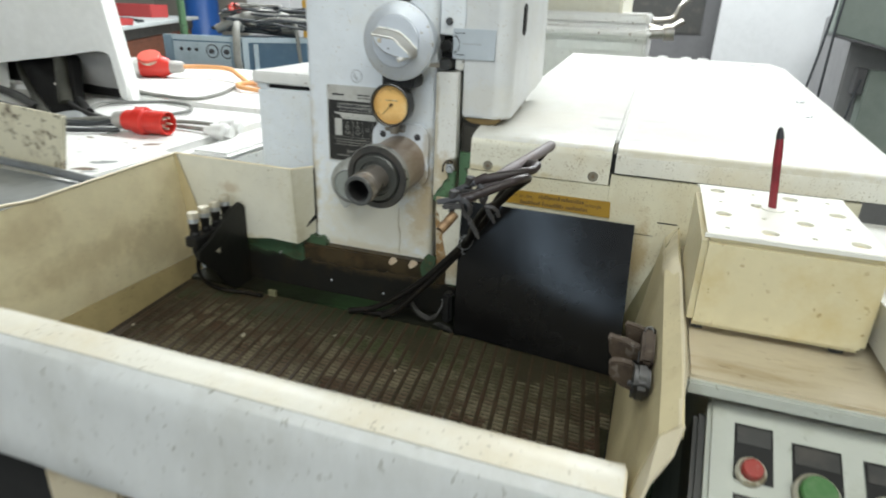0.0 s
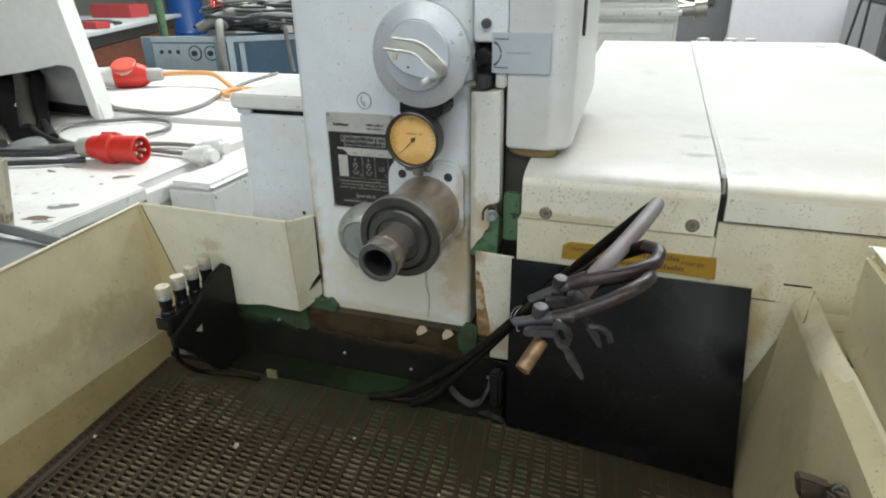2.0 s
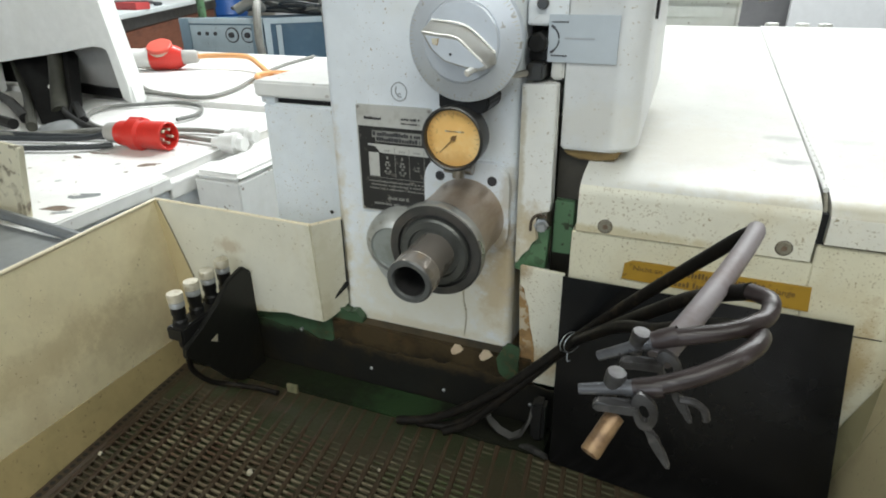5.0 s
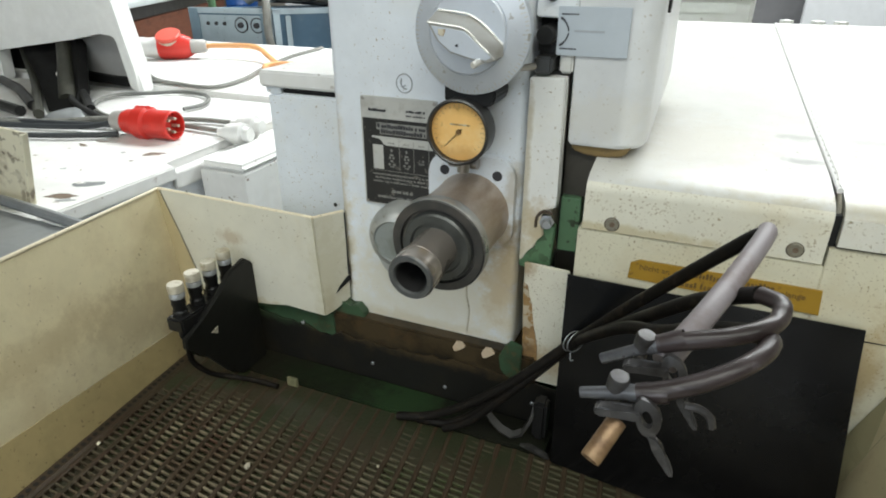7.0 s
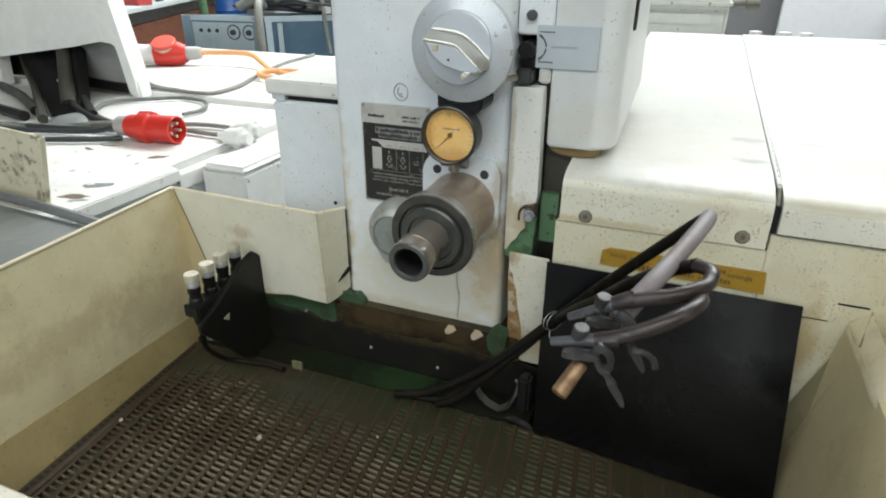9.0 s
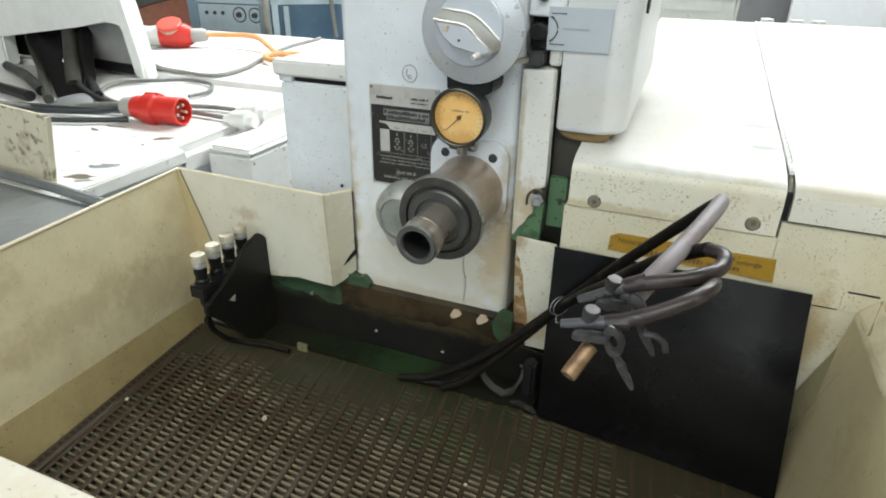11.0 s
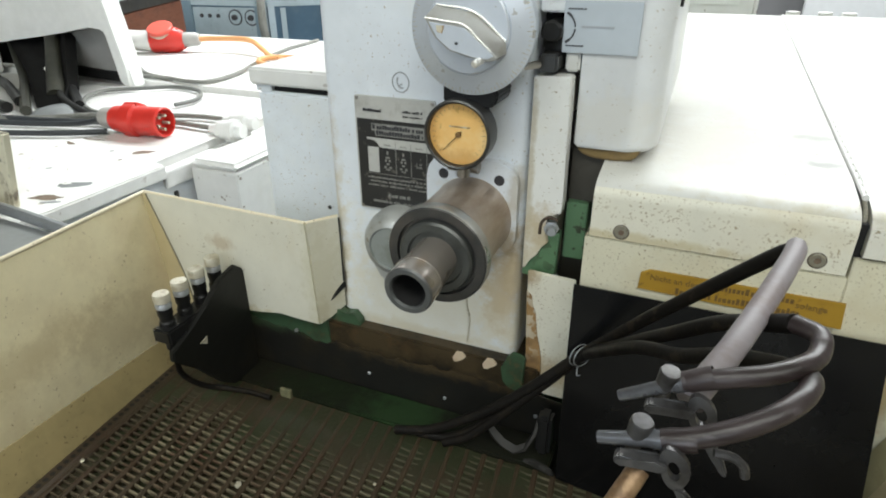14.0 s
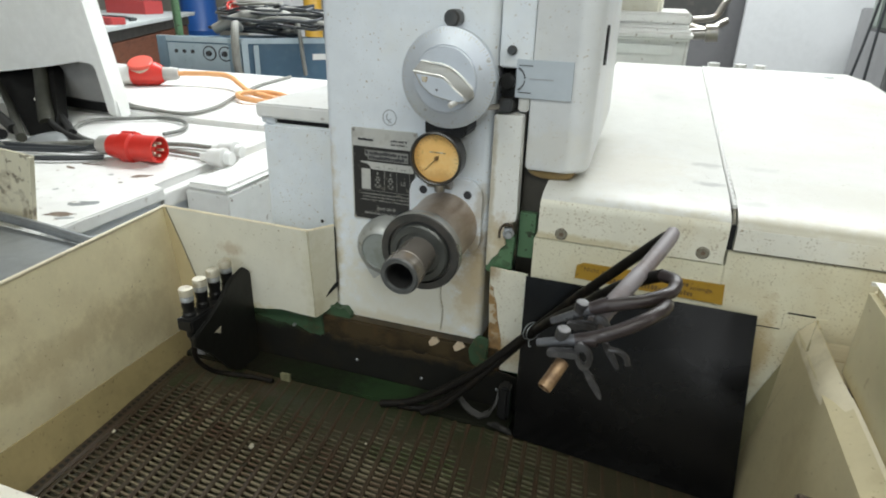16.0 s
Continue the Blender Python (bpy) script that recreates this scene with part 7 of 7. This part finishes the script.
def back_area():
    t = thing("grey_table", (-3.4, 4.1, 0.0), "grey topped work table with a dark red drawer front", "table")
    along, side = Vector((-0.470, 0.8827, 0)), Vector((-0.8827, -0.470, 0))
    near = Vector((-2.74, 3.06, 0))

    def foot_print(a0, a1, s0, s1):
        return [((near + along * a + side * q).x, (near + along * a + side * q).y) for a, q in ((a0, s0), (a1, s0), (a1, s1), (a0, s1))]

    part("tabletop", prism(foot_print(0, 2.6, 0, 1.9), "z", 1.162, 1.190, 0.004), "table_grey", t)
    part("apron", prism(foot_print(0.05, 2.55, 0.05, 1.80), "z", 1.09, 1.161), "dark_steel", t)
    part("drawer_front", prism(foot_print(0.12, 2.4, 0.04, 0.08), "z", 0.75, 1.085, 0.004), "dark_wood", t)
    for a0 in (0.06, 2.48):
        for s0 in (0.06, 1.74):
            part("leg", prism(foot_print(a0, a0 + 0.06, s0, s0 + 0.06), "z", 0, 1.089), "dark_steel", t)
    solo("table_post", rod((-2.424, 3.42, 0.0), (-2.47, 3.42, 1.75), 0.022, 12), "green", "green painted upright post beside the power supply", "post")
    for x, y, sx, sy, sz in ((-3.10, 3.56, 0.085, 0.055, 0.040), (-4.05, 4.75, 0.20, 0.10, 0.10)):
        solo("red_box", box(x - sx, x + sx, y - sy, y + sy, 1.190, 1.190 + sz, 0.004), "dull_red", "small dull red box on the grey table", "box", group="red boxes on the table")
    for k, r in enumerate((0.19, 0.14)):
        solo("lead", tube([(-3.46 + r * 1.2 * math.cos(a), 3.86 + r * math.sin(a) * 0.9, 1.199 + 0.009 * k) for a in [0.7 * q for q in range(9)]], 0.008, 8, 4), "dark_cable", "dark lead lying on the grey table", "cable")
    solo("blue_barrel", lathe((-4.62, 6.2, 0.0), (0, 0, 1), [(0, 0), (0, 0.18), (0.02, 0.185), (0.45, 0.185), (0.47, 0.195), (0.49, 0.185), (0.95, 0.185), (0.97, 0.195), (0.99, 0.185), (1.62, 0.18), (1.65, 0.16), (1.65, 0)], 36), "blue", "tall blue plastic barrel beside the table", "barrel")
    solo("white_carton", box(-3.30, -2.86, 5.2, 5.6, 0.0, 1.62, 0.006), "partition", "pale carton standing behind the power supply", "carton")
    solo("yellow_can", lathe((-2.55, 5.02, 0.0), (0, 0, 1), [(0, 0), (0, 0.07), (1.36, 0.07), (1.40, 0.05), (1.40, 0)], 26), "yellow", "yellow can before the pale carton", "can")
    # white machine behind the lid
    m = thing("rear_machine", (0.0, 3.1, 0.0), "white machine housing behind the lid", "machine")
    part("housing", box(-0.42, 0.165, 2.78, 3.5, 0.0, 1.345, 0.012, 3), "bench", m)
    part("housing_step", box(-0.42, 0.172, 2.74, 3.5, 1.30, 1.330, 0.010, 3), "bench", m)
    part("upper_housing", box(-0.42, 0.06, 2.86, 3.5, 1.345, 1.75, 0.012, 3), "cream_back", m)
    part("upper_rim", box(-0.42, 0.160, 2.80, 3.5, 1.3455, 1.385, 0.008, 3), "bench", m)
    part("grip_recess", prism(rounded_rect(-0.16, 0.115, 1.255, 1.285, 0.006, 3), "y", 2.772, 2.781), "hood", m)
    for pts in ([(0.17, 3.0, 1.36), (0.24, 3.02, 1.37), (0.27, 3.05, 1.42), (0.30, 3.1, 1.46)], [(0.16, 2.95, 1.34), (0.22, 2.95, 1.33), (0.28, 3.0, 1.36)]):
        part("pipe", tube(pts, 0.012, 10, 5), "steel", m)
    part("valve", lathe((0.165, 2.93, 1.315), (1, 0, 0.1), [(0, 0.02), (0.05, 0.02), (0.052, 0.03), (0.09, 0.03), (0.092, 0)], 16), "steel", m)
    for x in (0.23, 0.30, 0.35):
        solo("small_valve", lathe((x, 2.50, 0.0), (0, 0, 1), [(0, 0), (0, 0.012), (1.240, 0.012), (1.241, 0.016), (1.263, 0.016), (1.265, 0)], 14), "white_plastic", "small white fitting standing behind the lid", "fitting", group="fittings behind the lid")
    d = thing("door_1", (0.35, 5.3, 0.0), "dark grey steel door", "door", kind="structure")
    part("door_leaf", box(-0.25, 0.56, 5.28, 5.33, 0.0, 2.05, 0.004), "grey_door", d)
    part("door_panel", box(-0.10, 0.45, 5.27, 5.282, 1.25, 1.85, 0.003), "dark_steel", d)
    solo("partition", box(0.545, 1.42, 5.10, 5.18, 0.0, 2.3, 0.006), "partition", "pale grey partition panel", "partition")
    c = thing("switch_cabinet", (1.75, 4.6, 0.0), "grey cabinet with a green overhead box and hanging cables", "cabinet")
    part("cabinet_body", box(1.16, 2.4, 4.26, 5.0, 0.0, 1.40, 0.008), "mid_grey", c)
    part("overhead_box", prism([(1.03, 1.318), (1.30, 1.260), (2.4, 1.05), (2.4, 2.1), (1.03, 2.1)], "y", 4.12, 4.255, 0.008), "cabinet_green", c, "green overhead box")
    part("edge_strip", prism([(1.03, 1.306), (1.30, 1.248), (2.4, 1.036), (2.4, 1.049), (1.30, 1.259), (1.03, 1.317)], "y", 4.10, 4.25, 0.002), "grey_door", c, "dark lower edge")
    part("lower_box", box(1.252, 1.75, 4.14, 4.255, 0.5, 1.150, 0.006), "cabinet_green", c)
    part("side_box", box(1.205, 1.250, 4.17, 4.255, 1.02, 1.155, 0.004), "grey_door", c)
    for pts in ([(1.03, 4.10, 1.9), (1.01, 4.09, 1.5), (0.985, 4.09, 1.2), (0.95, 4.10, 0.9)], [(1.06, 4.08, 1.9), (1.035, 4.08, 1.45), (1.03, 4.08, 1.2), (1.035, 4.09, 0.8)], [(1.22, 4.15, 1.10), (1.205, 4.14, 1.0), (1.19, 4.13, 0.85)]):
        part("hanging_cable", tube(pts, 0.0065, 8, 5), "dark_cable", c)


back_area()
